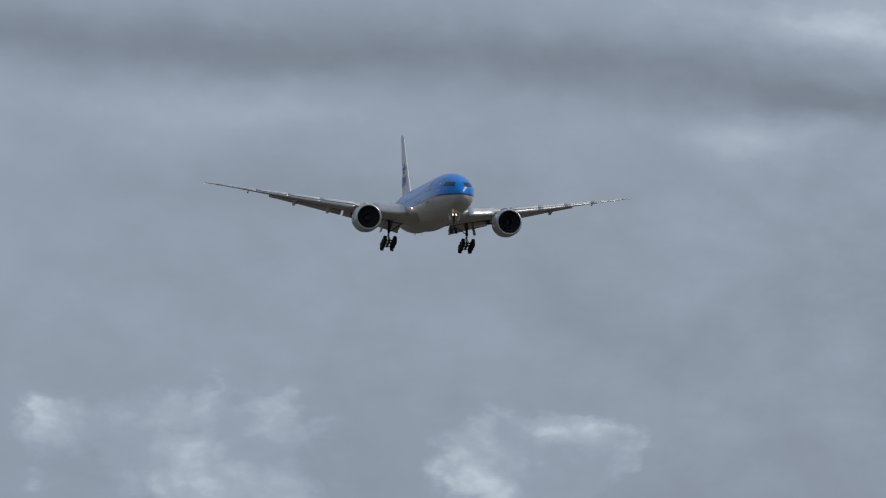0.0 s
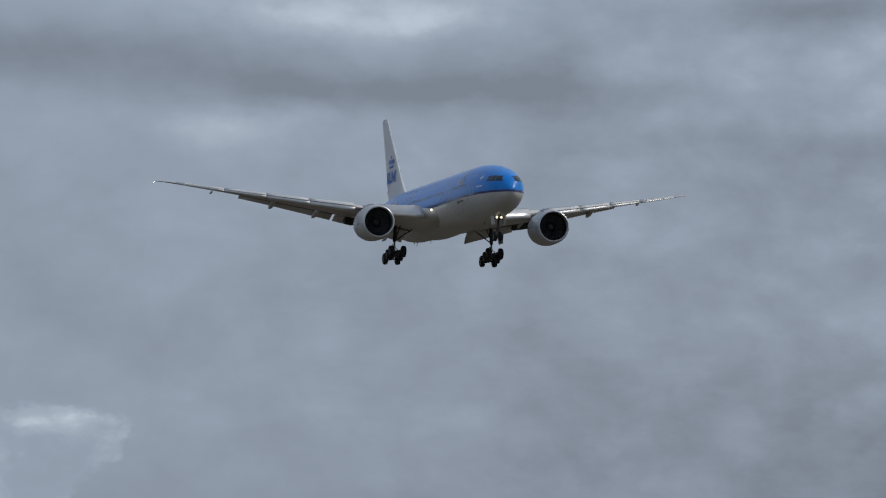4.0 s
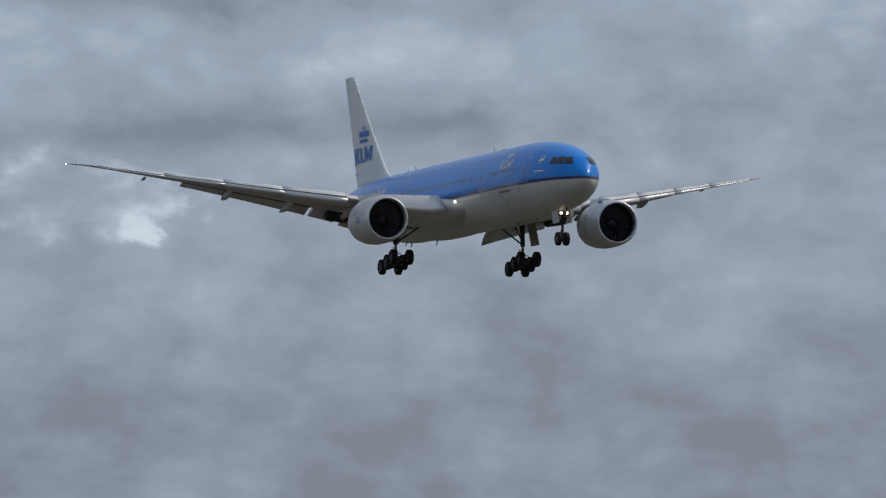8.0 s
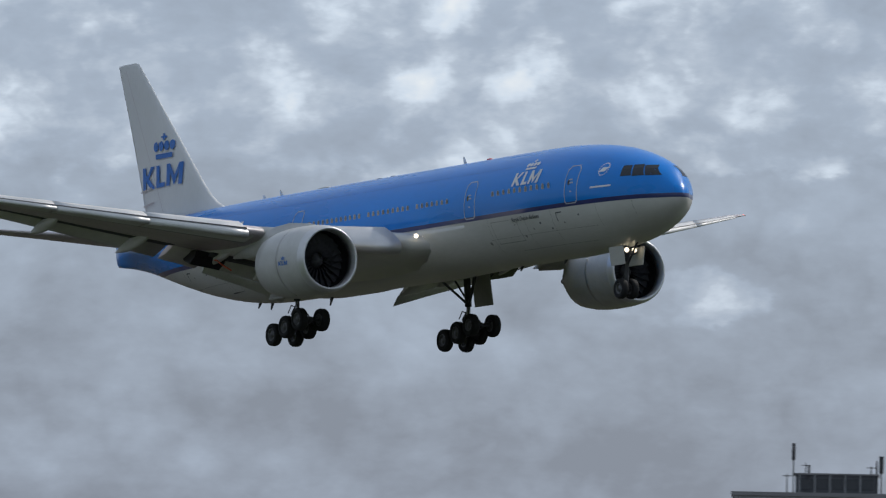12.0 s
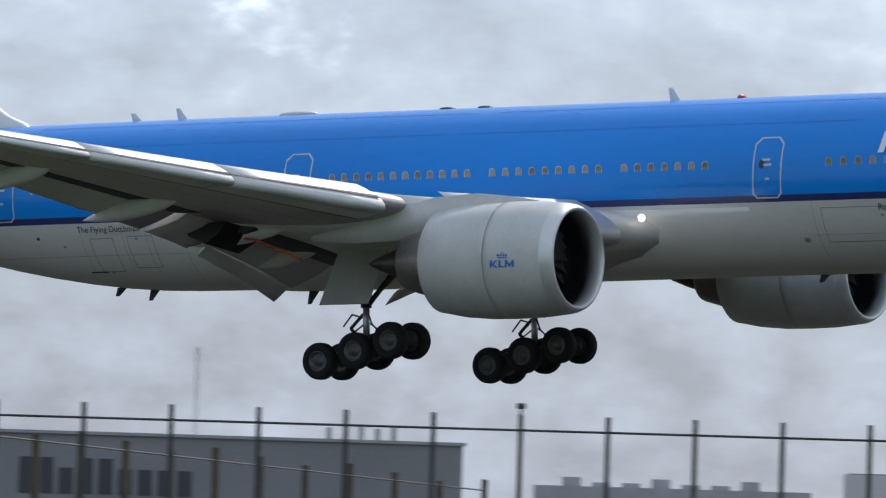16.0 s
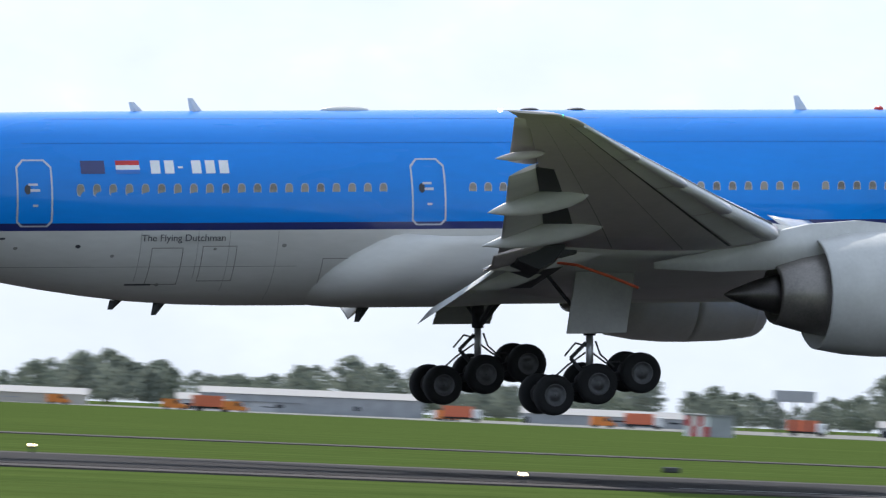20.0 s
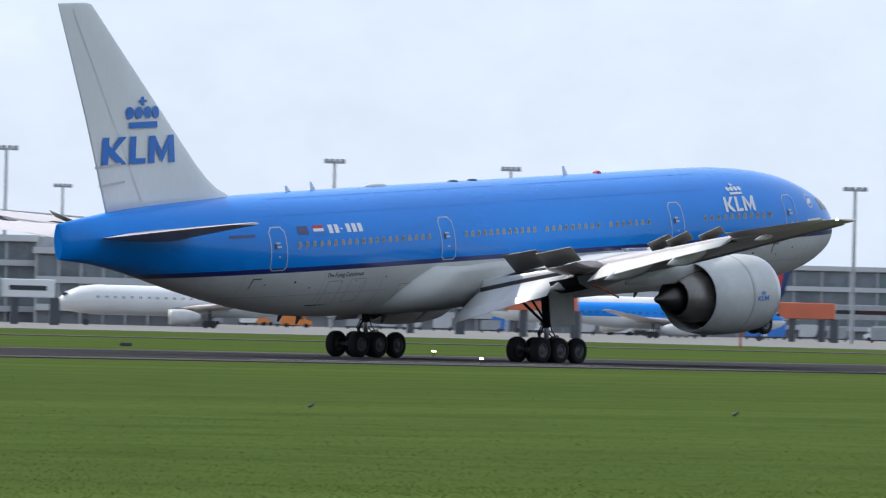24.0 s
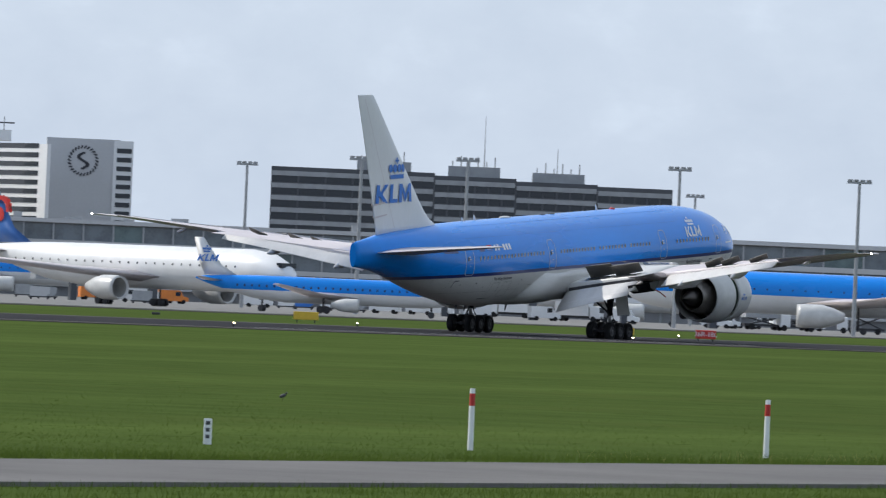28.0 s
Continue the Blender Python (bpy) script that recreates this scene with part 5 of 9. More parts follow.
# ---- maintenance area ----
def west_side():
    # tall office seen far off, with a plant room and aerials on the roof
    d = 1200
    w, h = wide(-55.66, -54.4, d), lift(1.375, d)
    o = holder("office_block", "far grey office block with a dark plant room", "office building", facing(-55.03, d))
    block(o, "wall", -w / 2, w / 2, 0, 18, 0, h, "mid_grey")
    block(o, "parapet", -w / 2 - 0.3, w / 2 + 0.3, -0.3, 18.3, h, h + 0.5, "roof")
    for k in range(6):
        block(o, "window_band", -w / 2 + 0.6, w / 2 - 0.6, -0.08, 0.0, 3 + k * 4.4, 5.2 + k * 4.4, "curtain")
    block(o, "plant_room", -5.3, 5.3, 4, 14, h, h + 2.9, "dark_clad")
    block(o, "plant_roof", -5.5, 5.5, 3.7, 14.3, h + 2.9, h + 3.1, "roof")
    for i in range(5):
        block(o, "louvre", -4.6 + i * 1.95, -3.1 + i * 1.95, 3.9, 4.0, h + 1.0, h + 2.4, "glass")
        block(o, "louvre_post", -4.85 + i * 1.95, -4.7 + i * 1.95, 3.8, 4.0, h + 0.5, h + 2.9, "galv")
    for x, hh, r in ((-5.6, 6.9, 0.24), (5.7, 5.4, 0.3), (5.1, 4.8, 0.12), (-4.0, 4.4, 0.05), (-3.6, 4.1, 0.16), (4.4, 4.2, 0.05), (-6.4, 3.0, 0.05)):
        bm = bmesh.new()
        tube(bm, (x, 4, h), (x, 4, h + hh), 0.09, 0.07)
        if r > 0.1:
            tube(bm, (x, 4, h + hh - 2.2), (x, 4, h + hh), r, r)
        else:
            tube(bm, (x - 0.6, 4, h + hh - 0.3), (x + 0.6, 4, h + hh - 0.3), 0.05)
        part("aerial", bm, "gear_dark", o)
    # grey building with a sign, behind the post fence
    d = 900
    w, h = wide(-36.2, -30.74, d), lift(0.945, d)
    o = holder("cargo_office", "flat grey cargo building with a dark roof sign", "office building", facing(-33.47, d))
    block(o, "wall", -w / 2, w / 2, 0, 40, 0, h, "roof")
    block(o, "parapet", -w / 2 - 0.3, w / 2 + 0.3, -0.3, 40.3, h, h + 0.3, "mid_grey")
    x = lambda az: d * math.tan(radians(az + 33.47))
    sign_bars(o, x(-33.45), x(-32.36), lift(0.58, d), lift(0.80, d), 9, "ink_grey", -0.05, 4)
    for k, a in enumerate((-31.35, -31.25, -31.15, -31.55)):
        bm = bmesh.new()
        tube(bm, (x(a), 6, h), (x(a), 6, h + 1.8 - 0.3 * (k % 2)), 0.28)
        part("roof_vent", bm, "mid_grey", o)
    d = 1000
    w, h = wide(-30.3, -28.6, d), lift(0.72, d)
    o = holder("low_office", "low dark office with rooftop plant", "office building", facing(-29.45, d))
    block(o, "wall", -w / 2, w / 2, 0, 30, 0, h, "mid_grey")
    block(o, "window_band", -w / 2 + 1, w / 2 - 1, -0.06, 0, h - 4.0, h - 2.4, "glass")
    for i in range(7):
        block(o, "roof_unit", -w / 2 + 3 + i * 3.2, -w / 2 + 5 + i * 3.2, 3, 6, h, h + 0.5 + 0.5 * (i % 3 == 0), "galv")
    # lattice mast
    d = 1300
    lattice_mast("radio_mast", "slender grey lattice radio mast far off", facing(-32.38, d), lift(1.5, d), 0.9, 0.35, "galv", "galv", 14)
    # hangar with a tall tower block behind it
    d = 1000
    hold, w, h = hangar(-28.38, -26.55, d, 0.83, "grey hangar with a long fascia and dark door recess", 0.7, 4, 0, None, 60, 3.4)
    sign_bars(hold, 3.0, 9.0, h - 2.6, h - 1.2, 6, "mid_grey", -0.52, 8)
    block(hold, "dark_panel", -w / 2 + 5, -w / 2 + 11, -0.6, -0.5, h - 3.0, h - 1.2, "dark_clad")
    bm = bmesh.new()
    x1 = d * math.tan(radians(-24.4 + 27.46))
    loft(bm, [[Vector((w / 2 - 3, y, 0)), Vector((x1, y, 0)), Vector((x1, y, lift(0.5, d))), Vector((w / 2 + 0.4, y, lift(0.945, d))), Vector((w / 2 - 3, y, lift(0.93, d)))] for y in (1.0, 60.0)])
    part("pitched_roof", bm, "roof", hold, "long grey roof pitching down to the side")
    d = 1100
    w, h = wide(-27.76, -26.8, d), lift(1.14, d)
    o = holder("operations_block", "pale square operations block above a hangar", "office building", facing(-27.28, d))
    block(o, "wall", -w / 2, w / 2, 0, 16, 0, h, "hangar_door")
    block(o, "dark_shaft", -w / 2 + 3.8, -w / 2 + 6.6, -0.1, 0, h - 5, h - 0.6, "dark_clad")
    block(o, "parapet", -w / 2 - 0.2, w / 2 + 0.2, -0.2, 16.2, h, h + 0.35, "roof")
    for i in range(5):
        block(o, "window", w / 2 - 8 + i * 1.4, w / 2 - 7 + i * 1.4, -0.08, 0, h - 3.5, h - 2.2, "glass")
    for x, hh in ((-6.5, 3.2), (-2, 1.0), (1.5, 1.6), (5, 1.3)):
        bm = bmesh.new()
        tube(bm, (x, 3, h), (x + (0.7 if hh > 3 else 0), 3, h + hh), 0.1, 0.06)
        part("aerial", bm, "gear_dark", o)
    # hangar with the violet sign
    d = 900
    x = lambda az: d * math.tan(radians(az + 20.17))
    o = holder("hangar", "grey hangar with a violet rounded sign", "hangar", facing(-20.17, d))
    h1, h2 = lift(0.80, d), lift(0.785, d)
    block(o, "side_hall", x(-22.1), x(-20.29), 0, 50, 0, lift(0.62, d), "hangar_door", "beige lower hall")
    bm = bmesh.new()
    za, zb = lift(0.62, d), lift(0.82, d)
    loft(bm, [[Vector((xx, -0.8, za - 0.5)), Vector((xx, 50, za - 0.5)), Vector((xx, 50, zb)), Vector((xx, 1.5, zb)), Vector((xx, -0.8, zb - 1.6))] for xx in (x(-22.16), x(-20.28))])
    part("cap", bm, "hangar", o, "deep sloped cladding cap")
    block(o, "wall", x(-20.29), x(-18.24), -0.3, 50, 0, h2, "hangar")
    block(o, "parapet", x(-20.32), x(-18.2), -0.5, 50.2, h2, h2 + 0.25, "roof")
    sg = bmesh.new()
    r = (lift(0.71, d) - lift(0.41, d)) / 2
    zc, xa, xb = lift(0.56, d), x(-20.1) + r, x(-18.87) - r
    ring = [(xa - r * math.sin(t), zc + r * math.cos(t)) for t in (math.pi * k / 12 for k in range(13))] + [(xb + r * math.sin(t), zc - r * math.cos(t)) for t in (math.pi * k / 12 for k in range(13))]
    loft(sg, [[Vector((a, y, b)) for a, b in ring] for y in (-0.75, -0.3)])
    part("sign", sg, "purple", o, "deep violet rounded sign board")
    sign_bars(o, xa - r * 0.2, xa + (xb - xa) * 0.58, zc - 0.7, zc + 0.9, 9, "ink_white", -0.78, 3)
    sign_bars(o, xa + (xb - xa) * 0.63, xb + r * 0.5, zc - 0.7, zc + 0.7, 4, "green_ink", -0.78, 5)
    block(o, "annex", x(-18.24), x(-17.0), -1.0, 20, 0, lift(0.6, d), "hangar", "lower office annex")
    for k in range(2):
        block(o, "window_band", x(-18.5), x(-17.1), -1.1, -1.0, lift(0.22 + 0.15 * k, d), lift(0.27 + 0.15 * k, d), "glass")
    block(o, "roof_unit", x(-18.24), x(-18.05), 4, 8, h2 - 1, h2 + 0.1, "dark_clad")
    d = 1060
    x = lambda az: d * math.tan(radians(az + 17.8))
    o = holder("hangar", "big grey gabled hangar behind", "hangar", facing(-17.8, d))
    bm = bmesh.new()
    pr = [(x(-18.66), 0), (x(-16.3), 0), (x(-16.3), lift(0.86, d)), (x(-16.95), lift(0.98, d)), (x(-17.8), lift(1.105, d)), (x(-18.62), lift(0.86, d))]
    loft(bm, [[Vector((a, y, b)) for a, b in pr] for y in (0, 60)])
    part("shell", bm, "hangar_door", o, "grey gabled hangar shell")
    # the long hangar with the blue crown sign
    hold, w, h = hangar(-16.9, -9.0, 1000, 0.79, "very long grey hangar with a curved roof and blue foot band", 0.0, 8, 5.6, "blue_band", 90, 0.6)
    x = lambda az: 1000 * math.tan(radians(az + 12.95))
    bm = bmesh.new()
    klm_blocks(bm, lambda u, v: Vector((x(-16.2) + u, -0.6, lift(0.15, 1000) + v)), 10.6, 3.4, 0.5)
    part("title", bm, "ink_blue", hold, "plain blue block title")
    bm = bmesh.new()
    crown(bm, lambda u, v: Vector((x(-16.0) + u, -0.6, lift(0.37, 1000) + v)), 6.0, 3.6)
    part("crown_mark", bm, "ink_blue", hold, "plain blue crown mark")
    lettering("sign_text", "engineering & maintenance", 2.3, "mid_grey", hold, pose((x(-15.48) + x(-14.24)) / 2, -0.6, lift(0.185, 1000), 90, 0, 0), 0.05, "grey lettering on the wall", 0.9)
    for i in range(14):
        block(hold, "panel_joint", -w / 2 + (i + 0.5) * w / 14 - 0.06, -w / 2 + (i + 0.5) * w / 14 + 0.06, -0.02, 0.02, h * 0.14, h - 0.7, "roof")
    # low dark workshops with a glazed front
    d = 1050
    o = holder("workshop", "low dark workshop building with rooftop plant", "workshop", facing(-7.0, d))
    x = lambda az: d * math.tan(radians(az + 7.0))
    block(o, "wall", x(-9.1), x(-8.08), 0, 40, 0, lift(0.40, d), "dark_clad")
    block(o, "glazed_front", x(-8.08), x(-5.2), -1.0, 40, 0, lift(0.28, d), "curtain")
    block(o, "upper_hall", x(-7.85), x(-7.05), 6, 40, 0, lift(0.42, d), "mid_grey")
    block(o, "east_wall", x(-5.2), x(-3.4), 0, 40, 0, lift(0.34, d), "dark_clad")
    block(o, "skylight", x(-7.0), x(-5.25), -1.2, 3, lift(0.285, d), lift(0.33, d), "white_clad")
    for i in range(12):
        xx = x(-8.08) + (x(-5.2) - x(-8.08)) * i / 12
        block(o, "mullion", xx - 0.12, xx + 0.12, -1.15, -1.0, 0, lift(0.27, d), "galv")
    for k in range(4):
        block(o, "transom", x(-8.08), x(-5.2), -1.12, -1.0, 1.3 + k * 1.5, 1.42 + k * 1.5, "galv")
    for i in range(10):
        block(o, "roof_unit", x(-9.0) + i * 6.2, x(-9.0) + i * 6.2 + 1.4 + (i % 3), 4, 8, lift(0.34 if i > 2 else 0.4, d), lift(0.36 if i > 2 else 0.43, d) + 0.4 * (i % 2), "galv")
    # tanks
    for k, (a, hh, r) in enumerate(((-8.75, 5.6, 0.9), (-8.88, 3.2, 0.7), (-8.66, 3.0, 0.6))):
        t = holder("storage_tank", "upright white storage tank", "tank", facing(a, 960), "storage tanks")
        bm = bmesh.new()
        spin(bm, [(0, 0.02), (0, r), (hh - 0.4, r), (hh, r * 0.5), (hh + 0.02, 0.02)], "z", 14)
        part("shell", bm, "white_clad", t, "", True)
        bm = bmesh.new()
        tube(bm, (0, -r - 0.1, 0), (0, -r - 0.1, hh), 0.05)
        part("pipe", bm, "galv", t)
    # hangar behind the blast fence
    hold, w, h = hangar(-2.65, 2.95, 950, 0.72, "long grey hangar with wide beige doors", 0.66, 6, 0, "blue_band", 80, 3.2)
    sign_bars(hold, -w / 2 + 5, -w / 2 + 19, h - 2.2, h - 0.9, 13, "mid_grey", -0.55, 12)
    block(hold, "roof_house", 8, 20, 6, 14, h, h + 2.2, "ink_blue", "blue rooftop plant house")
    hold, w, h = hangar(2.95, 4.84, 960, 0.60, "grey hangar with beige panels", 0.75, 4, 0, "blue_band", 70, 1.6)
    # dark block painted in for the shaded slot between the two hangars
    block(hold, "hangar_gap_shade", w / 2 - 2.6, w / 2 - 0.4, -1.3, -0.5, 0, h + 0.6, "dark_clad", "dark block standing for the shaded gap between the hangars")
    hold, w, h = hangar(4.82, 9.25, 980, 0.73, "long beige hangar with a pale fascia", 0.72, 9, 0, "blue_band", 80, 3.0)
    sign_bars(hold, -w / 2 + 8, -w / 2 + 17, h - 2.0, h - 0.9, 10, "mid_grey", -0.55, 15)
    d = 1000
    o = holder("hangar", "pale hangar end with a blue crown mark", "hangar", facing(9.95, d))
    w, h = wide(9.27, 10.63, d), lift(0.72, d)
    block(o, "wall", -w / 2, w / 2, 0, 60, 0, h, "hangar")
    block(o, "plinth_band", -w / 2, w / 2, -0.2, 0, 0.02, 2.4, "blue_band")
    bm = bmesh.new()
    klm_blocks(bm, lambda u, v: Vector((2.5 + u, -0.1, 4.2 + v)), 5.5, 2.0, 0.3)
    crown(bm, lambda u, v: Vector((3.8 + u, -0.1, 6.6 + v)), 2.6, 1.6)
    part("title", bm, "ink_blue", o, "plain blue block title")
    d = 1100
    o = holder("workshop", "long low dark workshop", "workshop", facing(12.0, d))
    x = lambda az: d * math.tan(radians(az + -12.0))
    block(o, "wall", x(10.64), x(13.4), 0, 30, 0, lift(0.28, d), "dark_clad")
    block(o, "step", x(10.9), x(11.4), 4, 20, 0, lift(0.34, d), "dark_clad")
    block(o, "roof_edge", x(10.64), x(13.4), -0.2, 30, lift(0.28, d), lift(0.287, d), "galv")
    o = holder("office_block", "low white and blue office with ribbon windows", "office building", facing(14.4, d))
    x = lambda az: d * math.tan(radians(az - 14.4))
    block(o, "wall", x(13.35), x(14.65), -3, 20, 0, lift(0.16, d), "hangar")
    for k in range(2):
        block(o, "window_band", x(13.4), x(14.6), -3.1, -3.0, 1.2 + 2.2 * k, 2.4 + 2.2 * k, "glass")
    block(o, "upper_wall", x(14.3), x(15.35), 0, 20, 0, lift(0.31, d), "white_clad")
    block(o, "blue_wall", x(14.65), x(15.4), -1, 0, 1, lift(0.17, d), "blue_band")
    block(o, "stair_tower", x(14.25), x(14.36), 0, 6, 0, lift(0.37, d), "mid_grey")


def lattice_mast(name, label, m, h, w0, w1, mat_a, mat_b, bays, stripes=False):
    """A square lattice mast: four legs and crossed braces, in bays that may alternate colour."""
    hold = holder(name, label, "mast", m)
    for k in range(bays):
        bm = bmesh.new()
        z0, z1 = h * k / bays, h * (k + 1) / bays
        a, b = w0 + (w1 - w0) * k / bays, w0 + (w1 - w0) * (k + 1) / bays
        for i in range(4):
            sx, sy = ((-1, -1), (1, -1), (1, 1), (-1, 1))[i]
            tx, ty = ((1, -1), (1, 1), (-1, 1), (-1, -1))[i]
            r = max(0.035, w0 * 0.05)
            tube(bm, (sx * a / 2, sy * a / 2, z0), (sx * b / 2, sy * b / 2, z1), r, r, 6)
            tube(bm, (sx * a / 2, sy * a / 2, z0), (tx * b / 2, ty * b / 2, z1), r * 0.55, None, 5)
            tube(bm, (tx * a / 2, ty * a / 2, z0), (sx * b / 2, sy * b / 2, z1), r * 0.55, None, 5)
            tube(bm, (sx * b / 2, sy * b / 2, z1), (tx * b / 2, ty * b / 2, z1), r * 0.6, None, 5)
        part("bay", bm, mat_a if (not stripes or (k // 3) % 2 == 0) else mat_b, hold)
    return hold



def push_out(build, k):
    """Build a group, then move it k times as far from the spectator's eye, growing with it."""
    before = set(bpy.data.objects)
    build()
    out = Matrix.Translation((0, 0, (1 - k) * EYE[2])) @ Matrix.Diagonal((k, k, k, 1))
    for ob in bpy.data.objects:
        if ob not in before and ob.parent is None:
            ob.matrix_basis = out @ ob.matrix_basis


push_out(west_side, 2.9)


def post_fence():
    """Tall dark posts with a top rail, and a second, receding row."""
    hold = holder("post_fence", "row of tall dark steel posts with a top rail", "fence", facing(-29.7, 200))
    top = lift(1.145, 200)
    xs = [200 * math.tan(radians(-33.6 + 0.535 * i + 29.7)) for i in range(-4, 16)]
    bm = bmesh.new()
    tube(bm, (0, 0, 0), (0, 0, top), 0.065, 0.055, 8)
    p = part("post", bm, "gear_dark", hold, "", False, pose(xs[0], 0, 0))
    for x in xs[1:]:
        share("post", p, hold, pose(x, 0, 0))
    bm = bmesh.new()
    tube(bm, (xs[0], 0, top - 0.33), (xs[-1], 0, top - 0.33), 0.028)
    part("rail", bm, "gear_dark", hold)
    for x in (xs[4 + 6], xs[-2]):
        bm = bmesh.new()
        spin(bm, [(top + 0.0, 0.03), (top + 0.12, 0.03), (top + 0.14, 0.1), (top + 0.24, 0.1), (top + 0.26, 0.02)], "z", 8, (x, 0, 0))
        part("cap_lamp", bm, "gear_dark", hold)
    hold = holder("post_fence", "receding row of dark wooden posts with a sagging cable", "fence", pose(0, 0, 0))
    q, r = polar(-33.9, 215), polar(-30.6, 300)
    last = None
    for i in range(13):
        u = i / 12
        d = 1 / ((1 - u) / 215 + u / 300)
        pt = polar(-33.9 + 3.3 * u, d)
        bm = bmesh.new()
        tube(bm, (pt.x, pt.y, 0), (pt.x, pt.y, 5.9 - 0.1 * (i % 3)), 0.12, 0.10, 8)
        part("post", bm, "bark", hold)
        if last is not None:
            bm = bmesh.new()
            tube(bm, (last.x, last.y, 5.55), (pt.x, pt.y, 5.55), 0.025, None, 5)
            part("cable", bm, "gear_dark", hold)
        last = pt


post_fence()


def blast_walls():
    """Tall corrugated run-up walls in three heights, and a dark screen beside the far hangar."""
    d = 2590
    for a0, a1, e, n, lb in ((-4.38, -3.1, 0.395, 22, "tall grey-brown corrugated blast wall"), (-3.1, -1.57, 0.25, 26, "grey-brown corrugated blast wall"), (-1.57, 0.2, 0.19, 30, "lower grey-brown corrugated blast wall")):
        fence = holder("blast_wall", lb, "fence", facing((a0 + a1) / 2, d), "blast walls")
        w, h = wide(a0, a1, d), lift(e, d)
        for i in range(n):
            x = -w / 2 + w * i / n
            block(fence, "panel", x + 0.1, x + w / n - 0.1, 0.9 * (i % 2), 0.6 + 0.9 * (i % 2), 0.0, h - 0.3 * (i % 3 == 0), "corrugated")
        block(fence, "foot_rail", -w / 2, w / 2, -0.5, -0.1, 0, 1.0, "mid_grey")
    o = holder("run_up_shed", "dark flat shed beside the blast walls", "building", facing(-5.2, d))
    w = wide(-6.0, -4.4, d)
    block(o, "wall", -w / 2, w / 2, 0, 40, 0, lift(0.385, d), "dark_clad")
    block(o, "roof_edge", -w / 2, w / 2, -0.4, 0.0, lift(0.375, d), lift(0.39, d), "roof")
    for i in range(5):
        block(o, "dim_sign", -w / 2 + 8 + i * 13, -w / 2 + 13 + i * 13, -0.3, 0.0, lift(0.12, d), lift(0.2, d), "glass")
    o = holder("back_hall", "dark hall behind the blast walls", "building", facing(-2.78, 2680))
    w = wide(-3.15, -2.4, 2680)
    block(o, "wall", -w / 2, w / 2, 0, 30, 0, lift(0.375, 2680), "dark_clad")
    block(o, "roof_edge", -w / 2, w / 2, -0.4, 0.0, lift(0.365, 2680), lift(0.38, 2680), "roof")
    d = 2640
    screen = holder("screen_fence", "dark grey slatted screen before the hangar", "fence", facing(4.12, d))
    w, h = wide(3.65, 4.59, d), lift(0.225, d)
    for i in range(24):
        x = -w / 2 + w * i / 24
        block(screen, "panel", x + 0.15, x + w / 24 - 0.15, 0, 0.5, 0.0, h, "dark_clad" if i % 3 else "mid_grey")
    d = 2500
    low = holder("yard_wall", "low dark yard wall before the hangar", "wall", facing(7.19, d))
    w = wide(6.67, 7.71, d)
    for i in range(12):
        block(low, "panel", -w / 2 + w * i / 12 + 0.1, -w / 2 + w * (i + 1) / 12 - 0.1, 0, 0.5, 0, lift(0.02, d), "dark_clad")


def banded_mast(az, d, h):
    hold = holder("banded_mast", "tall pole with a red and white banded foot", "mast", facing(az, d), "banded masts")
    for k in range(5):
        bm = bmesh.new()
        tube(bm, (0, 0, h * 0.09 * k), (0, 0, h * 0.09 * (k + 1)), 0.3, None, 8)
        part("band", bm, "mast_red" if k % 2 else "mast_white", hold)
    bm = bmesh.new()
    tube(bm, (0, 0, h * 0.45), (0, 0, h), 0.2, 0.12, 8)
    part("pole", bm, "galv", hold)
    bm = bmesh.new()
    box(bm, -0.9, 0.9, -0.2, 0.2, h, h + 0.3)
    part("lamp_head", bm, "mid_grey", hold)


M["mast_red"] = surface("mast_red_paint", (0.40, 0.075, 0.055), 0.6, 0, 0.8, 0.12, 8)
M["mast_white"] = surface("mast_white_paint", (0.70, 0.70, 0.68), 0.6, 0, 0.8, 0.08, 8)
blast_walls()
for az, d, h in ((4.573, 1860, 16), (5.671, 1890, 17), (6.882, 1560, 13), (8.0, 1460, 12), (-4.13, 2450, 22), (-2.55, 2480, 20), (-3.1, 2700, 24)):
    banded_mast(az, d, h)


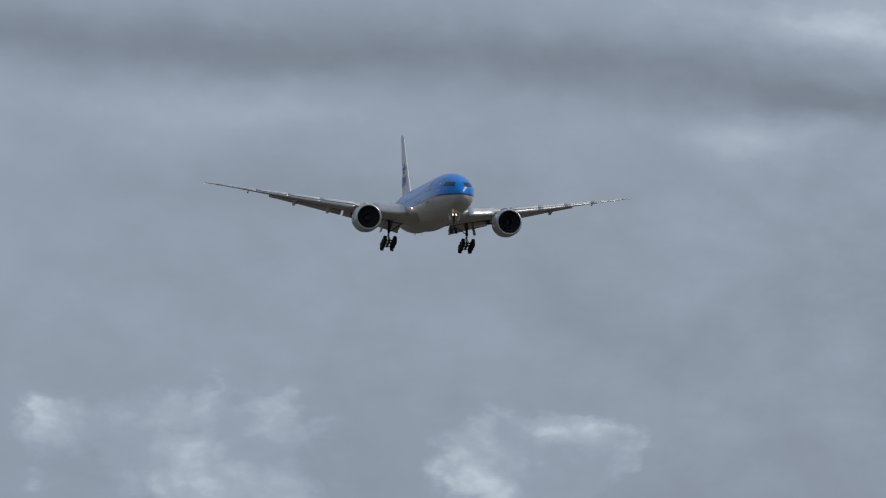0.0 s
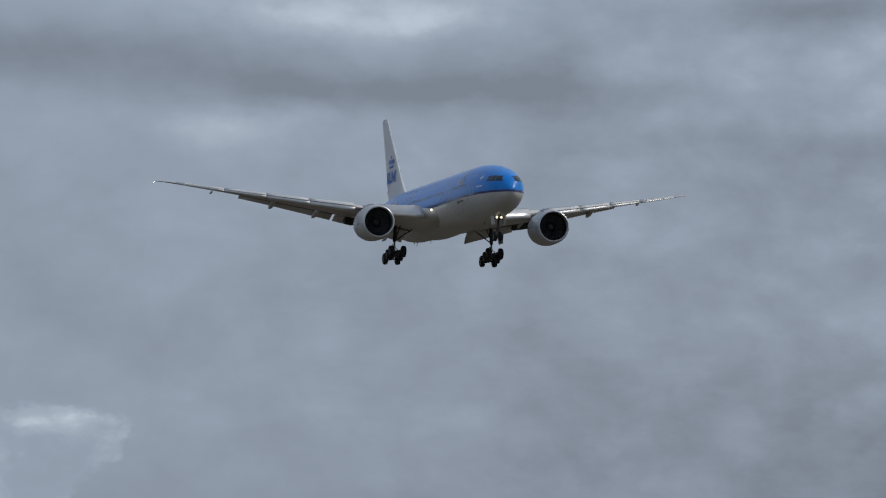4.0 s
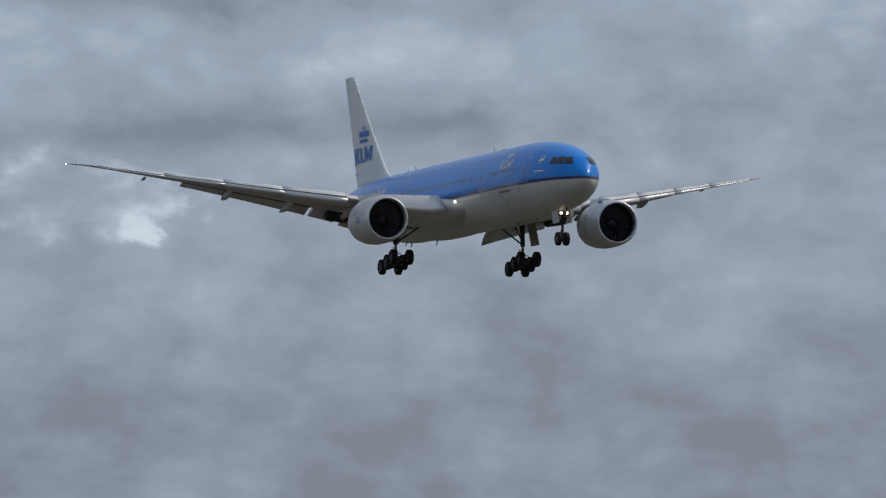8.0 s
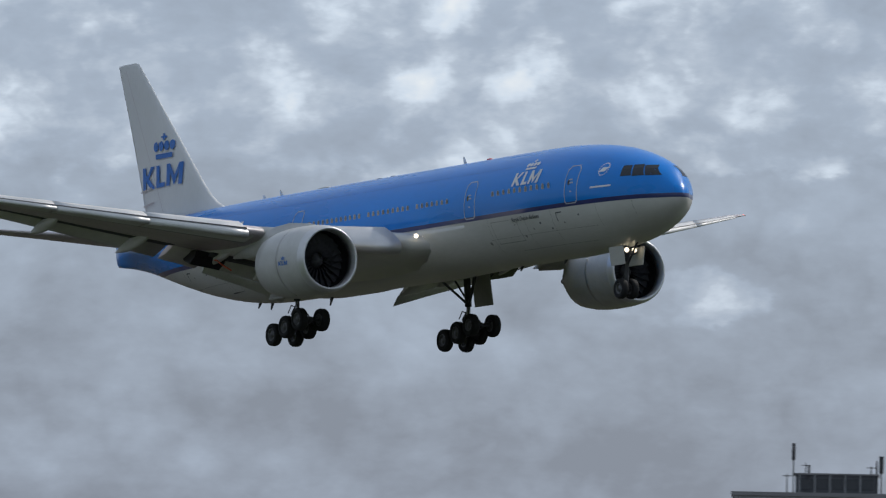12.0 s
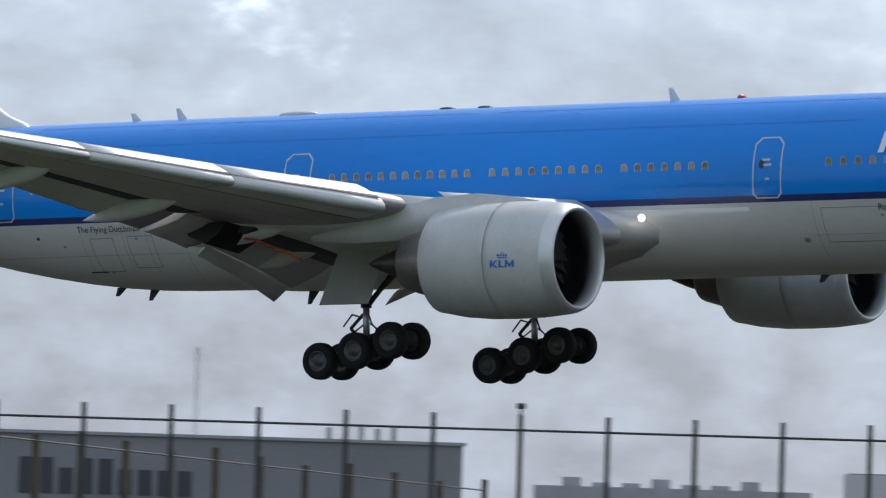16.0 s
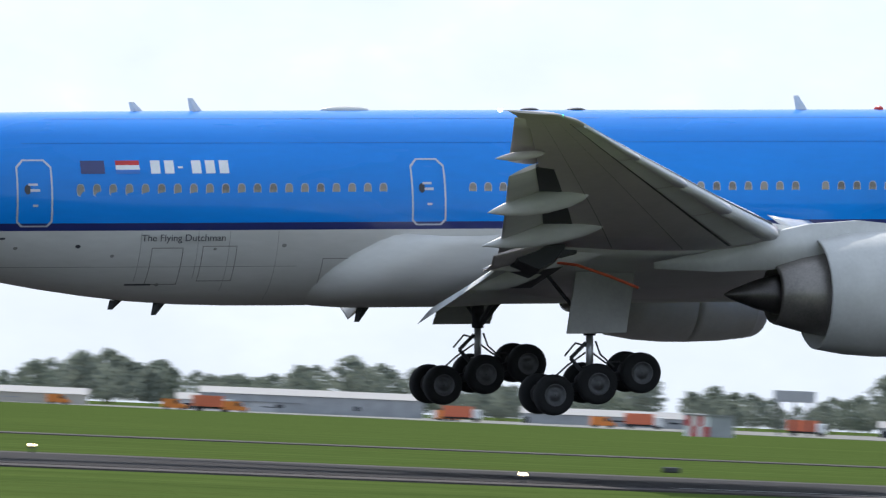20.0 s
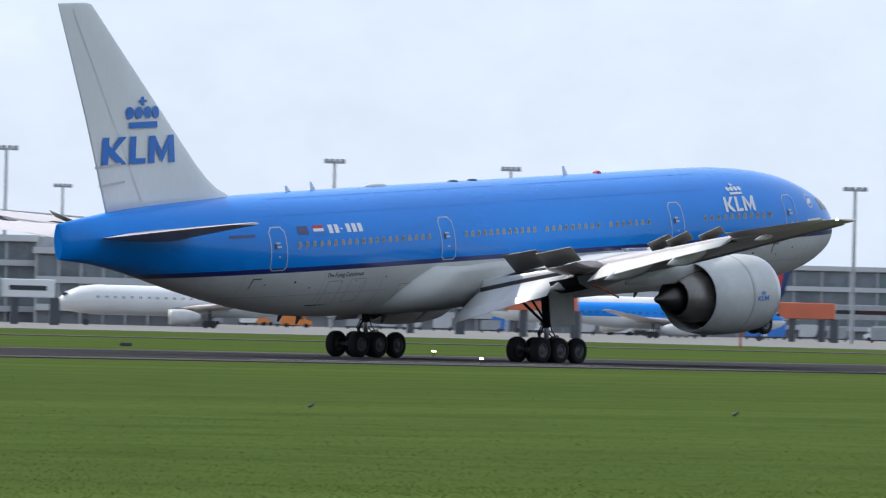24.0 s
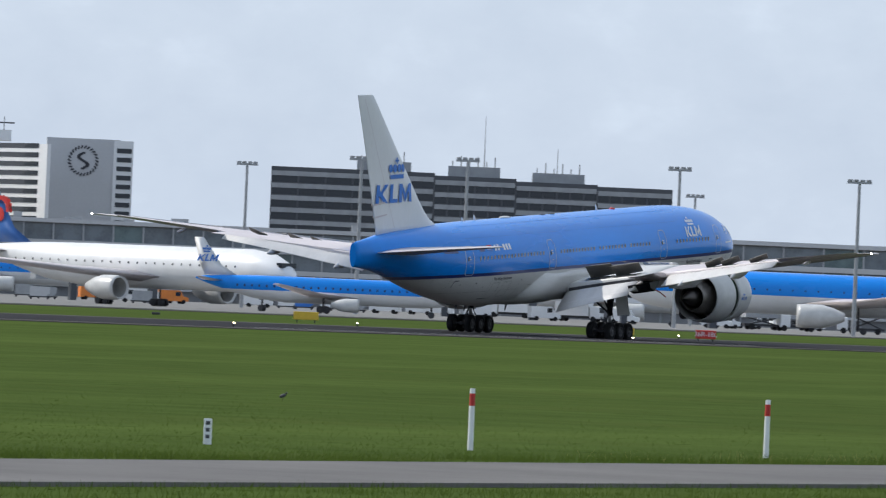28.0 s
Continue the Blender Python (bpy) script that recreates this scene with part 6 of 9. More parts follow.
def turboprop(m):
    """A small high-winged turboprop with a T-tail, standing before the blast walls; nose towards +x."""
    hold = holder("turboprop", "white and blue twin turboprop parked by the blast wall", "airplane", m)
    L, r, zc = 26.0, 1.4, 2.4
    rows = ((0.5, 0.05, -0.3), (0.48, 0.45, -0.22), (0.44, 0.8, -0.08), (0.38, 1.0, 0.0), (-0.18, 1.0, 0.0), (-0.34, 0.7, 0.25), (-0.46, 0.32, 0.6), (-0.5, 0.12, 0.75))
    bm = bmesh.new()
    loft(bm, [[Vector((L * u, r * k * math.cos(t), zc + r * dz + r * k * math.sin(t))) for t in (2 * math.pi * i / 16 for i in range(16))] for u, k, dz in rows])
    part("fuselage", bm, "white", hold, "", True)
    for x0, x1 in ((-0.12, -0.03), (0.02, 0.1), (-0.3, -0.24)):
        bm = bmesh.new()
        box(bm, L * x0, L * x1, -r - 0.02, -r + 0.3, zc - 0.5, zc + 0.9)
        part("blue_panel", bm, "ink_blue", hold)
    bm = bmesh.new()
    loft(bm, [[Vector((L * (x - c), -0.15, z)), Vector((L * x, 0, z)), Vector((L * (x - c), 0.15, z)), Vector((L * (x - c * 1.05), 0, z))] for x, c, z in ((-0.33, 0.17, zc + 0.9), (-0.44, 0.1, 8.2))])
    part("fin", bm, "white", hold)
    bm = bmesh.new()
    loft(bm, [[Vector((-12.2, y, 8.2)), Vector((-11.2, y, 8.35)), Vector((-13.4, y, 8.3)), Vector((-12.4, y, 8.15))] for y in (-3.6, 0, 3.6)])
    part("tailplane", bm, "white", hold)
    bm = bmesh.new()
    loft(bm, [[Vector((1.6, y, zc + 1.5)), Vector((0.6, y, zc + 1.75)), Vector((-0.9, y, zc + 1.5)), Vector((0.5, y, zc + 1.4))] for y in (-13, 0, 13)])
    part("wing", bm, "wing", hold)
    for y in (-4.1, 4.1):
        bm = bmesh.new()
        spin(bm, [(3.4, 0.1), (3.0, 0.4), (1.0, 0.55), (-1.6, 0.3), (-1.8, 0.05)], "x", 12, (0, y, zc + 1.05))
        n = part("nacelle", bm, "white", hold, "", True)
        bm = bmesh.new()
        for k in range(6):
            box(bm, 3.3, 3.4, -0.12, 0.12, 0.2, 1.9, Matrix.Translation((0, y, zc + 1.05)) @ Matrix.Rotation(k * math.pi / 3, 4, "X"))
        part("propeller", bm, "gear_dark", n)
    for x, y in ((9.5, 0), (-0.4, -2.0), (-0.4, 2.0)):
        bm = bmesh.new()
        tube(bm, (x, y, 0.4), (x, y, zc - 0.6), 0.1)
        spin(bm, [(-0.25, 0.02), (-0.25, 0.42), (0.25, 0.42), (0.25, 0.02)], "y", 12, (x, y, 0.42))
        part("gear", bm, "gear_dark", hold)


turboprop(facing(-3.82, 2450))


# ---- trees ----
def tree(m, h, w, seed, poplar=False, leaf="leaf"):
    rnd = random.Random(seed)
    hold = holder("tree", "far poplar, haze painted into its grey-green" if poplar else "hazy grey-green broadleaf tree far off", "tree", m, "far trees")
    bm = bmesh.new()
    tube(bm, (0, 0, 0), (0, 0, h * 0.6), h * 0.025, h * 0.012, 7)
    for k in range(4):
        a = rnd.random() * 6.28
        tube(bm, (0, 0, h * (0.3 + 0.08 * k)), (w * 0.3 * math.cos(a), w * 0.3 * math.sin(a), h * (0.5 + 0.1 * k)), h * 0.01, h * 0.004, 5)
    part("trunk", bm, "bark", hold)
    verts, faces = [], []
    for k in range(420 if not poplar else 240):
        u = rnd.random()
        z = h * (0.16 + 0.84 * u)
        r = w * 0.5 * (math.sin(math.pi * min(1, 0.12 + 0.88 * u)) ** 0.6 if not poplar else (1 - abs(u - 0.35)) ** 0.8 * 0.8)
        a, q = rnd.random() * 6.283, rnd.random() ** 0.5
        c = Vector((r * q * math.cos(a), r * q * math.sin(a), z + rnd.uniform(-0.05, 0.05) * h))
        s = h * rnd.uniform(0.03, 0.065)
        n = Vector((rnd.uniform(-1, 1), rnd.uniform(-1, 1), rnd.uniform(-0.4, 1))).normalized()
        u1 = n.orthogonal().normalized()
        v1 = n.cross(u1)
        i = len(verts)
        for j in range(5):
            t = 2 * math.pi * j / 5
            rr = s * rnd.uniform(0.6, 1.1)
            verts.append(c + u1 * rr * math.cos(t) + v1 * rr * math.sin(t) + n * rnd.uniform(-0.3, 0.3) * s)
        faces.append((i, i + 1, i + 2, i + 3, i + 4))
    me = bpy.data.meshes.new("crown")
    me.from_pydata(verts, [], faces)
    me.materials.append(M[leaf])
    ob = new("crown", me)
    ob.parent = hold
    return hold


def tree_belt():
    rnd = random.Random(5)
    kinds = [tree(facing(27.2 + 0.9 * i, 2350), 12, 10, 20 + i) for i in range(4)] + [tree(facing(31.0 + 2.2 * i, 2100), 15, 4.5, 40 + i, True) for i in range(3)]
    hedge = tree(facing(4.86, 2680), 9.6, 8.5, 60, False, "hedge")
    spots = []
    for i in range(640):
        az = 15.4 + 27.5 * rnd.random()
        pop = rnd.random() < 0.05
        k = 0.85 + 0.5 * math.sin(az * 1.9 + 0.6) ** 2
        d, size = rnd.uniform(1850, 2400), k * rnd.uniform(0.5, 0.85)
        spots.append((az, d + 520, False, size * 1.2) if az < 26 else (az, d, pop, size))
    for i in range(14):
        spots.append((-23.4 + 0.12 * i, 3500 + 40 * (i % 3), False, 2.0))
    for i in range(17):
        o = copy_thing(hedge, facing(4.96 + 0.105 * i, 2670 + 12 * (i % 3)) @ Matrix.Rotation(i * 1.3, 4, "Z"))
        k = (1.15, 1.3, 1.05, 1.25, 0.95, 1.35)[i % 6]
        o.scale = (1.0, 1.0, k)
    for i in range(26):
        spots.append((-70 + 46 * rnd.random(), rnd.uniform(3700, 4300), False, 1.4))
    far = spots[200:640]
    del spots[200:640]
    verts, faces = [], []
    for az, d, pop, k in far:
        src = kinds[4 + rnd.randrange(3)] if pop else kinds[rnd.randrange(4)]
        me = next(c for c in src.children if c.name.startswith("crown")).data
        m = facing(az, d) @ Matrix.Rotation(rnd.random() * 6.28, 4, "Z") @ Matrix.Diagonal((k * rnd.uniform(0.9, 1.3), k * rnd.uniform(0.9, 1.3), k, 1))
        i0 = len(verts)
        co = np.zeros(len(me.vertices) * 3)
        me.vertices.foreach_get("co", co)
        w = co.reshape(-1, 3) @ np.array(m.to_3x3()).T + np.array(m.translation)
        verts.extend(w.tolist())
        faces.extend((i0 + 5 * j, i0 + 5 * j + 1, i0 + 5 * j + 2, i0 + 5 * j + 3, i0 + 5 * j + 4) for j in range(len(w) // 5))
    me = bpy.data.meshes.new("far_wood")
    me.from_pydata(verts, [], faces)
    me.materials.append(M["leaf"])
    tagged(new("far_wood", me), "belt of far trees, haze painted into their grey-green", "trees", "", "stuff")
    for az, d, pop, k in spots:
        src = kinds[4 + rnd.randrange(3)] if pop else kinds[rnd.randrange(4)]
        m = facing(az, d)
        o = copy_thing(src, m @ Matrix.Rotation(rnd.random() * 6.28, 4, "Z"))
        o.scale = (k * rnd.uniform(0.9, 1.3), k * rnd.uniform(0.9, 1.3), k)


tree_belt()


# ---- terminal side ----
def pier(az0, az1, dist, el, label, floors=2, wall="mid_grey", units=14, seed=1):
    """A terminal pier: slab edges, glazed bays as separate panes, columns and rooftop units."""
    rnd = random.Random(seed)
    w, h = wide(az0, az1, dist), lift(el, dist)
    hold = holder("terminal_pier", label, "terminal", facing((az0 + az1) / 2, dist))
    block(hold, "wall", -w / 2, w / 2, 1.0, 25, 0, h - 0.5, "roof")
    block(hold, "roof", -w / 2 - 0.5, w / 2 + 0.5, -0.3, 26, h - 0.9, h, "hangar", "pale flat roof edge")
    fh = (h - 0.8) / (floors + 0.55)
    for f in range(floors):
        z = fh * (0.55 + f)
        block(hold, "floor_band", -w / 2, w / 2, -0.2, 1.0, z - 0.3, z + fh * 0.16, "hangar" if f % 2 == 0 else wall, "pale floor band")
        for i in range(units):
            x = -w / 2 + i * w / units
            block(hold, "pane", x + 0.15, x + w / units - 0.15, 0.8, 0.95, z + fh * 0.16, z + fh - 0.35, "curtain" if (i * 7 + seed) % 5 else "green_glass")
    for i in range(units + 1):
        x = -w / 2 + i * w / units
        block(hold, "column", x - 0.2, x + 0.2, 0.2, 0.8, 0, h - 0.6, "galv")
    for i in range(max(2, units // 3)):
        x = rnd.uniform(-w / 2, w / 2 - 4)
        block(hold, "roof_unit", x, x + rnd.uniform(1.5, 4), 6, 10, h, h + rnd.uniform(0.5, 1.6), "galv" if rnd.random() < 0.6 else "dark_clad")
    return hold


def tower_main():
    d = 2400
    o = holder("control_tower", "tall concrete control tower with a wide glazed cab", "control tower", facing(57.69, d))
    r = d * math.tan(radians(0.108))
    z1 = lift(1.42, d)
    bm = bmesh.new()
    spin(bm, [(0, r * 1.06), (z1, r)], "z", 24, (0, 0, 0), (True, True))
    part("shaft", bm, "tower_conc", o, "round grey concrete shaft", True)
    for x in (-r * 0.55,):
        for k in range(12):
            block(o, "shaft_window", x - 0.4, x + 0.4, -r * 0.9, -r * 0.8, 8 + k * 4, 10.4 + k * 4, "roof")
    R = d * math.tan(radians(0.30))

    def disc(nm, el0, el1, k0, k1, mt, lb=""):
        bm = bmesh.new()
        a, b = lift(el0, d), lift(el1, d)
        spin(bm, [(a, R * k0 * 0.3), (a, R * k0), (b, R * k1), (b, R * k1 * 0.3)], "z", 16, (0, 0, 0))
        return part(nm, bm, mt, o, lb)
    disc("cab_foot", 1.375, 1.405, 0.62, 0.62, "tower_conc")
    disc("lower_ring", 1.41, 1.53, 0.66, 0.74, "tower_panel", "pale lower ring")
    gl = disc("lower_glass", 1.55, 1.70, 0.76, 0.88, "curtain", "ring of green glass")
    disc("glass_sill", 1.53, 1.555, 0.80, 0.82, "white_clad")
    for i in range(32):
        a = 2 * math.pi * i / 32
        bm = bmesh.new()
        tube(bm, (R * 0.77 * math.cos(a), R * 0.77 * math.sin(a), lift(1.55, d)), (R * 0.89 * math.cos(a), R * 0.89 * math.sin(a), lift(1.70, d)), 0.18, None, 5)
        part("mullion", bm, "dark_clad", o)
    disc("gallery", 1.70, 1.82, 0.9, 1.0, "tower_panel", "broad pale gallery ring")
    disc("gallery_roof", 1.82, 1.86, 1.0, 0.8, "roof")
    disc("neck", 1.86, 1.93, 0.42, 0.42, "tower_panel")
    disc("cab_glass", 1.93, 2.06, 0.44, 0.54, "curtain", "upper glazed cab")
    disc("cab_roof", 2.06, 2.13, 0.6, 0.45, "tower_panel")
    for i, hh in enumerate((9, 6, 7, 5)):
        bm = bmesh.new()
        tube(bm, (-3 + 2 * i, 0, lift(2.13, d)), (-3 + 2 * i, 0, lift(2.13, d) + hh), 0.15, 0.08, 5)
        part("aerial", bm, "galv", o)
    bm = bmesh.new()
    for i in range(16):
        a0, a1 = 2 * math.pi * i / 16, 2 * math.pi * (i + 1) / 16
        z = lift(1.86, d) + 1.6
        tube(bm, (R * 0.95 * math.cos(a0), R * 0.95 * math.sin(a0), z), (R * 0.95 * math.cos(a1), R * 0.95 * math.sin(a1), z), 0.1, None, 5)
        tube(bm, (R * 0.95 * math.cos(a0), R * 0.95 * math.sin(a0), z - 1.6), (R * 0.95 * math.cos(a0), R * 0.95 * math.sin(a0), z), 0.08, None, 5)
    part("railing", bm, "galv", o)


def tower_old():
    d = 2100
    o = holder("apron_tower", "old apron control tower on a white office block", "control tower", facing(56.1, d))
    x = lambda az: d * math.tan(radians(az - 56.1))
    block(o, "office_wall", x(55.63), x(56.72), 0, 20, 0, lift(0.80, d), "white_clad", "white banded office block")
    for k in range(5):
        block(o, "window_band", x(55.63) - 0.1, x(56.73), -0.15, 0, lift(0.30 + 0.1 * k, d), lift(0.345 + 0.1 * k, d), "glass")
    block(o, "roof_deck", x(55.45), x(56.72), -0.6, 20, lift(0.80, d), lift(0.815, d), "roof")
    block(o, "dark_storey", x(55.98), x(56.68), 1, 18, lift(0.815, d), lift(0.855, d), "dark_clad")
    block(o, "upper_deck", x(55.96), x(56.7), 0.2, 18, lift(0.855, d), lift(0.872, d), "roof")
    c = x(55.74)

    def ring(nm, e0, e1, r0, r1, mt, lb=""):
        bm = bmesh.new()
        spin(bm, [(lift(e0, d), r0 * 0.2), (lift(e0, d), r0), (lift(e1, d), r1), (lift(e1, d), r1 * 0.2)], "z", 8, (c, 6, 0))
        part(nm, bm, mt, o, lb)
    ring("neck", 0.80, 0.87, 6.5, 6.5, "dark_clad")
    ring("gallery", 0.87, 0.90, 9.6, 9.6, "white_clad", "white gallery ring")
    ring("gallery_band", 0.90, 0.935, 8.6, 9.4, "glass")
    ring("gallery_top", 0.935, 0.955, 9.0, 8.0, "white_clad")
    ring("cab_sill", 0.955, 1.0, 4.6, 4.7, "white_clad")
    ring("cab_glass", 1.0, 1.085, 4.3, 5.6, "curtain", "green tinted cab glass")
    ring("cab_roof", 1.085, 1.13, 5.9, 4.8, "dark_clad")
    bm = bmesh.new()
    for i in range(9):
        tube(bm, (c - 4 + i, 6, lift(1.13, d)), (c - 4 + i, 6, lift(1.13, d) + (2.6 if i % 3 == 0 else 1.6)), 0.08, None, 5)
    tube(bm, (c - 4, 6, lift(1.13, d) + 1.2), (c + 4, 6, lift(1.13, d) + 1.2), 0.06, None, 5)
    part("aerial_rail", bm, "galv", o)
    bm = bmesh.new()
    tube(bm, (c + 7, 4, lift(0.955, d)), (c + 7, 4, lift(1.0, d)), 0.5)
    part("radar_drum", bm, "white_clad", o)


def landside():
    # dark building with the airport's name
    d = 2000
    o = holder("terminal_hall", "dark flat terminal hall with pale roof lettering", "terminal", facing(60.2, d))
    w, h = wide(59.45, 60.95, d), lift(0.735, d)
    block(o, "wall", -w / 2, w / 2, 0, 30, 0, h, "dark_clad")
    lettering("sign_text", "Schiphol Amsterdam", 3.15, "ink_white", o, pose(0.0, -0.2, lift(0.615, d), 90, 0, 0), 0.05, "white airport name", 0.98)
    for i in range(14):
        block(o, "roof_unit", -w / 2 + 6 + i * 3.2, -w / 2 + 7.2 + i * 3.2 + (i % 3) * 0.8, 4, 7, h, h + 0.3 + 0.3 * ((i * 7) % 3), "galv" if i % 3 else "dark_clad")
    for x in (-16.5, -8.5):
        bm = bmesh.new()
        tube(bm, (x, 4, h), (x, 4, h + 3.6), 0.35, 0.35, 8)
        part("flue", bm, "dark_clad", o)
    bm = bmesh.new()
    tube(bm, (20, 5, h), (20, 5, h + 7.5), 0.14, 0.06, 6)
    part("aerial", bm, "galv", o)
    for k, (a0, a1, e) in enumerate(((57.0, 57.5, 0.50), (57.3, 57.75, 0.60), (58.1, 58.5, 0.52), (58.5, 59.4, 0.44), (52.4, 54.2, 0.36), (58.3, 60.0, 0.40), (57.75, 57.95, 0.66))):
        o = holder("service_building", "dark far service building behind the piers", "building", facing((a0 + a1) / 2, 1900 + 20 * k))
        w = wide(a0, a1, 1900)
        hh = lift(e, 1900)
        block(o, "wall", -w / 2, w / 2, 0, 20, 0, hh, "dark_clad")
        block(o, "parapet", -w / 2 - 0.3, w / 2 + 0.3, -0.3, 20, hh, hh + 0.4, "roof")
        for i in range(4):
            block(o, "roof_unit", -w / 2 + w * 0.22 * i + 0.6, -w / 2 + w * 0.22 * i + 2, 4, 8, hh, hh + 0.8 + (i % 2), "galv")
    # small banded office beside the hotel
    d = 2250
    o = holder("office_block", "small grey banded office beside the hotel", "office building", facing(61.2, d))
    block(o, "wall", -8, 2, 0, 15, 0, lift(0.69, d), "white_clad")
    for k in range(5):
        block(o, "window_band", -8.1, 2.1, -0.12, 0, lift(0.38 + 0.06 * k, d), lift(0.41 + 0.06 * k, d), "glass")
    block(o, "tower", 2, 10, 2, 15, 0, lift(0.72, d), "roof")
    # white hotel
    d = 2300
    o = holder("hotel", "white hotel block with dark ribbon windows and a round wreath mark", "hotel", facing(62.26, d))
    x = lambda az: d * math.tan(radians(az - 62.26))
    h = lift(0.885, d)
    turned = []
    for a0, a1 in ((61.49, 62.1), (62.1, 62.52)):
        c = Matrix.Translation((x(a0), 0, 0))
        turned.append(c @ Matrix.Rotation(radians(-62), 4, "Z") @ Matrix.Diagonal((1 / math.cos(radians(62)), 1, 1, 1)) @ c.inverted())
    block(o, "west_wing", x(61.49), x(62.1), 0, 2, 0, h, "white_clad", "white banded hotel wing").matrix_basis = turned[0]
    block(o, "middle_wing", x(62.1), x(62.52), 0, 1, 0, h - 1, "white_clad").matrix_basis = turned[1]
    block(o, "gable", x(62.52), x(62.97), -1, 25, 0, lift(0.915, d), "hangar", "plain grey gable with the wreath mark")
    block(o, "east_edge", x(62.93), x(63.05), -1.3, 24, 0, lift(0.91, d), "white_clad")
    for k in range(9):
        z = lift(0.835 - 0.055 * k, d)
        for nm, a0, a1, y in (("window_band", 61.52, 62.07, 0.0), ("window_band", 62.16, 62.47, 0.0), ("window_band", 62.95, 63.04, -1.3)):
            wb = block(o, nm, x(a0), x(a1), y - 0.12, y, z, z + 1.15, "glass")
            if a0 < 62.5:
                wb.matrix_basis = turned[0 if a0 < 62.0 else 1]
    cx, cz, rr = x(62.745), lift(0.78, d), 3.4
    bm = bmesh.new()
    for i in range(26):
        a = 2 * math.pi * i / 26
        c, s = cx + rr * math.cos(a), cz + rr * math.sin(a)
        box(bm, -0.42, 0.42, -0.1, 0.0, -0.2, 0.2, Matrix.Translation((c, -1.05, s)) @ Matrix.Rotation(-a + 0.6, 4, "Y"))
    for i in range(14):
        t = i / 13 * math.pi * 1.5
        px, pz = (-1.2 * math.cos(t) * (1 if t < math.pi * 0.75 else -1), 1.9 - 3.8 * i / 13)
        box(bm, -0.45, 0.45, -0.1, 0.0, -0.25, 0.25, Matrix.Translation((cx - 1.1 * math.sin(2 * math.pi * i / 13), -1.05, cz + pz)))
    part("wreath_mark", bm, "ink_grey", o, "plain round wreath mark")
    block(o, "plant_house", x(61.85), x(62.3), 5, 18, h, h + 2.6, "white_clad")
    for i in range(8):
        bm = bmesh.new()
        tube(bm, (x(61.8) + i * 2.6, 7, h), (x(61.8) + i * 2.6, 7, h + 5.0 + (i % 3)), 0.14, 0.1, 5)
        tube(bm, (x(61.8) + i * 2.6, 7, h + 4.4), (x(61.8) + (i + 1) * 2.6, 7, h + 4.4), 0.2, None, 5)
        part("roof_frame", bm, "dark_clad", o)
    bm = bmesh.new()
    tube(bm, (x(62.2), 7, h), (x(62.2), 7, h + 14), 0.2, 0.08, 6)
    part("aerial", bm, "galv", o)
    # long dark office with grey bands
    d = 2200
    o = holder("office_block", "long dark office with grey spandrel bands and rooftop plant", "office building", facing(65.1, d))
    x = lambda az: d * math.tan(radians(az - 65.1))
    segs = ((63.9, 64.9, 0.80), (64.9, 65.4, 0.785), (65.4, 65.9, 0.77), (65.9, 66.36, 0.76))
    for a0, a1, e in segs:
        block(o, "wall", x(a0), x(a1), 0, 25, 0, lift(e, d), "dark_clad")
        for k in range(6):
            z = lift(e - 0.055 - 0.075 * k, d)
            block(o, "band", x(a0) + 0.2, x(a1) - 0.2, -0.2, 0, z, z + 1.1, "mid_grey")
            for i in range(6):
                w = (x(a1) - x(a0)) / 6
                block(o, "pane", x(a0) + i * w + 0.25, x(a0) + (i + 1) * w - 0.25, -0.1, 0, z - 1.5, z - 0.1, "glass")
    for a0, a1, e in ((64.42, 64.75, 0.86), (64.98, 65.3, 0.85), (65.5, 65.82, 0.83)):
        block(o, "plant_house", x(a0), x(a1), 5, 20, lift(0.76, d), lift(e, d), "mid_grey")
        for i in range(6):
            bm = bmesh.new()
            tube(bm, (x(a0) + 1 + i * 2, 6, lift(e, d)), (x(a0) + 1 + i * 2, 6, lift(e, d) + 1.2 + (i % 2) * 1.2), 0.15, None, 5)
            part("vent", bm, "galv", o)
    for a, hh in ((65.2, 12.0), (65.65, 5.0)):
        bm = bmesh.new()
        tube(bm, (x(a), 8, lift(0.8, d)), (x(a), 8, lift(0.85, d) + hh), 0.16, 0.06, 6)
        part("aerial", bm, "galv", o)


def lamp_mast(m, h):
    hold = holder("lamp_mast", "tall slim apron floodlight mast", "lamp post", m, "apron floodlights")
    bm = bmesh.new()
    tube(bm, (0, 0, 0), (0, 0, h), 0.32, 0.2, 8)
    part("pole", bm, "galv", hold)
    bm = bmesh.new()
    box(bm, -1.7, 1.7, -0.25, 0.25, h - 0.1, h + 0.25)
    part("crossbar", bm, "galv", hold)
    for x in (-1.3, -0.45, 0.45, 1.3):
        bm = bmesh.new()
        soft_box(bm, -0.36, 0.36, -0.3, 0.3, h + 0.25, h + 0.62, 0.1, Matrix.Translation((x, 0, 0)))
        part("floodlight", bm, "mid_grey", hold)
    return hold


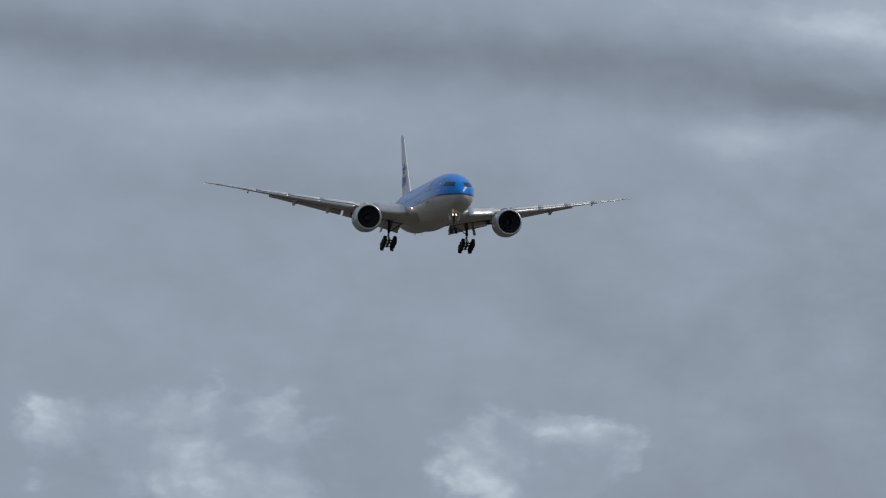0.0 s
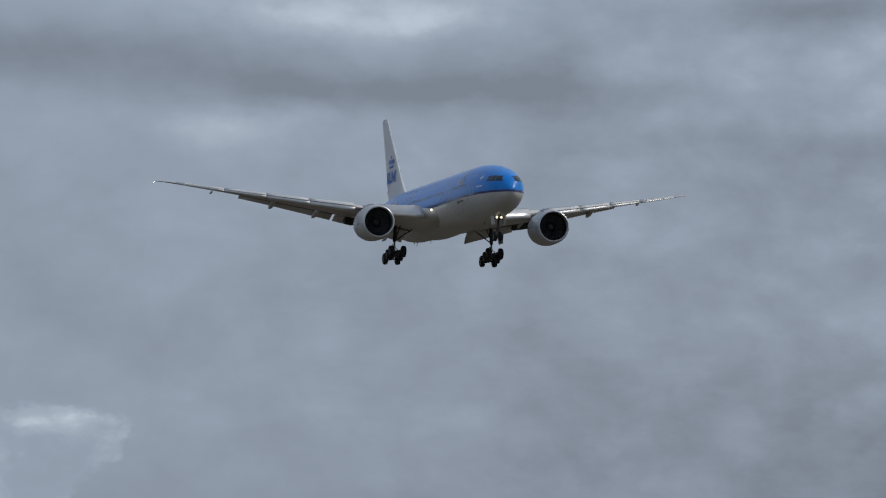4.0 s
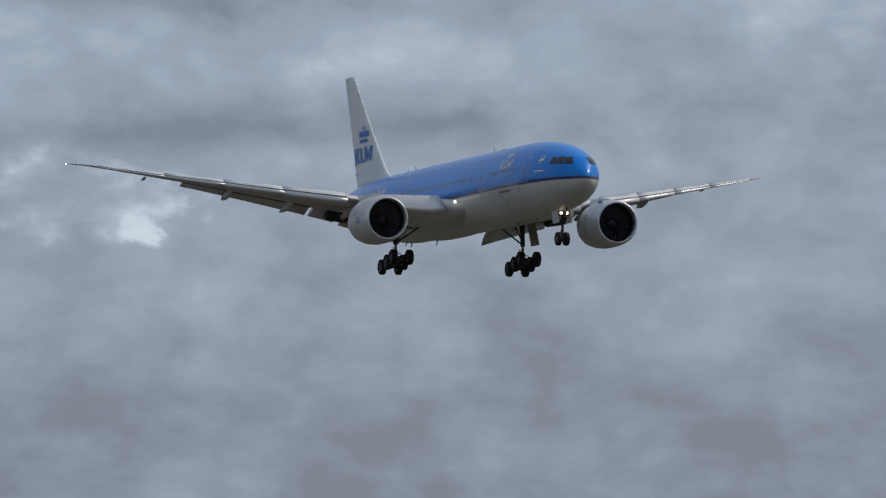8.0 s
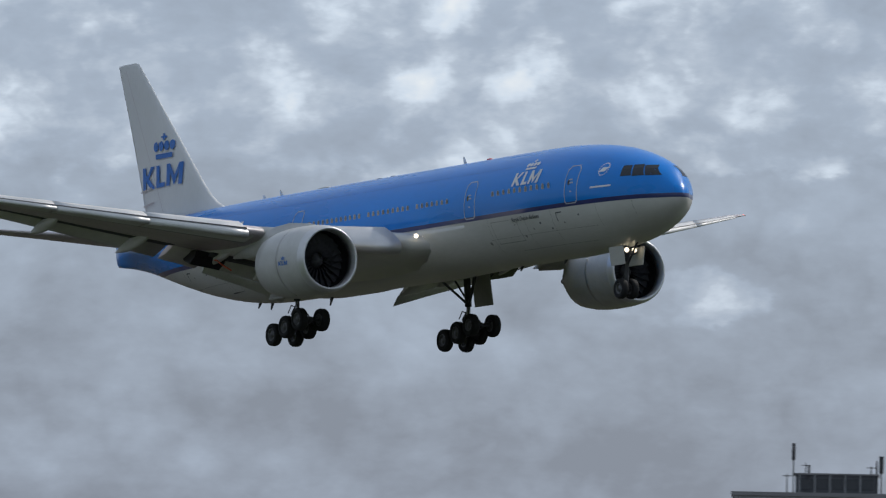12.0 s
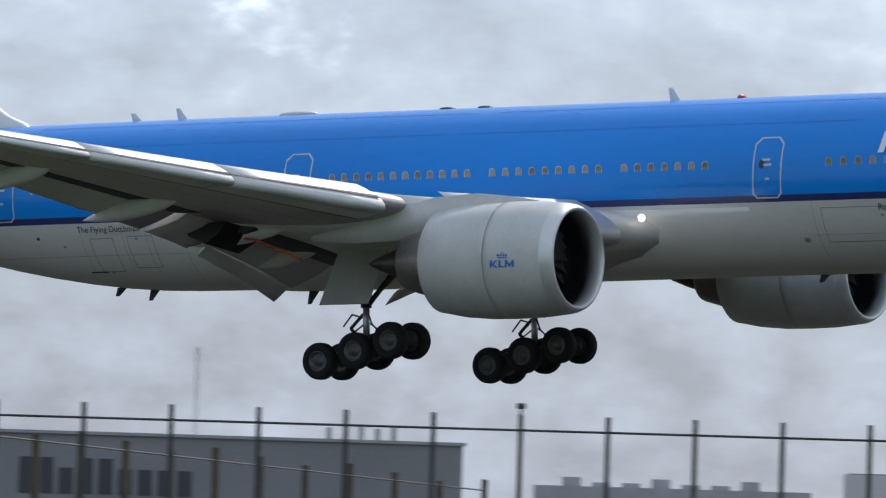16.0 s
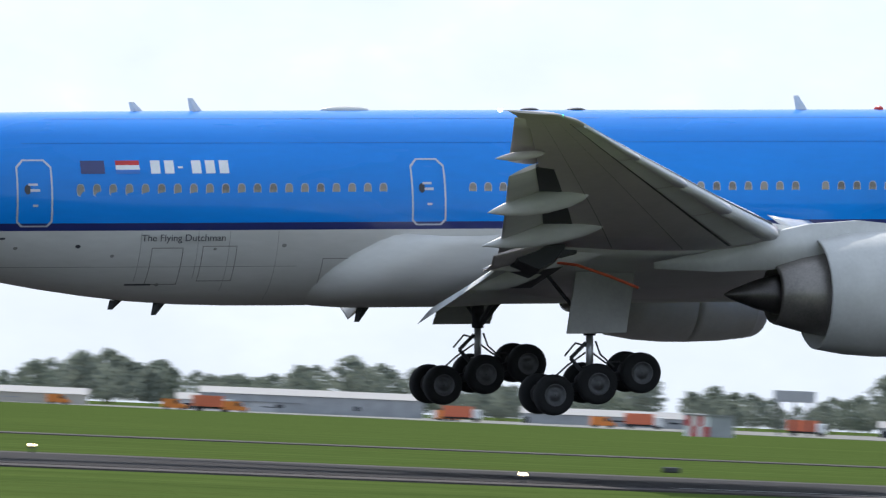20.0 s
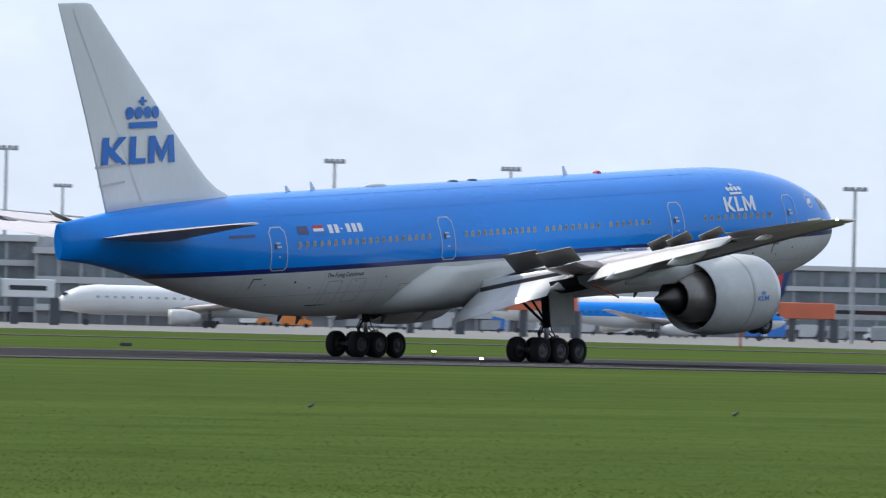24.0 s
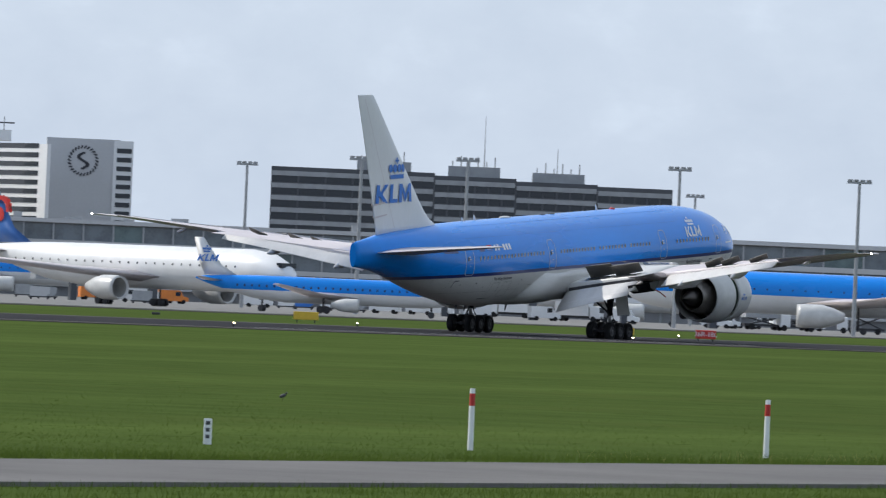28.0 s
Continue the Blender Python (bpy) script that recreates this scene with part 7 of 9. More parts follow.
tower_main()
tower_old()
landside()
pier(44.0, 46.5, 1350, 0.30, "glazed terminal pier with pale floor bands", 2, "mid_grey", 18, 2)
pier(46.6, 49.9, 1330, 0.45, "glazed terminal pier with pale floor bands", 3, "mid_grey", 18, 3)
pier(49.9, 51.0, 1310, 0.38, "low glazed terminal pier with pale floor bands", 2, "hangar", 8, 9)
pier(51.0, 54.2, 1700, 0.36, "glazed terminal pier with pale floor bands", 2, "hangar", 18, 4)
pier(54.2, 57.6, 1760, 0.385, "glazed terminal pier with pale floor bands", 3, "mid_grey", 20, 5)
pier(57.6, 61.3, 1900, 0.375, "glazed terminal pier with pale floor bands", 3, "mid_grey", 22, 6)
pier(61.3, 64.6, 2050, 0.42, "glazed terminal pier with pale floor bands", 3, "hangar", 18, 7)
pier(64.6, 70.0, 1950, 0.47, "glazed terminal pier with pale floor bands", 3, "mid_grey", 22, 8)
d0 = 1350
lm = lamp_mast(facing(49.7, d0), lift(0.97, d0))
for az, dd, el in ((46.70, 1500, 0.68), (46.86, 1550, 0.68), (51.71, 1500, 0.94), (52.79, 1600, 0.92), (54.9, 1300, 0.85), (56.74, 1500, 1.04), (58.24, 1450, 1.01), (50.05, 1700, 0.75), (48.3, 1600, 0.8),
                   (60.9, 1500, 0.82), (61.27, 1400, 0.79), (63.75, 1500, 0.80), (64.45, 1300, 0.86), (65.1, 1350, 0.88), (66.4, 1350, 0.88), (66.5, 1700, 0.72), (67.5, 1300, 0.85), (54.2, 1800, 0.7), (53.95, 1900, 0.66)):
    o = copy_thing(lm, facing(az, dd))
    o.scale = (1, 1, lift(el, dd) / lift(0.97, d0))


# ---- parked airliners ----
def parked(az, dist, turn, length, up, low, fin_mat, label, wide_body=True, mark=None):
    """An airliner at the gate in separate parts; turn 0 points its nose to the spectator's right."""
    hold = holder("parked_airliner", label, "airplane", facing(az, dist, 0.05) @ Matrix.Rotation(radians(turn), 4, "Z"))
    L = length
    r = L * (0.046 if wide_body else 0.05)
    zc = r + L * 0.038
    rows = ((0.0, 0.03, -0.25), (0.012, 0.32, -0.2), (0.035, 0.62, -0.12), (0.075, 0.88, -0.03), (0.13, 1.0, 0), (0.66, 1.0, 0), (0.78, 0.86, 0.12), (0.88, 0.58, 0.34), (0.96, 0.28, 0.55), (1.0, 0.06, 0.64))
    bm = bmesh.new()
    loft(bm, [[Vector((L * (0.5 - u), r * k * math.cos(t), zc + r * dz + r * k * math.sin(t))) for t in (2 * math.pi * i / 20 for i in range(20))] for u, k, dz in rows])
    bmesh.ops.recalc_face_normals(bm, faces=bm.faces)
    bmesh.ops.bisect_plane(bm, geom=bm.verts[:] + bm.edges[:] + bm.faces[:], plane_co=(0, 0, zc - 0.12 * r), plane_no=(0, 0, 1), dist=0.0005)
    for nm, mt, test in (("upper_fuselage", up, True), ("lower_fuselage", low, False)):
        b2, vm = bmesh.new(), {}
        for f in bm.faces:
            if (f.calc_center_median().z > zc - 0.12 * r) == test:
                for v in f.verts:
                    if v not in vm:
                        vm[v] = b2.verts.new(v.co)
                b2.faces.new([vm[v] for v in f.verts])
        part(nm, b2, mt, hold, "", True)
    bm.free()
    bm = bmesh.new()
    for s in (-1, 1):
        for i in range(26):
            x = L * (0.36 - 0.028 * i)
            box(bm, x - 0.1, x + 0.1, s * r * 0.985 - 0.03, s * r * 0.985 + 0.03, zc + 0.12 * r, zc + 0.12 * r + 0.26)
    part("window_row", bm, "glass", hold)
    bm = bmesh.new()
    box(bm, L * 0.462, L * 0.478, -r * 0.45, r * 0.45, zc + r * 0.2, zc + r * 0.42)
    part("cockpit_window", bm, "glass", hold)
    for s in (-1, 1):
        bm = bmesh.new()
        loft(bm, [[Vector((L * xf, s * y, z + h)), Vector((L * xf - c * 0.4, s * y, z + h * 2.2)), Vector((L * xf - c, s * y, z + h)), Vector((L * xf - c * 0.4, s * y, z))] for xf, c, y, z, h in ((0.13, L * 0.2, r * 0.7, zc - r * 0.7, L * 0.011), (0.0, L * 0.11, L * 0.16, zc - r * 0.4, L * 0.007), (-0.17, L * 0.035, L * 0.47, zc + r * 0.3, L * 0.003))])
        part("wing", bm, "wing", hold, "", True)
        bm = bmesh.new()
        loft(bm, [[Vector((L * xf, s * y, z + h)), Vector((L * xf - c * 0.4, s * y, z + h * 2)), Vector((L * xf - c, s * y, z + h)), Vector((L * xf - c * 0.4, s * y, z))] for xf, c, y, z, h in ((-0.39, L * 0.08, r * 0.3, zc + r * 0.4, L * 0.004), (-0.475, L * 0.03, L * 0.165, zc + r * 0.7, L * 0.002))])
        part("tailplane", bm, "wing", hold, "", True)
        bm = bmesh.new()
        e = L * 0.026
        spin(bm, [(L * 0.12, e * 0.8), (L * 0.125, e * 0.92), (L * 0.115, e), (L * 0.07, e), (L * 0.045, e * 0.75), (L * 0.02, e * 0.35)], "x", 16, (0, s * L * 0.155, zc - r * 1.02))
        part("engine", bm, "nacelle", hold, "", True)
        bm = bmesh.new()
        for x in (-0.012, 0.012):
            for dy in (-0.35, 0.35):
                spin(bm, [(-0.2, 0.02), (-0.2, 0.5), (0.2, 0.5), (0.2, 0.02)], "y", 12, (L * (-0.01 + x), s * L * 0.08 + dy, 0.55))
        tube(bm, (-0.01 * L, s * L * 0.08, 0.5), (-0.01 * L, s * L * 0.08, zc - r * 0.5), 0.15)
        part("main_gear", bm, "gear_dark", hold)
    bm = bmesh.new()
    tube(bm, (L * 0.4, 0, 0.4), (L * 0.4, 0, zc - r * 0.8), 0.12)
    spin(bm, [(-0.35, 0.02), (-0.35, 0.42), (0.35, 0.42), (0.35, 0.02)], "y", 12, (L * 0.4, 0, 0.45))
    part("nose_gear", bm, "gear_dark", hold)
    bm = bmesh.new()
    f = [(-0.34, zc + r * 0.9, 0.125), (-0.40, zc + r * 1.6, 0.085), (-0.475, zc + r + L * 0.135, 0.035)]
    loft(bm, [[Vector((L * x, 0, z)), Vector((L * (x - c * 0.4), L * c * 0.04, z)), Vector((L * (x - c), 0, z)), Vector((L * (x - c * 0.4), -L * c * 0.04, z))] for x, z, c in f])
    part("fin", bm, fin_mat, hold, "", True)
    if mark:
        for s in (-1, 1):
            bm = bmesh.new()
            hh = L * 0.026
            z0 = zc + r + L * 0.045
            if mark == "blocks":
                klm_blocks(bm, lambda u, v: Vector((-L * 0.492 + u, s * L * 0.0045, z0 + v)), L * 0.075, hh, 0.3)
                crown(bm, lambda u, v: Vector((-L * 0.478 + u, s * L * 0.004, z0 + hh * 1.3 + v)), L * 0.034, hh)
                part("fin_title", bm, "ink_blue", hold, "plain blue block title")
            elif mark == "flower":
                for k in range(9):
                    a = math.pi * (k / 8)
                    c, q = -L * 0.445 + L * 0.024 * math.cos(a), z0 + L * 0.02 + L * 0.026 * math.sin(a)
                    bm.faces.new([bm.verts.new((c + L * 0.006 * math.cos(t), s * L * 0.0046, q + L * 0.006 * math.sin(t))) for t in (2 * math.pi * j / 8 for j in range(8))])
                bm.faces.new([bm.verts.new((-L * 0.445 + L * 0.014 * math.cos(t), s * L * 0.0046, z0 + L * 0.01 + L * 0.016 * math.sin(t))) for t in (2 * math.pi * j / 12 for j in range(12))])
                part("fin_flower", bm, "red", hold, "plain red flower mark")
            else:
                bm.faces.new([bm.verts.new((L * x, s * L * 0.0047, z)) for x, z in ((-0.395, z0 - L * 0.01), (-0.47, z0 - L * 0.01), (-0.482, zc + r + L * 0.13), (-0.47, zc + r + L * 0.13))])
                part("fin_panel", bm, "red", hold, "plain red panel on the fin")
    return hold


M["fin_navy"] = surface("dark_blue_fin", (0.02, 0.055, 0.2), 0.4, 0, 0.3, 0.06, 4)
M["fin_china"] = surface("blue_fin", (0.03, 0.12, 0.36), 0.4, 0, 0.3, 0.06, 4)
M["fin_green"] = surface("green_fin", (0.05, 0.28, 0.14), 0.4, 0, 0.3, 0.06, 4)
BT, WT = "blue-topped white-finned airliner parked at a gate", "white airliner with a dark blue and red fin at a gate"
parked(63.1, 1220, -48, 61, "white", "white", "fin_china", "white airliner with blue fin and red flower mark", True, "flower")
parked(64.27, 1190, 0, 33.5, "blue", "white", "white", BT, False, "blocks")
parked(67.5, 1440, 180, 70, "blue", "white", "white", BT, True, "blocks")
parked(60.89, 1635, 180, 39.5, "blue", "white", "white", BT, False, "blocks")
parked(62.13, 1868, 0, 59, "blue", "white", "white", BT, True, "blocks")
parked(65.97, 1590, 0, 55, "white", "white", "fin_navy", WT, True, "panel")
parked(57.85, 1480, 190, 40, "white", "white", "fin_navy", WT, False, "panel")
parked(57.7, 1560, 190, 40, "white", "white", "white", "white airliner with a red-marked fin at a gate", False, "panel")
parked(58.85, 1440, 205, 36, "white", "white", "white", "white airliner with stairs beside it", False)
parked(53.59, 1550, 180, 50, "white", "white", "fin_navy", WT, True, "panel")
parked(53.7, 1300, 0, 36, "blue", "white", "white", BT, False, "blocks")
parked(50.95, 1180, 180, 38, "white", "white", "fin_navy", "white airliner with a dark winglet at a gate", False)
parked(47.2, 1230, 165, 33, "white", "white", "fin_green", "white airliner with a green fin at a gate", False)
parked(69.2, 1500, 0, 60, "blue", "white", "white", BT, True, "blocks")


# ---- apron vehicles and jetways ----
def van(m, mat, label, l=5.0, h=2.3):
    hold = holder("van", label, "vehicle", m, "apron vehicles")
    bm = bmesh.new()
    pr = [(-l / 2, 0.45), (l / 2, 0.45), (l / 2, 1.1), (l / 2 - 0.9, 1.3), (l / 2 - 1.5, h), (-l / 2, h)]
    loft(bm, [[Vector((x, y, z)) for x, z in pr] for y in (-0.95, 0.95)])
    part("body", bm, mat, hold)
    for s in (-0.97, 0.97):
        bm = bmesh.new()
        box(bm, l / 2 - 2.3, l / 2 - 1.45, s - 0.02, s + 0.02, 1.35, h - 0.25)
        part("side_window", bm, "glass", hold)
    bm = bmesh.new()
    loft(bm, [[Vector((l / 2 - 0.92, y, 1.36)), Vector((l / 2 - 0.87, y, 1.36)), Vector((l / 2 - 1.43, y, h - 0.12)), Vector((l / 2 - 1.48, y, h - 0.12))] for y in (-0.8, 0.8)])
    part("windscreen", bm, "glass", hold)
    for x in (-l * 0.32, l * 0.32):
        for s in (-0.9, 0.9):
            bm = bmesh.new()
            spin(bm, [(-0.12, 0.02), (-0.12, 0.36), (0.12, 0.36), (0.12, 0.02)], "y", 12, (x, s, 0.36))
            part("wheel", bm, "tyre", hold)
    return hold


def truck(m, mat, label, raised=0.0):
    hold = holder("truck", label, "vehicle", m, "apron trucks")
    bm = bmesh.new()
    soft_box(bm, 2.2, 4.0, -1.15, 1.15, 0.6, 2.7, 0.15)
    part("cab", bm, "white_clad", hold)
    bm = bmesh.new()
    box(bm, -4.0, 2.0, -1.2, 1.2, 1.0 + raised, 3.3 + raised)
    part("box_body", bm, mat, hold)
    bm = bmesh.new()
    box(bm, -4.0, 4.0, -0.5, 0.5, 0.6, 1.0)
    if raised:
        tube(bm, (-3.5, -0.8, 0.9), (1.5, -0.8, 1.0 + raised), 0.12)
        tube(bm, (1.5, -0.8, 0.9), (-3.5, -0.8, 1.0 + raised), 0.12)
    part("chassis", bm, "gear_dark", hold)
    for x in (-2.8, 2.9):
        for s in (-1.0, 1.0):
            bm = bmesh.new()
            spin(bm, [(-0.16, 0.02), (-0.16, 0.5), (0.16, 0.5), (0.16, 0.02)], "y", 12, (x, s, 0.5))
            part("wheel", bm, "tyre", hold)
    bm = bmesh.new()
    box(bm, 3.99, 4.03, -1.0, 1.0, 1.6, 2.5)
    part("windscreen", bm, "glass", hold)
    return hold


def jetway(m, l, z, mat):
    l, z = l * 0.75, z * 0.8
    hold = holder("jetway", "coral-red passenger bridge on a dark leg" if mat == "coral" else "grey passenger bridge on a dark leg", "jetway", m, "passenger bridges")
    bm = bmesh.new()
    soft_box(bm, -l / 2, l / 2, -1.5, 1.5, z, z + 2.3, 0.12)
    part("tunnel", bm, mat, hold)
    bm = bmesh.new()
    box(bm, -l / 2 - 2.5, -l / 2, -2, 2, z - 0.2, z + 2.5)
    part("head", bm, "galv", hold)
    for x, w in ((-l * 0.3, 0.9), (l * 0.42, 1.2)):
        bm = bmesh.new()
        box(bm, x, x + w, -1.1, 1.1, 0.0, z)
        part("leg", bm, "dark_clad", hold)
    bm = bmesh.new()
    box(bm, -l * 0.35, l * 0.35, -1.54, -1.5, z + 0.9, z + 1.5)
    part("panel_strip", bm, "glass" if mat != "coral" else "coral", hold)
    return hold


def stairs_truck(m):
    hold = holder("boarding_stairs", "white mobile boarding stairs", "stairs", m, "boarding stairs")
    for i in range(10):
        bm = bmesh.new()
        box(bm, i * 0.5, i * 0.5 + 0.55, -0.8, 0.8, 0.3 + i * 0.33, 0.4 + i * 0.33)
        part("tread", bm, "galv", hold)
    for x in (0.8, 4.2):
        for s in (-0.75, 0.75):
            bm = bmesh.new()
            spin(bm, [(-0.12, 0.02), (-0.12, 0.36), (0.12, 0.36), (0.12, 0.02)], "y", 12, (x, s, 0.36))
            part("wheel", bm, "tyre", hold)
    for s in (-0.85, 0.85):
        bm = bmesh.new()
        loft(bm, [[Vector((0, s, 0.4)), Vector((5, s, 3.7)), Vector((5, s, 4.7)), Vector((0, s, 1.4))], [Vector((0, s + 0.05, 0.4)), Vector((5, s + 0.05, 3.7)), Vector((5, s + 0.05, 4.7)), Vector((0, s + 0.05, 1.4))]])
        part("side_panel", bm, "white_clad", hold)
    bm = bmesh.new()
    tube(bm, (4.4, 0, 0.5), (4.4, 0, 3.4), 0.2)
    box(bm, 0.3, 4.8, -0.9, 0.9, 0.35, 0.6)
    part("chassis", bm, "gear_dark", hold)
    return hold


def apron_clutter():
    rnd = random.Random(11)
    base = [van(facing(45.0, 1470), "white_clad", "white apron van parked on the apron"), van(facing(45.4, 1470), "yellow", "yellow apron van parked on the apron"), van(facing(45.9, 1470), "mid_grey", "grey apron van parked on the apron"), van(facing(46.3, 1470), "orange", "orange apron van parked on the apron"),
            truck(facing(46.8, 1470), "white_clad", "white catering truck parked on the apron", 0.0), truck(facing(47.4, 1470), "white_clad", "white catering truck with its body raised", 2.0), truck(facing(48.0, 1470), "coral", "red box truck parked on the apron"), truck(facing(48.5, 1470), "ink_blue", "blue box truck parked on the apron"),
            truck(facing(49.0, 1470), "yellow", "yellow fuel truck parked on the apron"), truck(facing(49.4, 1470), "mid_grey", "grey cargo loader parked on the apron", 1.0)]
    for i in range(95):
        o = copy_thing(base[rnd.choice((0, 0, 0, 0, 0, 0, 1, 2, 2, 2, 3, 4, 5, 9))], facing(44.0 + 25.5 * rnd.random(), rnd.uniform(1500, 1720), 0.05) @ Matrix.Rotation(rnd.choice((0, math.pi)) + rnd.uniform(-0.4, 0.4), 4, "Z"))
    for i in range(26):
        copy_thing(base[rnd.choice((0, 2, 3, 3, 3, 6, 7))], facing(16.5 + 13 * rnd.random(), rnd.uniform(1900, 2250)) @ Matrix.Rotation(rnd.uniform(-0.4, 0.4), 4, "Z"))
    for az, dd, k in ((3.52, 2300, 0), (3.7, 2320, 0), (3.88, 2280, 2), (4.95, 2200, 3), (10.7, 1900, 1), (10.95, 1850, 3), (11.35, 2000, 0), (11.75, 2050, 2), (-1.9, 2300, 3), (14.1, 2100, 2)):
        copy_thing(base[k], facing(az, dd) @ Matrix.Rotation(rnd.uniform(-0.4, 0.4), 4, "Z"))
    for az, dd, l, mt in ((46.75, 1180, 11, "coral"), (45.3, 1180, 9, "coral"), (49.3, 1120, 11, "coral"), (53.0, 1180, 12, "coral"), (54.62, 1350, 11, "coral"), (56.0, 1450, 22, "galv"), (48.6, 1120, 14, "galv"), (47.4, 1200, 14, "galv"),
                          (54.9, 1400, 22, "galv"), (62.9, 1500, 24, "galv"), (65.2, 1500, 26, "galv"), (60.0, 1450, 22, "galv"), (58.6, 1420, 20, "galv"), (66.3, 1480, 26, "white_clad"), (49.85, 1170, 9, "white_clad"), (52.3, 1250, 12, "galv")):
        jetway(facing(az, dd, 0.05) @ Matrix.Rotation(rnd.uniform(-0.25, 0.25), 4, "Z"), l, 4.2, mt)
    st = stairs_truck(facing(59.1, 1400, 0.05))
    for az, dd in ((7.22, 1270), (8.26, 1170)):
        copy_thing(st, facing(az, dd) @ Matrix.Rotation(math.pi, 4, "Z"))
    for az in (57.15, 55.9, 58.6, 56.5, 50.1):
        copy_thing(st, facing(az, 1380, 0.05) @ Matrix.Rotation(rnd.choice((0, math.pi)), 4, "Z"))
    for i in range(90):
        c = holder("cargo_container", "small pale cargo container on the apron", "container", facing(44.5 + 20.5 * rnd.random(), rnd.uniform(1420, 1650), 0.05), "cargo containers")
        bm = bmesh.new()
        k = rnd.uniform(1.4, 2.2)
        loft(bm, [[Vector((-1.5, y, 0.5)), Vector((1.0, y, 0.5)), Vector((1.6, y, 1.0)), Vector((1.6, y, k + 0.5)), Vector((-1.5, y, k + 0.5))] for y in (-0.9, 0.9)])
        part("shell", bm, rnd.choice(("white_clad", "galv", "hangar", "white_clad", "mid_grey", "ink_blue", "galv")), c)
        bm = bmesh.new()
        box(bm, -1.7, 1.7, -0.95, 0.95, 0.3, 0.5)
        for x in (-1.3, 1.3):
            tube(bm, (x, -0.8, 0.2), (x, 0.8, 0.2), 0.2, None, 8)
        part("dolly", bm, "gear_dark", c)


apron_clutter()


def town():
    """Low buildings, sheds and the chequered hut beyond the runway."""
    rnd = random.Random(21)
    for az, dd, w, h0, mt, lb in ((17.9, 2300, 30, 4.0, "hangar", "low pale shed with a white roof edge"), (18.35, 2300, 55, 7.0, "mid_grey", "long low white-roofed shed"), (16.6, 2300, 30, 4.0, "hangar_door", "low reddish shed far across the airfield"), (20.2, 2300, 45, 4.0, "mid_grey", "long grey shed far across the airfield"),
                             (22.3, 2300, 38, 4.0, "mid_grey", "long grey shed far across the airfield"), (23.6, 2300, 30, 4.0, "hangar", "low pale shed far across the airfield"), (29.5, 1800, 60, 6, "hangar", "low pale shed far across the airfield"), (32.5, 1800, 80, 7, "mid_grey", "long grey shed far across the airfield"), (36.0, 1800, 90, 7, "hangar", "low pale shed far across the airfield"), (40.0, 1700, 90, 8, "mid_grey", "long grey shed far across the airfield")):
        h = h0 * 0.62
        o = holder("shed", lb, "building", facing(az, dd), "far sheds")
        block(o, "wall", -w / 2, w / 2, 0, 15, 0, h, mt)
        bm = bmesh.new()
        loft(bm, [[Vector((x, -0.4, h)), Vector((x, 15.4, h)), Vector((x, 7.5, h + 1.6))] for x in (-w / 2 - 0.4, w / 2 + 0.4)])
        part("roof", bm, "roof", o)
        for i in range(int(w // 9)):
            x = -w / 2 + 1.5 + i * 9 + rnd.uniform(-2, 2)
            block(o, "window" if i % 3 else "door", x, x + rnd.uniform(1.2, 4.5), -0.08, 0, 1.2 if i % 3 else 0.0, h * rnd.uniform(0.45, 0.7), "mid_grey" if i % 2 else "glass")
    # big white warehouse
    d = 2300
    w, h = wide(26.72, 28.0, d), lift(0.272, d)
    o = holder("warehouse", "large white warehouse with red panels", "warehouse", facing(27.36, d))
    block(o, "wall", -w / 2, w / 2, 0, 40, 0, h, "white_clad")
    block(o, "red_panel", 2, 16, -0.2, 0, h * 0.5, h * 0.75, "coral")
    block(o, "window_band", -w / 2 + 2, -2, -0.2, 0, h * 0.62, h * 0.75, "blue_band")
    block(o, "roof", -w / 2, w / 2, 0.5, 40, h, h + 0.3, "roof")
    # dark board on stilts
    o = holder("billboard", "dark board on stilts far off", "billboard", facing(21.3, 1900))
    block(o, "board", -4.2, 4.2, -0.2, 0.2, lift(0.145, 1900), lift(0.215, 1900), "mid_grey")
    bm = bmesh.new()
    for x in (-3, 0, 3):
        tube(bm, (x, 0.3, 0), (x, 0.3, lift(0.15, 1900)), 0.2)
    part("stilts", bm, "gear_dark", o)
    # red and white chequered hut
    d = 1300
    o = holder("equipment_hut", "red and white chequered equipment hut on the airfield", "hut", facing(20.75, d))
    block(o, "wall", -2.6, 4.2, 0, 4, 0, 2.9, "mid_grey")
    for i in range(4):
        for j in range(2):
            block(o, "chequer", -2.6 + i * 0.85, -1.75 + i * 0.85, -0.05, 0.0, 1.45 * j, 1.45 * (j + 1), "red" if (i + j) % 2 else "white_clad")
    block(o, "roof", -2.8, 4.4, -0.2, 4.2, 2.9, 3.1, "roof")
    d = 1750
    for az in (15.0, 24.0, 33.0, 39.0):
        o = holder("small_hut", "small grey and red equipment hut", "hut", facing(az, 1400), "field huts")
        block(o, "wall", -2, 2, 0, 3, 0, 2.4, "hangar_door")
        block(o, "roof", -2.2, 2.2, -0.2, 3.2, 2.4, 2.6, "red")


town()


# ---- things on the field ----
M["sign_red"] = surface("red_sign_face", (0.62, 0.04, 0.03), 0.5, 0, 0.8, 0.06, 8)


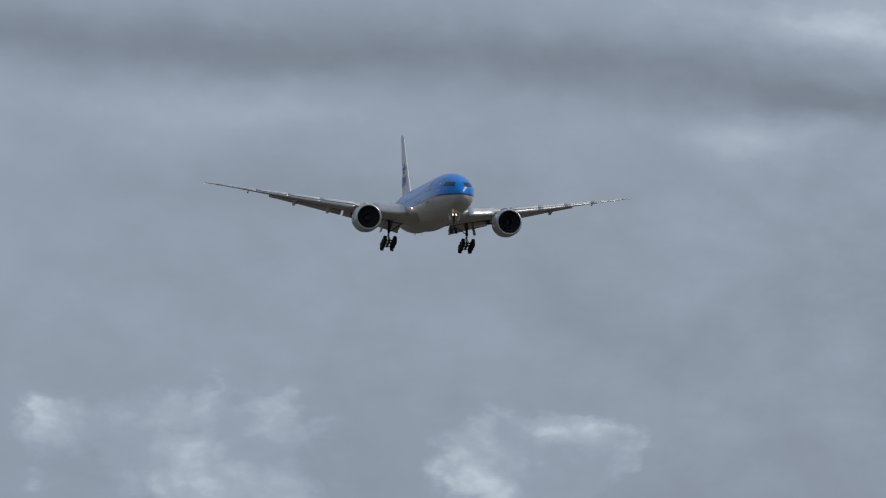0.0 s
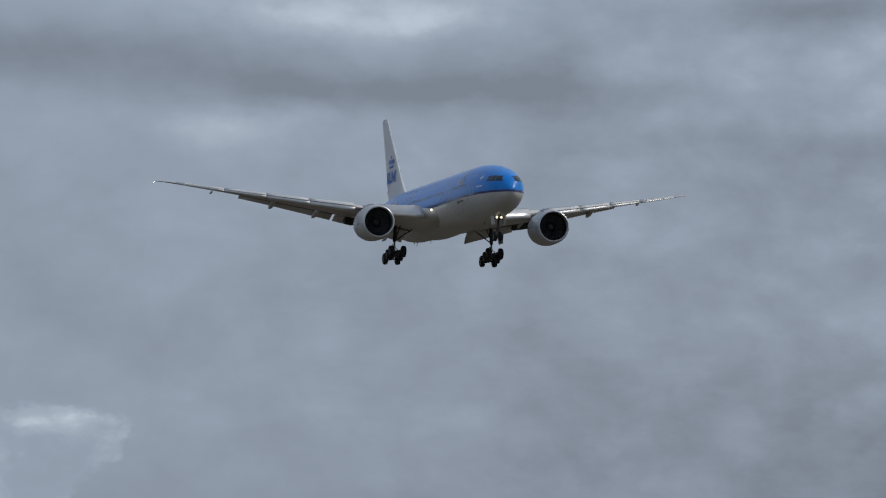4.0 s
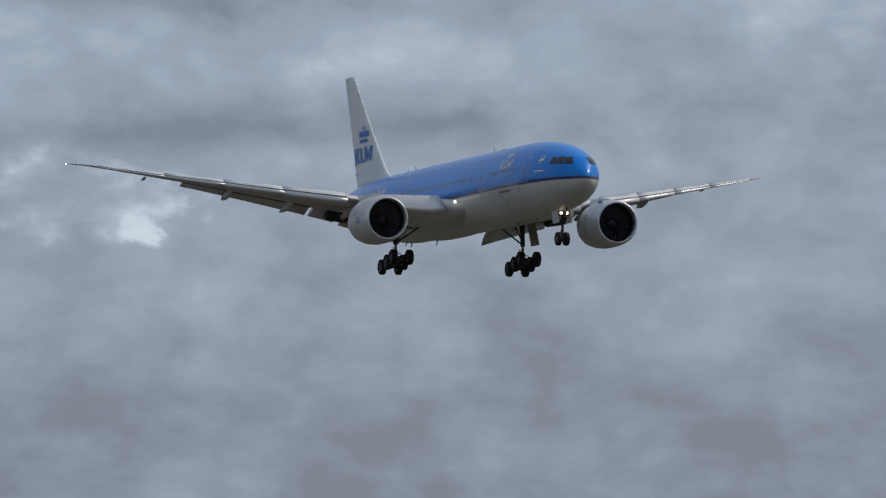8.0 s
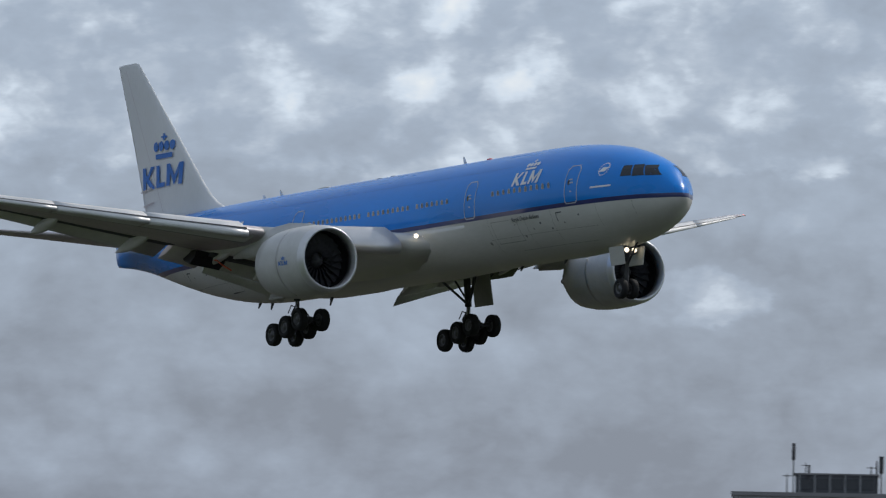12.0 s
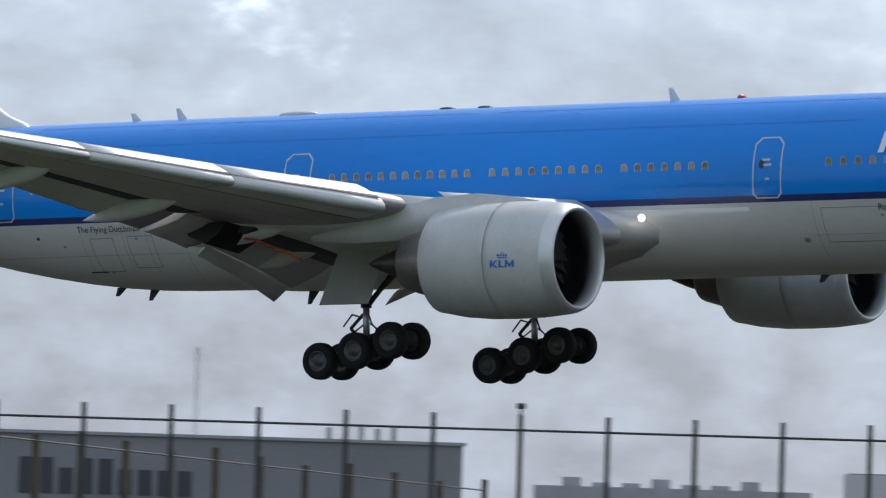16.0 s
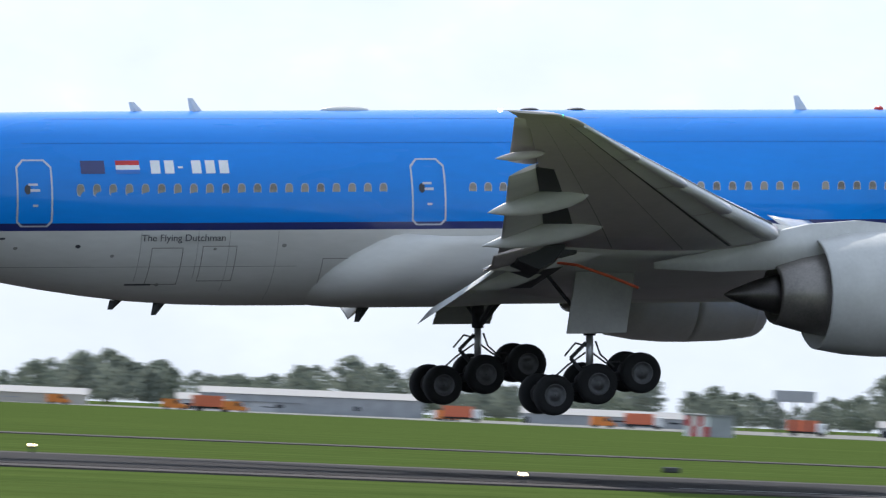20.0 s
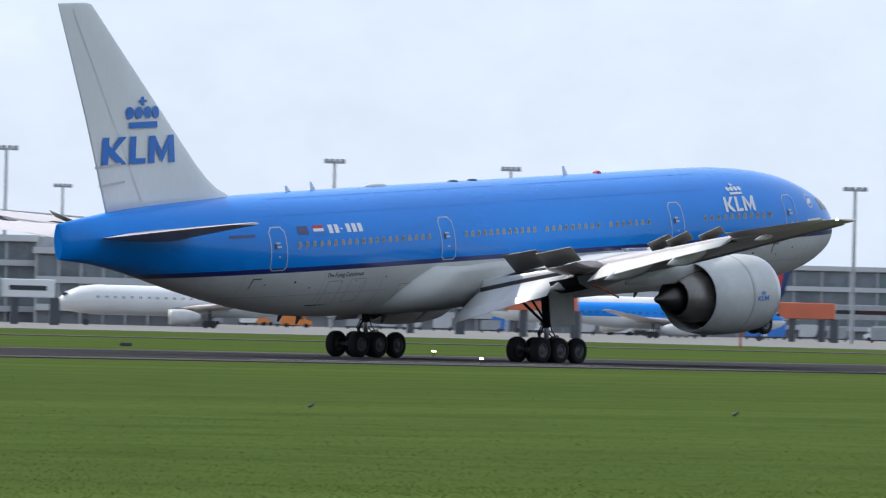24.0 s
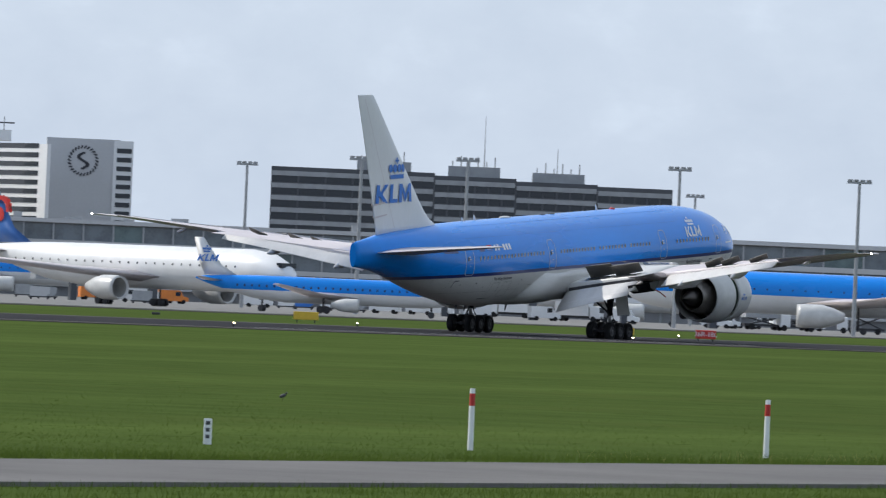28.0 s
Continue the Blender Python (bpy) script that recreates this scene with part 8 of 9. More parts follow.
def field_sign(az, dist, w, h, mat, words, ink, label):
    hold = holder("airfield_sign", label, "sign", facing(az, dist), "airfield signs")
    w, h = w * 0.6, h * 0.65
    bm = bmesh.new()
    soft_box(bm, -w / 2, w / 2, -0.12, 0.12, 0.25, 0.25 + h, 0.03)
    part("board", bm, mat, hold)
    bm = bmesh.new()
    for x in (-w * 0.35, w * 0.35):
        tube(bm, (x, 0, 0), (x, 0, 0.3), 0.05)
    part("feet", bm, "gear_dark", hold)
    if words:
        lettering("sign_text", words, h * 0.78, ink, hold, pose(0, -0.135, 0.25 + h / 2, 90, 0, 0), 0.005)


field_sign(66.6, 455 / math.cos(radians(66.6)) * 0.62, 2.6, 1.0, "sign_red", "36R-18L", "ink_white", "red runway sign with white figures beside the taxiway")
field_sign(56.02, 700, 3.2, 1.0, "sign_red", "", "ink_white", "red sign with faded figures beside the taxiway")
field_sign(58.3, 735, 2.2, 1.0, "sign_red", "", "ink_white", "red sign beside the taxiway")
field_sign(64.15, 760, 3.4, 1.0, "yellow", "", "ink_grey", "yellow direction sign beside the taxiway")
field_sign(66.1, 720, 2.6, 0.9, "yellow", "", "ink_grey", "yellow direction sign beside the taxiway")
field_sign(59.6, 735, 3.0, 1.0, "sign_red", "", "ink_white", "red sign beside the taxiway")
field_sign(61.9, 740, 3.0, 1.0, "yellow", "", "ink_grey", "yellow direction sign beside the taxiway")


def post(m, h, label):
    """A slim white post with a red band under its top."""
    hold = holder("marker_post", label, "post", m, "red-banded posts")
    bm = bmesh.new()
    tube(bm, (0, 0, 0), (0, 0, h * 0.72), 0.042, 0.04, 10)
    part("shaft", bm, "ink_white", hold)
    bm = bmesh.new()
    tube(bm, (0, 0, h * 0.72), (0, 0, h * 0.92), 0.041, 0.041, 10)
    part("band", bm, "red", hold)
    bm = bmesh.new()
    tube(bm, (0, 0, h * 0.92), (0, 0, h), 0.04, 0.036, 10)
    part("cap", bm, "ink_white", hold)
    return hold


post(facing(65.19, 130), 0.86, "slim white post with a red band in grass")
post(facing(67.0, 135), 0.84, "slim white post with a red band in grass")
brd = holder("marker_board", "small white marker board with dark bars in the grass", "sign", facing(63.58, 125))
bmx = bmesh.new()
soft_box(bmx, -0.055, 0.055, -0.02, 0.02, 0.0, 0.35, 0.008)
part("board", bmx, "ink_white", brd)
for kz in (0.29, 0.2, 0.11):
    bmx = bmesh.new()
    box(bmx, -0.028, 0.028, -0.024, -0.021, kz - 0.025, kz + 0.025)
    part("bar", bmx, "ink_grey", brd)


def warning_sign():
    hold = holder("warning_board", "yellow board with a red top on a dark stake", "sign", facing(42.47, 146))
    bm = bmesh.new()
    tube(bm, (0, 0, 0), (0, 0, 0.42), 0.05, 0.05, 8)
    part("stake", bm, "gear_dark", hold)
    bm = bmesh.new()
    soft_box(bm, -0.15, 0.15, -0.02, 0.02, 0.36, 0.72, 0.008)
    part("board", bm, "yellow", hold)
    bm = bmesh.new()
    for z, a in ((0.665, 0.03), (0.615, 0.014)):
        box(bm, -0.14, 0.14, -0.025, -0.021, z - a, z + a)
    part("red_bar", bm, "red", hold)
    bm = bmesh.new()
    for i in range(3):
        box(bm, -0.11, 0.09 - 0.03 * i, -0.025, -0.021, 0.42 + 0.055 * i, 0.44 + 0.055 * i)
    part("text_bars", bm, "red", hold)


warning_sign()


def marker_box():
    hold = holder("marker_board", "orange and yellow striped marker board in the grass", "sign", facing(55.68, 365))
    for i in range(4):
        bm = bmesh.new()
        soft_box(bm, -0.2, 0.2, -0.06, 0.06, 0.12 + i * 0.16, 0.27 + i * 0.16, 0.01)
        part("stripe_panel", bm, "orange" if i % 2 else "yellow", hold)
    bm = bmesh.new()
    box(bm, -0.3, 0.3, -0.1, 0.1, 0, 0.1)
    part("foot", bm, "gear_dark", hold)


marker_box()


def weather_station():
    hold = holder("weather_station", "white instrument post with a cabinet and cross arm", "weather station", facing(47.1, 284))
    bm = bmesh.new()
    tube(bm, (-0.15, 0, 0), (-0.15, 0, 2.75), 0.055, 0.05, 8)
    part("post", bm, "galv", hold)
    bm = bmesh.new()
    tube(bm, (-0.65, 0, 2.6), (0.45, 0, 2.6), 0.03)
    part("cross_arm", bm, "galv", hold)
    for x in (-0.62, 0.1, 0.42):
        bm = bmesh.new()
        soft_box(bm, x - 0.1, x + 0.1, -0.08, 0.08, 2.55, 2.68, 0.03, pose(0, 0, 0.0, 0, 0, 0))
        part("sensor", bm, "white_clad", hold)
    bm = bmesh.new()
    tube(bm, (-0.5, 0, 2.68), (-0.35, 0, 2.95), 0.03)
    part("wind_vane", bm, "white_clad", hold)
    bm = bmesh.new()
    soft_box(bm, -0.42, 0.06, -0.16, 0.16, 1.32, 1.62, 0.03)
    part("junction_box", bm, "white_clad", hold)
    bm = bmesh.new()
    soft_box(bm, 0.0, 0.58, -0.25, 0.25, 0.0, 0.78, 0.03)
    part("cabinet", bm, "white_clad", hold)
    bm = bmesh.new()
    tube(bm, (-0.15, 0, 0.0), (-0.15, 0, 0.5), 0.09)
    part("sleeve", bm, "galv", hold)


weather_station()


def glide_mast():
    """Red and white lattice aerial mast with box aerials and a raking strut on a low deck."""
    d = 205
    hold = lattice_mast("glide_path_mast", "red and white lattice aerial mast on a low deck", facing(24.98, d), 15.0, 1.05, 0.72, "mast_white", "mast_red", 15, True)
    for z in (3.95, 8.65, 13.2):
        bm = bmesh.new()
        soft_box(bm, -1.35, -0.62, -0.25, 0.25, z - 0.24, z + 0.24, 0.06)
        part("box_aerial", bm, "white_clad", hold, "white box aerial")
    for z in (3.3, 5.25):
        bm = bmesh.new()
        box(bm, -0.75, 0.75, -0.55, 0.55, z - 0.05, z + 0.05)
        part("platform", bm, "mast_red", hold)
    for sx, (z, x) in ((1, (5.2, 2.75)),):
        bm = bmesh.new()
        tube(bm, (0.35, 0, z), (1.55, 0.2, 2.6), 0.075)
        part("strut_upper", bm, "mast_red", hold)
        bm = bmesh.new()
        tube(bm, (1.55, 0.2, 2.6), (2.55, 0.4, 0.25), 0.075)
        part("strut_lower", bm, "mast_white", hold)
    bm = bmesh.new()
    soft_box(bm, 0.1, 1.0, -0.6, -0.1, 0.1, 1.15, 0.03)
    part("cabinet", bm, "galv", hold)
    bm = bmesh.new()
    box(bm, -4.3, 3.4, -0.5, 0.5, 0.42, 0.55)
    part("deck", bm, "gear_dark", hold, "low dark steel deck")
    for i in range(9):
        bm = bmesh.new()
        tube(bm, (-4.1 + i * 0.92, -0.4, 0), (-4.1 + i * 0.92, -0.4, 0.45), 0.05)
        part("deck_leg", bm, "gear_dark", hold)


glide_mast()


def striped_pole():
    hold = holder("monitor_pole", "slim red and white banded pole with a small arm", "pole", facing(-0.88, 270))
    h = lift(1.29, 270)
    for k in range(7):
        bm = bmesh.new()
        tube(bm, (0.02 * k, 0, h * k / 7), (0.02 * (k + 1), 0, h * (k + 1) / 7), 0.08 - 0.004 * k, None, 8)
        part("band", bm, "mast_white" if k % 2 == 0 else "mast_red", hold)
    bm = bmesh.new()
    tube(bm, (-0.1, 0, h * 0.66), (0.55, 0, h * 0.66), 0.04)
    part("arm", bm, "galv", hold)


striped_pole()


def windsock(az, dist, z, sc):
    hold = holder("windsock", "red and white banded windsock on a mast", "windsock", facing(az, dist))
    bm = bmesh.new()
    tube(bm, (0, 0, 0), (0, 0, z), 0.12 * sc, 0.08 * sc, 8)
    part("mast", bm, "mast_red", hold)
    for k in range(5):
        bm = bmesh.new()
        r0, r1 = 0.48 - 0.05 * k, 0.48 - 0.05 * (k + 1)
        spin(bm, [(-0.75 * k, r0), (-0.75 * (k + 1), r1)], "x", 14, (0, 0, 0))
        part("band", bm, "red" if k % 2 == 0 else "white_clad", hold, "", True).matrix_basis = pose(0, 0, z - 0.3 * sc, 0, -7, 0) @ Matrix.Scale(sc, 4)
    return hold


windsock(-16.18, 480, lift(0.43, 480), 0.95)
windsock(54.22, 900, lift(0.19, 900), 0.9)


def far_taxi_fence():
    """Thin posts and markers between runway and taxiway."""
    rnd = random.Random(31)
    for i in range(14):
        az = 20 + 46 * rnd.random()
        hold = holder("marker_plate", "small dark marker plate low in the grass", "marker", facing(az, rnd.uniform(330, 420) / max(0.35, math.cos(radians(az)))), "grass markers")
        bm = bmesh.new()
        soft_box(bm, -0.35, 0.35, -0.15, 0.15, 0.0, 0.22, 0.05)
        part("plate", bm, "gear_dark", hold)


far_taxi_fence()


# ---- touchdown smoke ----
DRIFT = []
M["smoke"] = surface("tyre_smoke", (0.93, 0.95, 0.98), 1.0, 0, 0.6, 0.03, 2, spec=0.0)
translucent(M["smoke"], 0.5, 0.18)


def smoke():
    rnd = random.Random(8)
    hold = holder("tyre_smoke", "thin bluish white tyre smoke hanging over the runway", "smoke", pose(0, 0, 0), "", "stuff")
    for k in range(150):
        tall = k < 36
        u = (k + rnd.random()) / 36 if tall else rnd.random()
        x = 263.5 + 6.0 * u if tall else 246 + 36 * u
        y = RUNWAY_Y + (-5.5 if k % 2 else 5.5) + rnd.uniform(-1.0, 1.0)
        x += 10.0 if y > RUNWAY_Y else 0.0
        r = rnd.uniform(0.35, 1.15) if tall else rnd.uniform(0.5, 1.0) * (1.1 - 0.6 * u)
        bm = bmesh.new()
        bmesh.ops.create_icosphere(bm, subdivisions=3, radius=1.0)
        for v in bm.verts:
            v.co *= 1 + 0.3 * noise.noise(v.co * 1.6 + Vector((k * 3.1, 0, 0))) + 0.12 * noise.noise(v.co * 4.5 + Vector((k, 5, 0)))
            v.co.x *= r * (1.3 if tall else 4.2)
            v.co.y *= r
            v.co.z *= r * (1.0 if tall else 0.42)
        o = part("puff", bm, "smoke", hold, "", True)
        t0 = 22.2 + (x - (10.0 if y > RUNWAY_Y else 0.0) - 241) / 65.6
        z = (0.3 + 1.6 * rnd.random()) if tall else 0.3 + r * 0.35
        low = pose(x, y, -4)
        DRIFT.append((o, [(0.0, low), (t0, low), (t0 + 0.15, pose(x, y, z * 0.6)), (t0 + 1.2, pose(x + 1.5, y - 0.6, z * 1.25)), (28.0, pose(x + 5, y - 4, z * 1.8))]))


smoke()


# ---- grass by the road ----
M["blade"] = surface("grass_blade", (0.076, 0.114, 0.022), 0.8, 0, 0.6, 0.2, 4, second=(0.054, 0.086, 0.018), spec=0.0)
translucent(M["blade"], 0.5)
M["dry_blade"] = surface("dry_grass_blade", (0.30, 0.26, 0.06), 0.85, 0, 0.6, 0.2, 4)
bt = M["blade"].node_tree
isl = bt.nodes.new("ShaderNodeNewGeometry")
rmp = next(n for n in bt.nodes if n.type == "VALTORGB")
rmp.color_ramp.elements[0].position, rmp.color_ramp.elements[1].position = 0.0, 1.0
bt.links.new(isl.outputs["Random Per Island"], rmp.inputs[0])


def sward(name, label, count, material, place, hmin, hmax, wide_by, seed, bunch=None):
    """Loose upright blades in one mesh; place(rng, n) gives their feet."""
    rng = np.random.default_rng(seed)
    x, y = place(rng, count)
    if bunch is not None:
        keep = np.sin(x * 1.3 + 2 * np.sin(y * 0.9)) + np.sin(x * 0.41 + y * 1.7) + rng.normal(0, 0.6, count) > bunch
        x, y = x[keep], y[keep]
    n = len(x)
    h, w = rng.uniform(hmin, hmax, n), rng.uniform(0.4, 1.0, n) * wide_by
    a, l = rng.uniform(0, 6.283, n), rng.normal(0, 0.5, n)
    v = np.zeros((n, 3, 3))
    v[:, 0] = np.stack([x - w, y, np.zeros(n)], 1)
    v[:, 1] = np.stack([x + w, y, np.zeros(n)], 1)
    v[:, 2] = np.stack([x + l * h * np.cos(a), y + l * h * np.sin(a), h], 1)
    me = bpy.data.meshes.new(name)
    me.vertices.add(3 * n)
    me.vertices.foreach_set("co", v.reshape(-1))
    me.loops.add(3 * n)
    me.loops.foreach_set("vertex_index", np.arange(3 * n))
    me.polygons.add(n)
    me.polygons.foreach_set("loop_start", np.arange(0, 3 * n, 3))
    me.update()
    me.materials.append(M[material])
    tagged(new(name, me), label, "grass", "", "stuff")


def strip(x0, x1, y0, y1):
    return lambda rng, n: (rng.uniform(x0, x1, n), rng.uniform(y0, y1, n))


def fan(a0, a1, d0, d1):
    """Even over the camera's view: dense near the eye, thinning out across the field."""
    def at(rng, n):
        az, d = np.radians(rng.uniform(a0, a1, n)), 1.0 / rng.uniform(1.0 / d1, 1.0 / d0, n)
        x, y = d * np.sin(az), d * np.cos(az)
        y = np.where(y < 51.5, 103.0 - y, y)
        y = np.where((y > 244) & (y < 310), y - 80, y)
        return x, y
    return at


sward("grass_verge", "ragged green grass along the road edge", 26000, "blade", strip(70, 140, 49.3, 51.5), 0.05, 0.16, 0.013, 1, 0.0)
sward("grass_verge", "short green grass on the near side of the road", 16000, "blade", strip(70, 125, 38.0, 43.3), 0.04, 0.10, 0.013, 2, -0.5)
sward("grass_field", "fine mown grass blades across the airfield", 120000, "blade", fan(42, 69, 92, 560), 0.012, 0.034, 0.014, 3)
sward("grass_field", "fine mown grass blades beside the runway", 40000, "blade", fan(10, 42, 95, 330), 0.012, 0.034, 0.014, 6)
sward("grass_tufts", "scattered darker tufts in the mown field", 3000, "blade", fan(15, 69, 130, 500), 0.04, 0.11, 0.02, 4, 1.9)
sward("dry_stalks", "yellow flowering stalks by the road", 900, "dry_blade", strip(116, 134, 49.5, 52.5), 0.06, 0.14, 0.010, 5, 0.4)


def lapwing(m):
    """A small dark bird standing in the grass."""
    hold = holder("bird", "small dark bird standing in the grass", "bird", m, "birds in the grass")
    hold.scale = (0.6, 0.6, 0.6)
    bm = bmesh.new()
    bmesh.ops.create_uvsphere(bm, u_segments=10, v_segments=7, radius=1.0, matrix=pose(0, 0, 0.16, 0, -25, 0) @ Matrix.Diagonal((0.12, 0.055, 0.06, 1)))
    part("body", bm, "ink_grey", hold, "", True)
    bm = bmesh.new()
    bmesh.ops.create_uvsphere(bm, u_segments=8, v_segments=6, radius=0.035, matrix=Matrix.Translation((0.1, 0, 0.25)))
    tube(bm, (0.125, 0, 0.25), (0.165, 0, 0.245), 0.008, 0.002, 5)
    part("head", bm, "ink_grey", hold, "", True)
    for s in (-0.02, 0.02):
        bm = bmesh.new()
        tube(bm, (0.0, s, 0.12), (0.01, s, 0.0), 0.005, None, 5)
        part("leg", bm, "bark", hold)


for az, dd in ((64.03, 182), (61.6, 175), (54.2, 205), (51.6, 200), (58.3, 190)):
    lapwing(facing(az, dd))


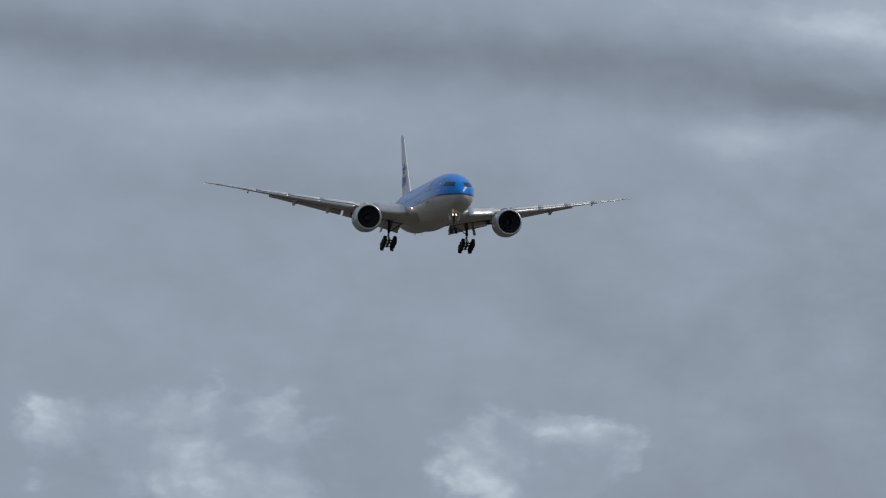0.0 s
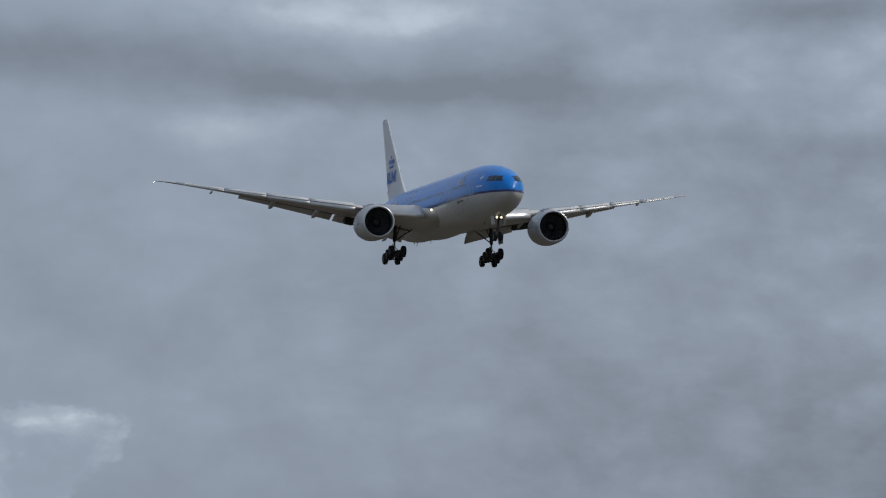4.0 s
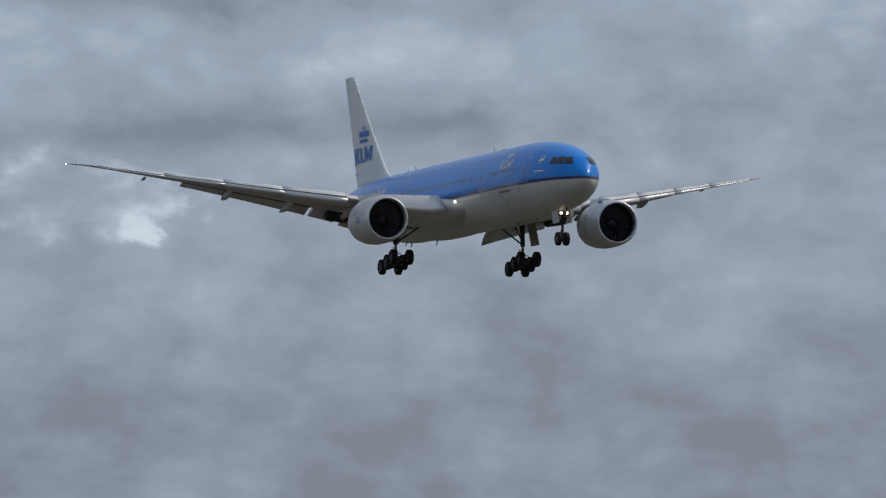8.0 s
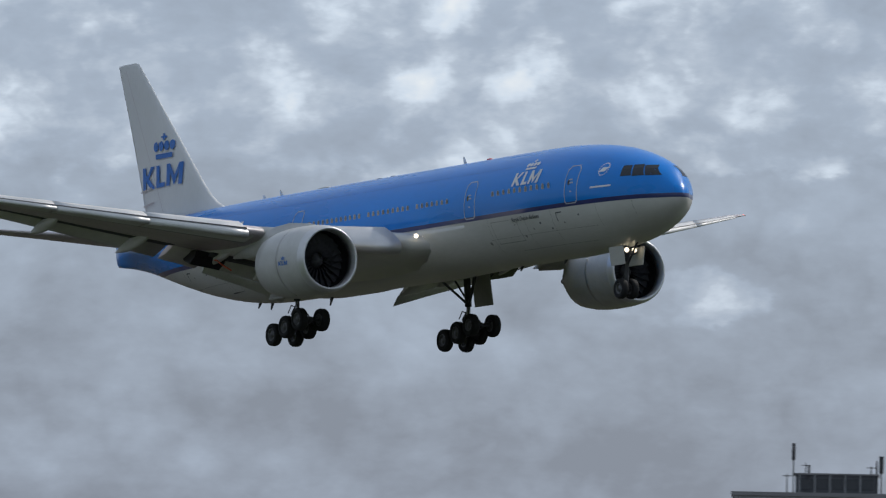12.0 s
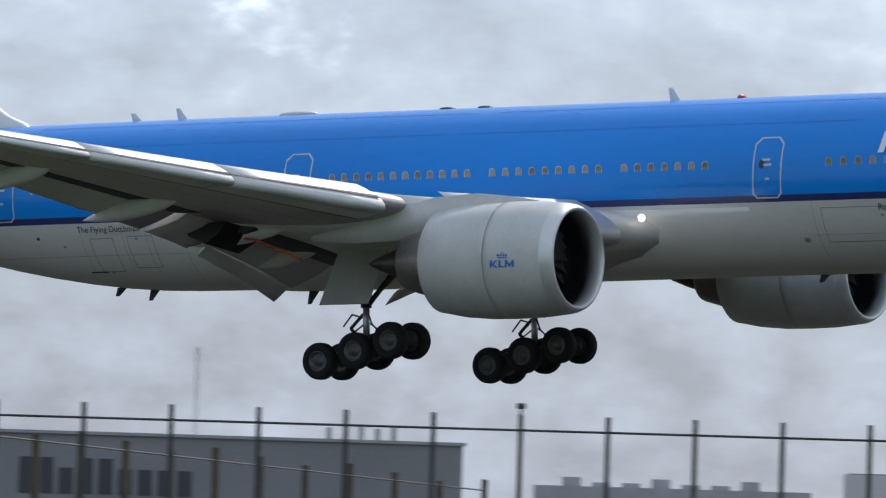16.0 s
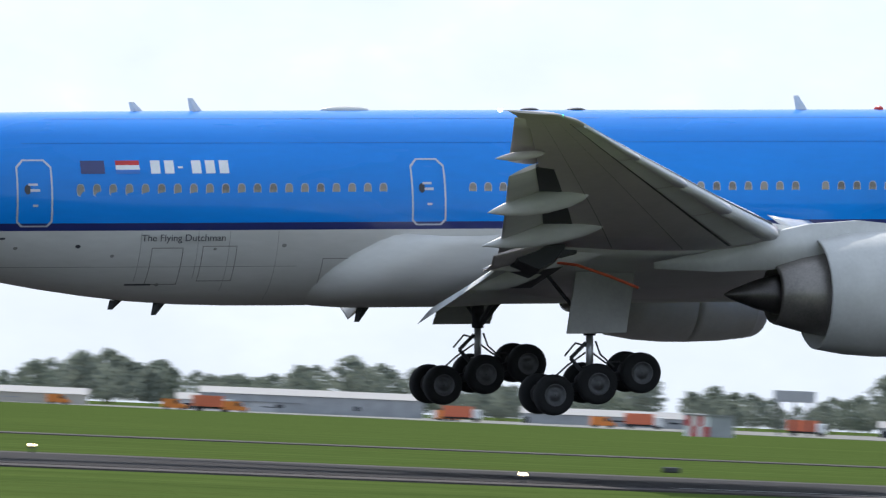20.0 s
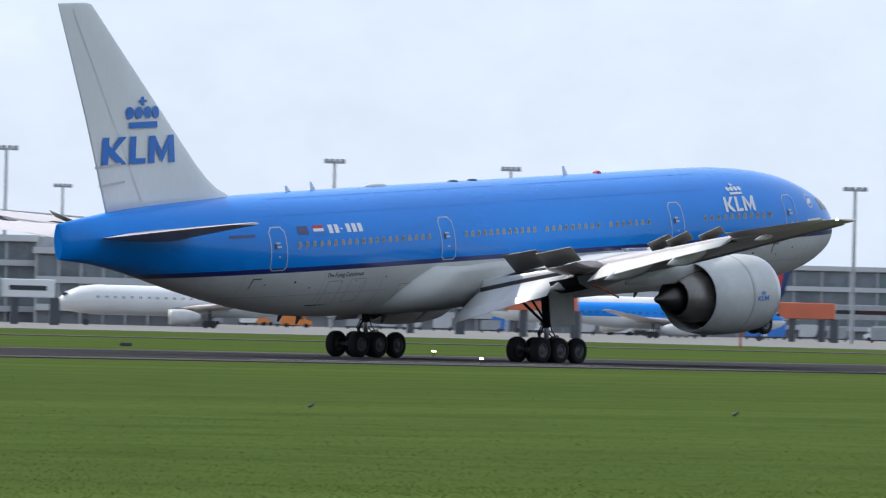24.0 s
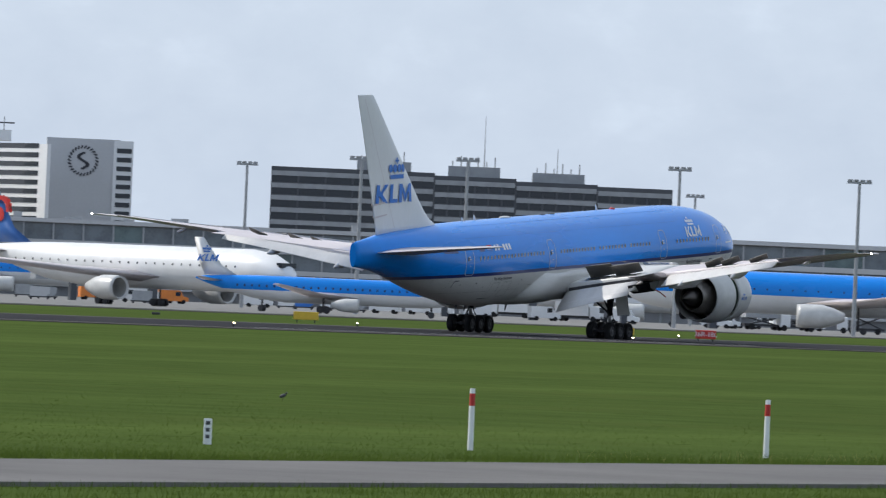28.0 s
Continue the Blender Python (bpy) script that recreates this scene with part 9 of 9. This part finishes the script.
# ---- motion ----
def motions():
    walk(PLANE, [
        (0.0, pose(-1279.3, RUNWAY_Y, 68.51, 0.51, -1.63, -4.18)),
        (0.5, pose(-1243.9, RUNWAY_Y, 66.85, 0.63, -1.60, -3.69)),
        (1.0, pose(-1208.5, RUNWAY_Y, 65.20, 0.74, -1.55, -3.20)),
        (1.5, pose(-1173.2, RUNWAY_Y, 63.54, 0.87, -1.54, -2.84)),
        (2.0, pose(-1138.1, RUNWAY_Y, 61.88, 0.82, -1.73, -2.89)),
        (2.5, pose(-1103.2, RUNWAY_Y, 60.21, 0.77, -1.91, -2.85)),
        (3.0, pose(-1068.1, RUNWAY_Y, 58.56, 0.73, -1.94, -2.57)),
        (3.5, pose(-1033.1, RUNWAY_Y, 56.89, 0.71, -1.98, -2.27)),
        (4.0, pose(-998.1, RUNWAY_Y, 55.23, 0.68, -2.01, -1.97)),
        (4.5, pose(-963.3, RUNWAY_Y, 53.56, 0.66, -2.04, -1.67)),
        (5.0, pose(-928.4, RUNWAY_Y, 51.90, 0.63, -2.01, -1.72)),
        (5.5, pose(-893.0, RUNWAY_Y, 50.22, 0.54, -2.08, -1.61)),
        (6.0, pose(-857.5, RUNWAY_Y, 48.55, 0.43, -2.19, -1.78)),
        (6.5, pose(-822.2, RUNWAY_Y, 46.88, 0.32, -2.25, -2.05)),
        (7.0, pose(-786.9, RUNWAY_Y, 45.20, 0.24, -2.11, -2.25)),
        (7.5, pose(-751.9, RUNWAY_Y, 43.54, 0.34, -1.67, -2.24)),
        (8.0, pose(-717.0, RUNWAY_Y, 41.87, 0.40, -1.40, -2.19)),
        (8.5, pose(-682.2, RUNWAY_Y, 40.22, 0.40, -1.48, -1.90)),
        (9.0, pose(-647.2, RUNWAY_Y, 38.56, 0.42, -1.56, -1.73)),
        (9.5, pose(-612.2, RUNWAY_Y, 36.89, 0.46, -1.62, -1.69)),
        (10.0, pose(-577.3, RUNWAY_Y, 35.23, 0.52, -1.71, -1.61)),
        (10.5, pose(-542.9, RUNWAY_Y, 33.60, 0.48, -2.01, -1.68)),
        (11.0, pose(-508.5, RUNWAY_Y, 31.98, 0.41, -2.40, -1.83)),
        (11.5, pose(-474.1, RUNWAY_Y, 30.34, 0.40, -2.77, -1.62)),
        (12.0, pose(-439.7, RUNWAY_Y, 28.71, 0.51, -2.85, -1.44)),
        (12.5, pose(-405.3, RUNWAY_Y, 27.13, 0.96, -2.64, -1.32)),
        (13.0, pose(-370.8, RUNWAY_Y, 25.56, 1.02, -2.52, -1.24)),
        (13.5, pose(-336.4, RUNWAY_Y, 23.99, 1.07, -2.40, -1.15)),
        (14.0, pose(-302.1, RUNWAY_Y, 22.42, 1.14, -2.29, -1.07)),
        (14.5, pose(-267.8, RUNWAY_Y, 20.85, 1.20, -2.17, -0.98)),
        (15.0, pose(-233.7, RUNWAY_Y, 19.27, 1.49, -1.77, -0.93)),
        (15.5, pose(-199.4, RUNWAY_Y, 17.61, 1.43, -1.72, -0.96)),
        (16.0, pose(-165.2, RUNWAY_Y, 15.96, 1.38, -1.74, -0.82)),
        (16.5, pose(-131.3, RUNWAY_Y, 14.43, 0.92, -1.97, -0.98)),
        (17.0, pose(-97.7, RUNWAY_Y, 13.10, 0.14, -2.52, -1.03)),
        (17.5, pose(-64.4, RUNWAY_Y, 11.99, -0.15, -2.71, -0.54)),
        (18.0, pose(-31.3, RUNWAY_Y, 11.08, -0.24, -2.80, 0.11)),
        (18.5, pose(1.4, RUNWAY_Y, 10.36, -0.22, -2.85, 0.16)),
        (19.0, pose(34.0, RUNWAY_Y, 9.77, -0.09, -2.69, -0.00)),
        (19.5, pose(66.4, RUNWAY_Y, 9.22, 0.20, -2.68, -0.62)),
        (20.0, pose(98.7, RUNWAY_Y, 8.63, 1.00, -2.93, -1.17)),
        (20.5, pose(131.0, RUNWAY_Y, 7.79, 1.45, -3.29, -1.61)),
        (21.0, pose(163.4, RUNWAY_Y, 7.02, 1.01, -3.34, -1.38)),
        (21.5, pose(195.8, RUNWAY_Y, 6.51, 0.57, -3.40, -1.17)),
        (22.0, pose(228.3, RUNWAY_Y, 6.25, 0.11, -3.46, -0.94)),
        (22.5, pose(261.0, RUNWAY_Y, 5.76, -0.33, -3.52, -0.72)),
        (23.0, pose(293.9, RUNWAY_Y, 5.76, -0.44, -3.42, -0.63)),
        (23.5, pose(326.8, RUNWAY_Y, 5.76, -0.10, -3.52, -0.25)),
        (24.0, pose(359.7, RUNWAY_Y, 5.76, 0.28, -3.62, 0.02)),
        (24.5, pose(392.3, RUNWAY_Y, 5.76, 0.43, -3.69, 0.10)),
        (25.0, pose(424.7, RUNWAY_Y, 5.76, 0.67, -3.88, 0.34)),
        (25.5, pose(456.6, RUNWAY_Y, 5.76, 0.62, -3.84, 0.08)),
        (26.0, pose(487.9, RUNWAY_Y, 5.76, 0.58, -3.67, -0.11)),
        (26.5, pose(518.6, RUNWAY_Y, 5.76, 0.60, -3.51, -0.36)),
        (27.0, pose(548.7, RUNWAY_Y, 5.76, 0.56, -3.49, -1.36)),
        (27.5, pose(578.8, RUNWAY_Y, 5.76, 0.56, -3.53, -1.38)),
        (28.0, pose(608.7, RUNWAY_Y, 5.76, 0.56, -3.61, -1.20)),
    ])
    for bog, pis, y, low in MOVERS["bogies"]:
        walk(bog, [(0.0, pose(0, y, low, 0, -13, 0)), (21.6, pose(0, y, low, 0, -13, 0)), (22.3, pose(0, y, -5.12, 0, 3.5, 0)), (25.0, pose(0, y, -5.1, 0, 3.6, 0)), (28.0, pose(0, y, -5.1, 0, 3.5, 0))])
        walk(pis, [(0.0, pose(0, y, low)), (21.6, pose(0, y, low)), (22.3, pose(0, y, -5.12)), (28.0, pose(0, y, -5.1))])
    for sp, mid, sgn in MOVERS["spoilers"]:
        flat, up = Matrix.Translation(mid), Matrix.Translation(mid) @ Matrix.Rotation(radians(44), 4, "Y")
        walk(sp, [(0.0, flat), (22.4, flat), (23.2, up), (28.0, up)])
    # the wings relax as the lift goes
    for fp, p, q, up in MOVERS["ailerons"]:
        ax = (q - p).normalized() * (1 if q.y > p.y else -1)
        lifted = Matrix.Translation(p) @ Matrix.Rotation(radians(up), 4, ax) @ Matrix.Translation(-p)
        walk(fp, [(0.0, Matrix()), (22.4, Matrix()), (23.0, lifted), (28.0, lifted)])
    for ow, sgn in MOVERS["outer"]:
        hinge = Matrix.Translation((0, 10.2 * sgn, -0.78))
        sag = [hinge @ Matrix.Rotation(radians(-sgn * d), 4, "X") @ hinge.inverted() for d in (0.0, 2.0, 2.4, 2.6)]
        walk(ow, [(0.0, sag[0]), (22.2, sag[0]), (23.0, sag[1]), (24.6, sag[2]), (28.0, sag[3])])
    for sl in MOVERS["sleeves"]:
        walk(sl, [(0.0, pose(0, 0, 0)), (23.8, pose(0, 0, 0)), (24.9, pose(-0.62, 0, 0)), (28.0, pose(-0.62, 0, 0))])
    for ob, rows in DRIFT:
        walk(ob, rows)


motions()
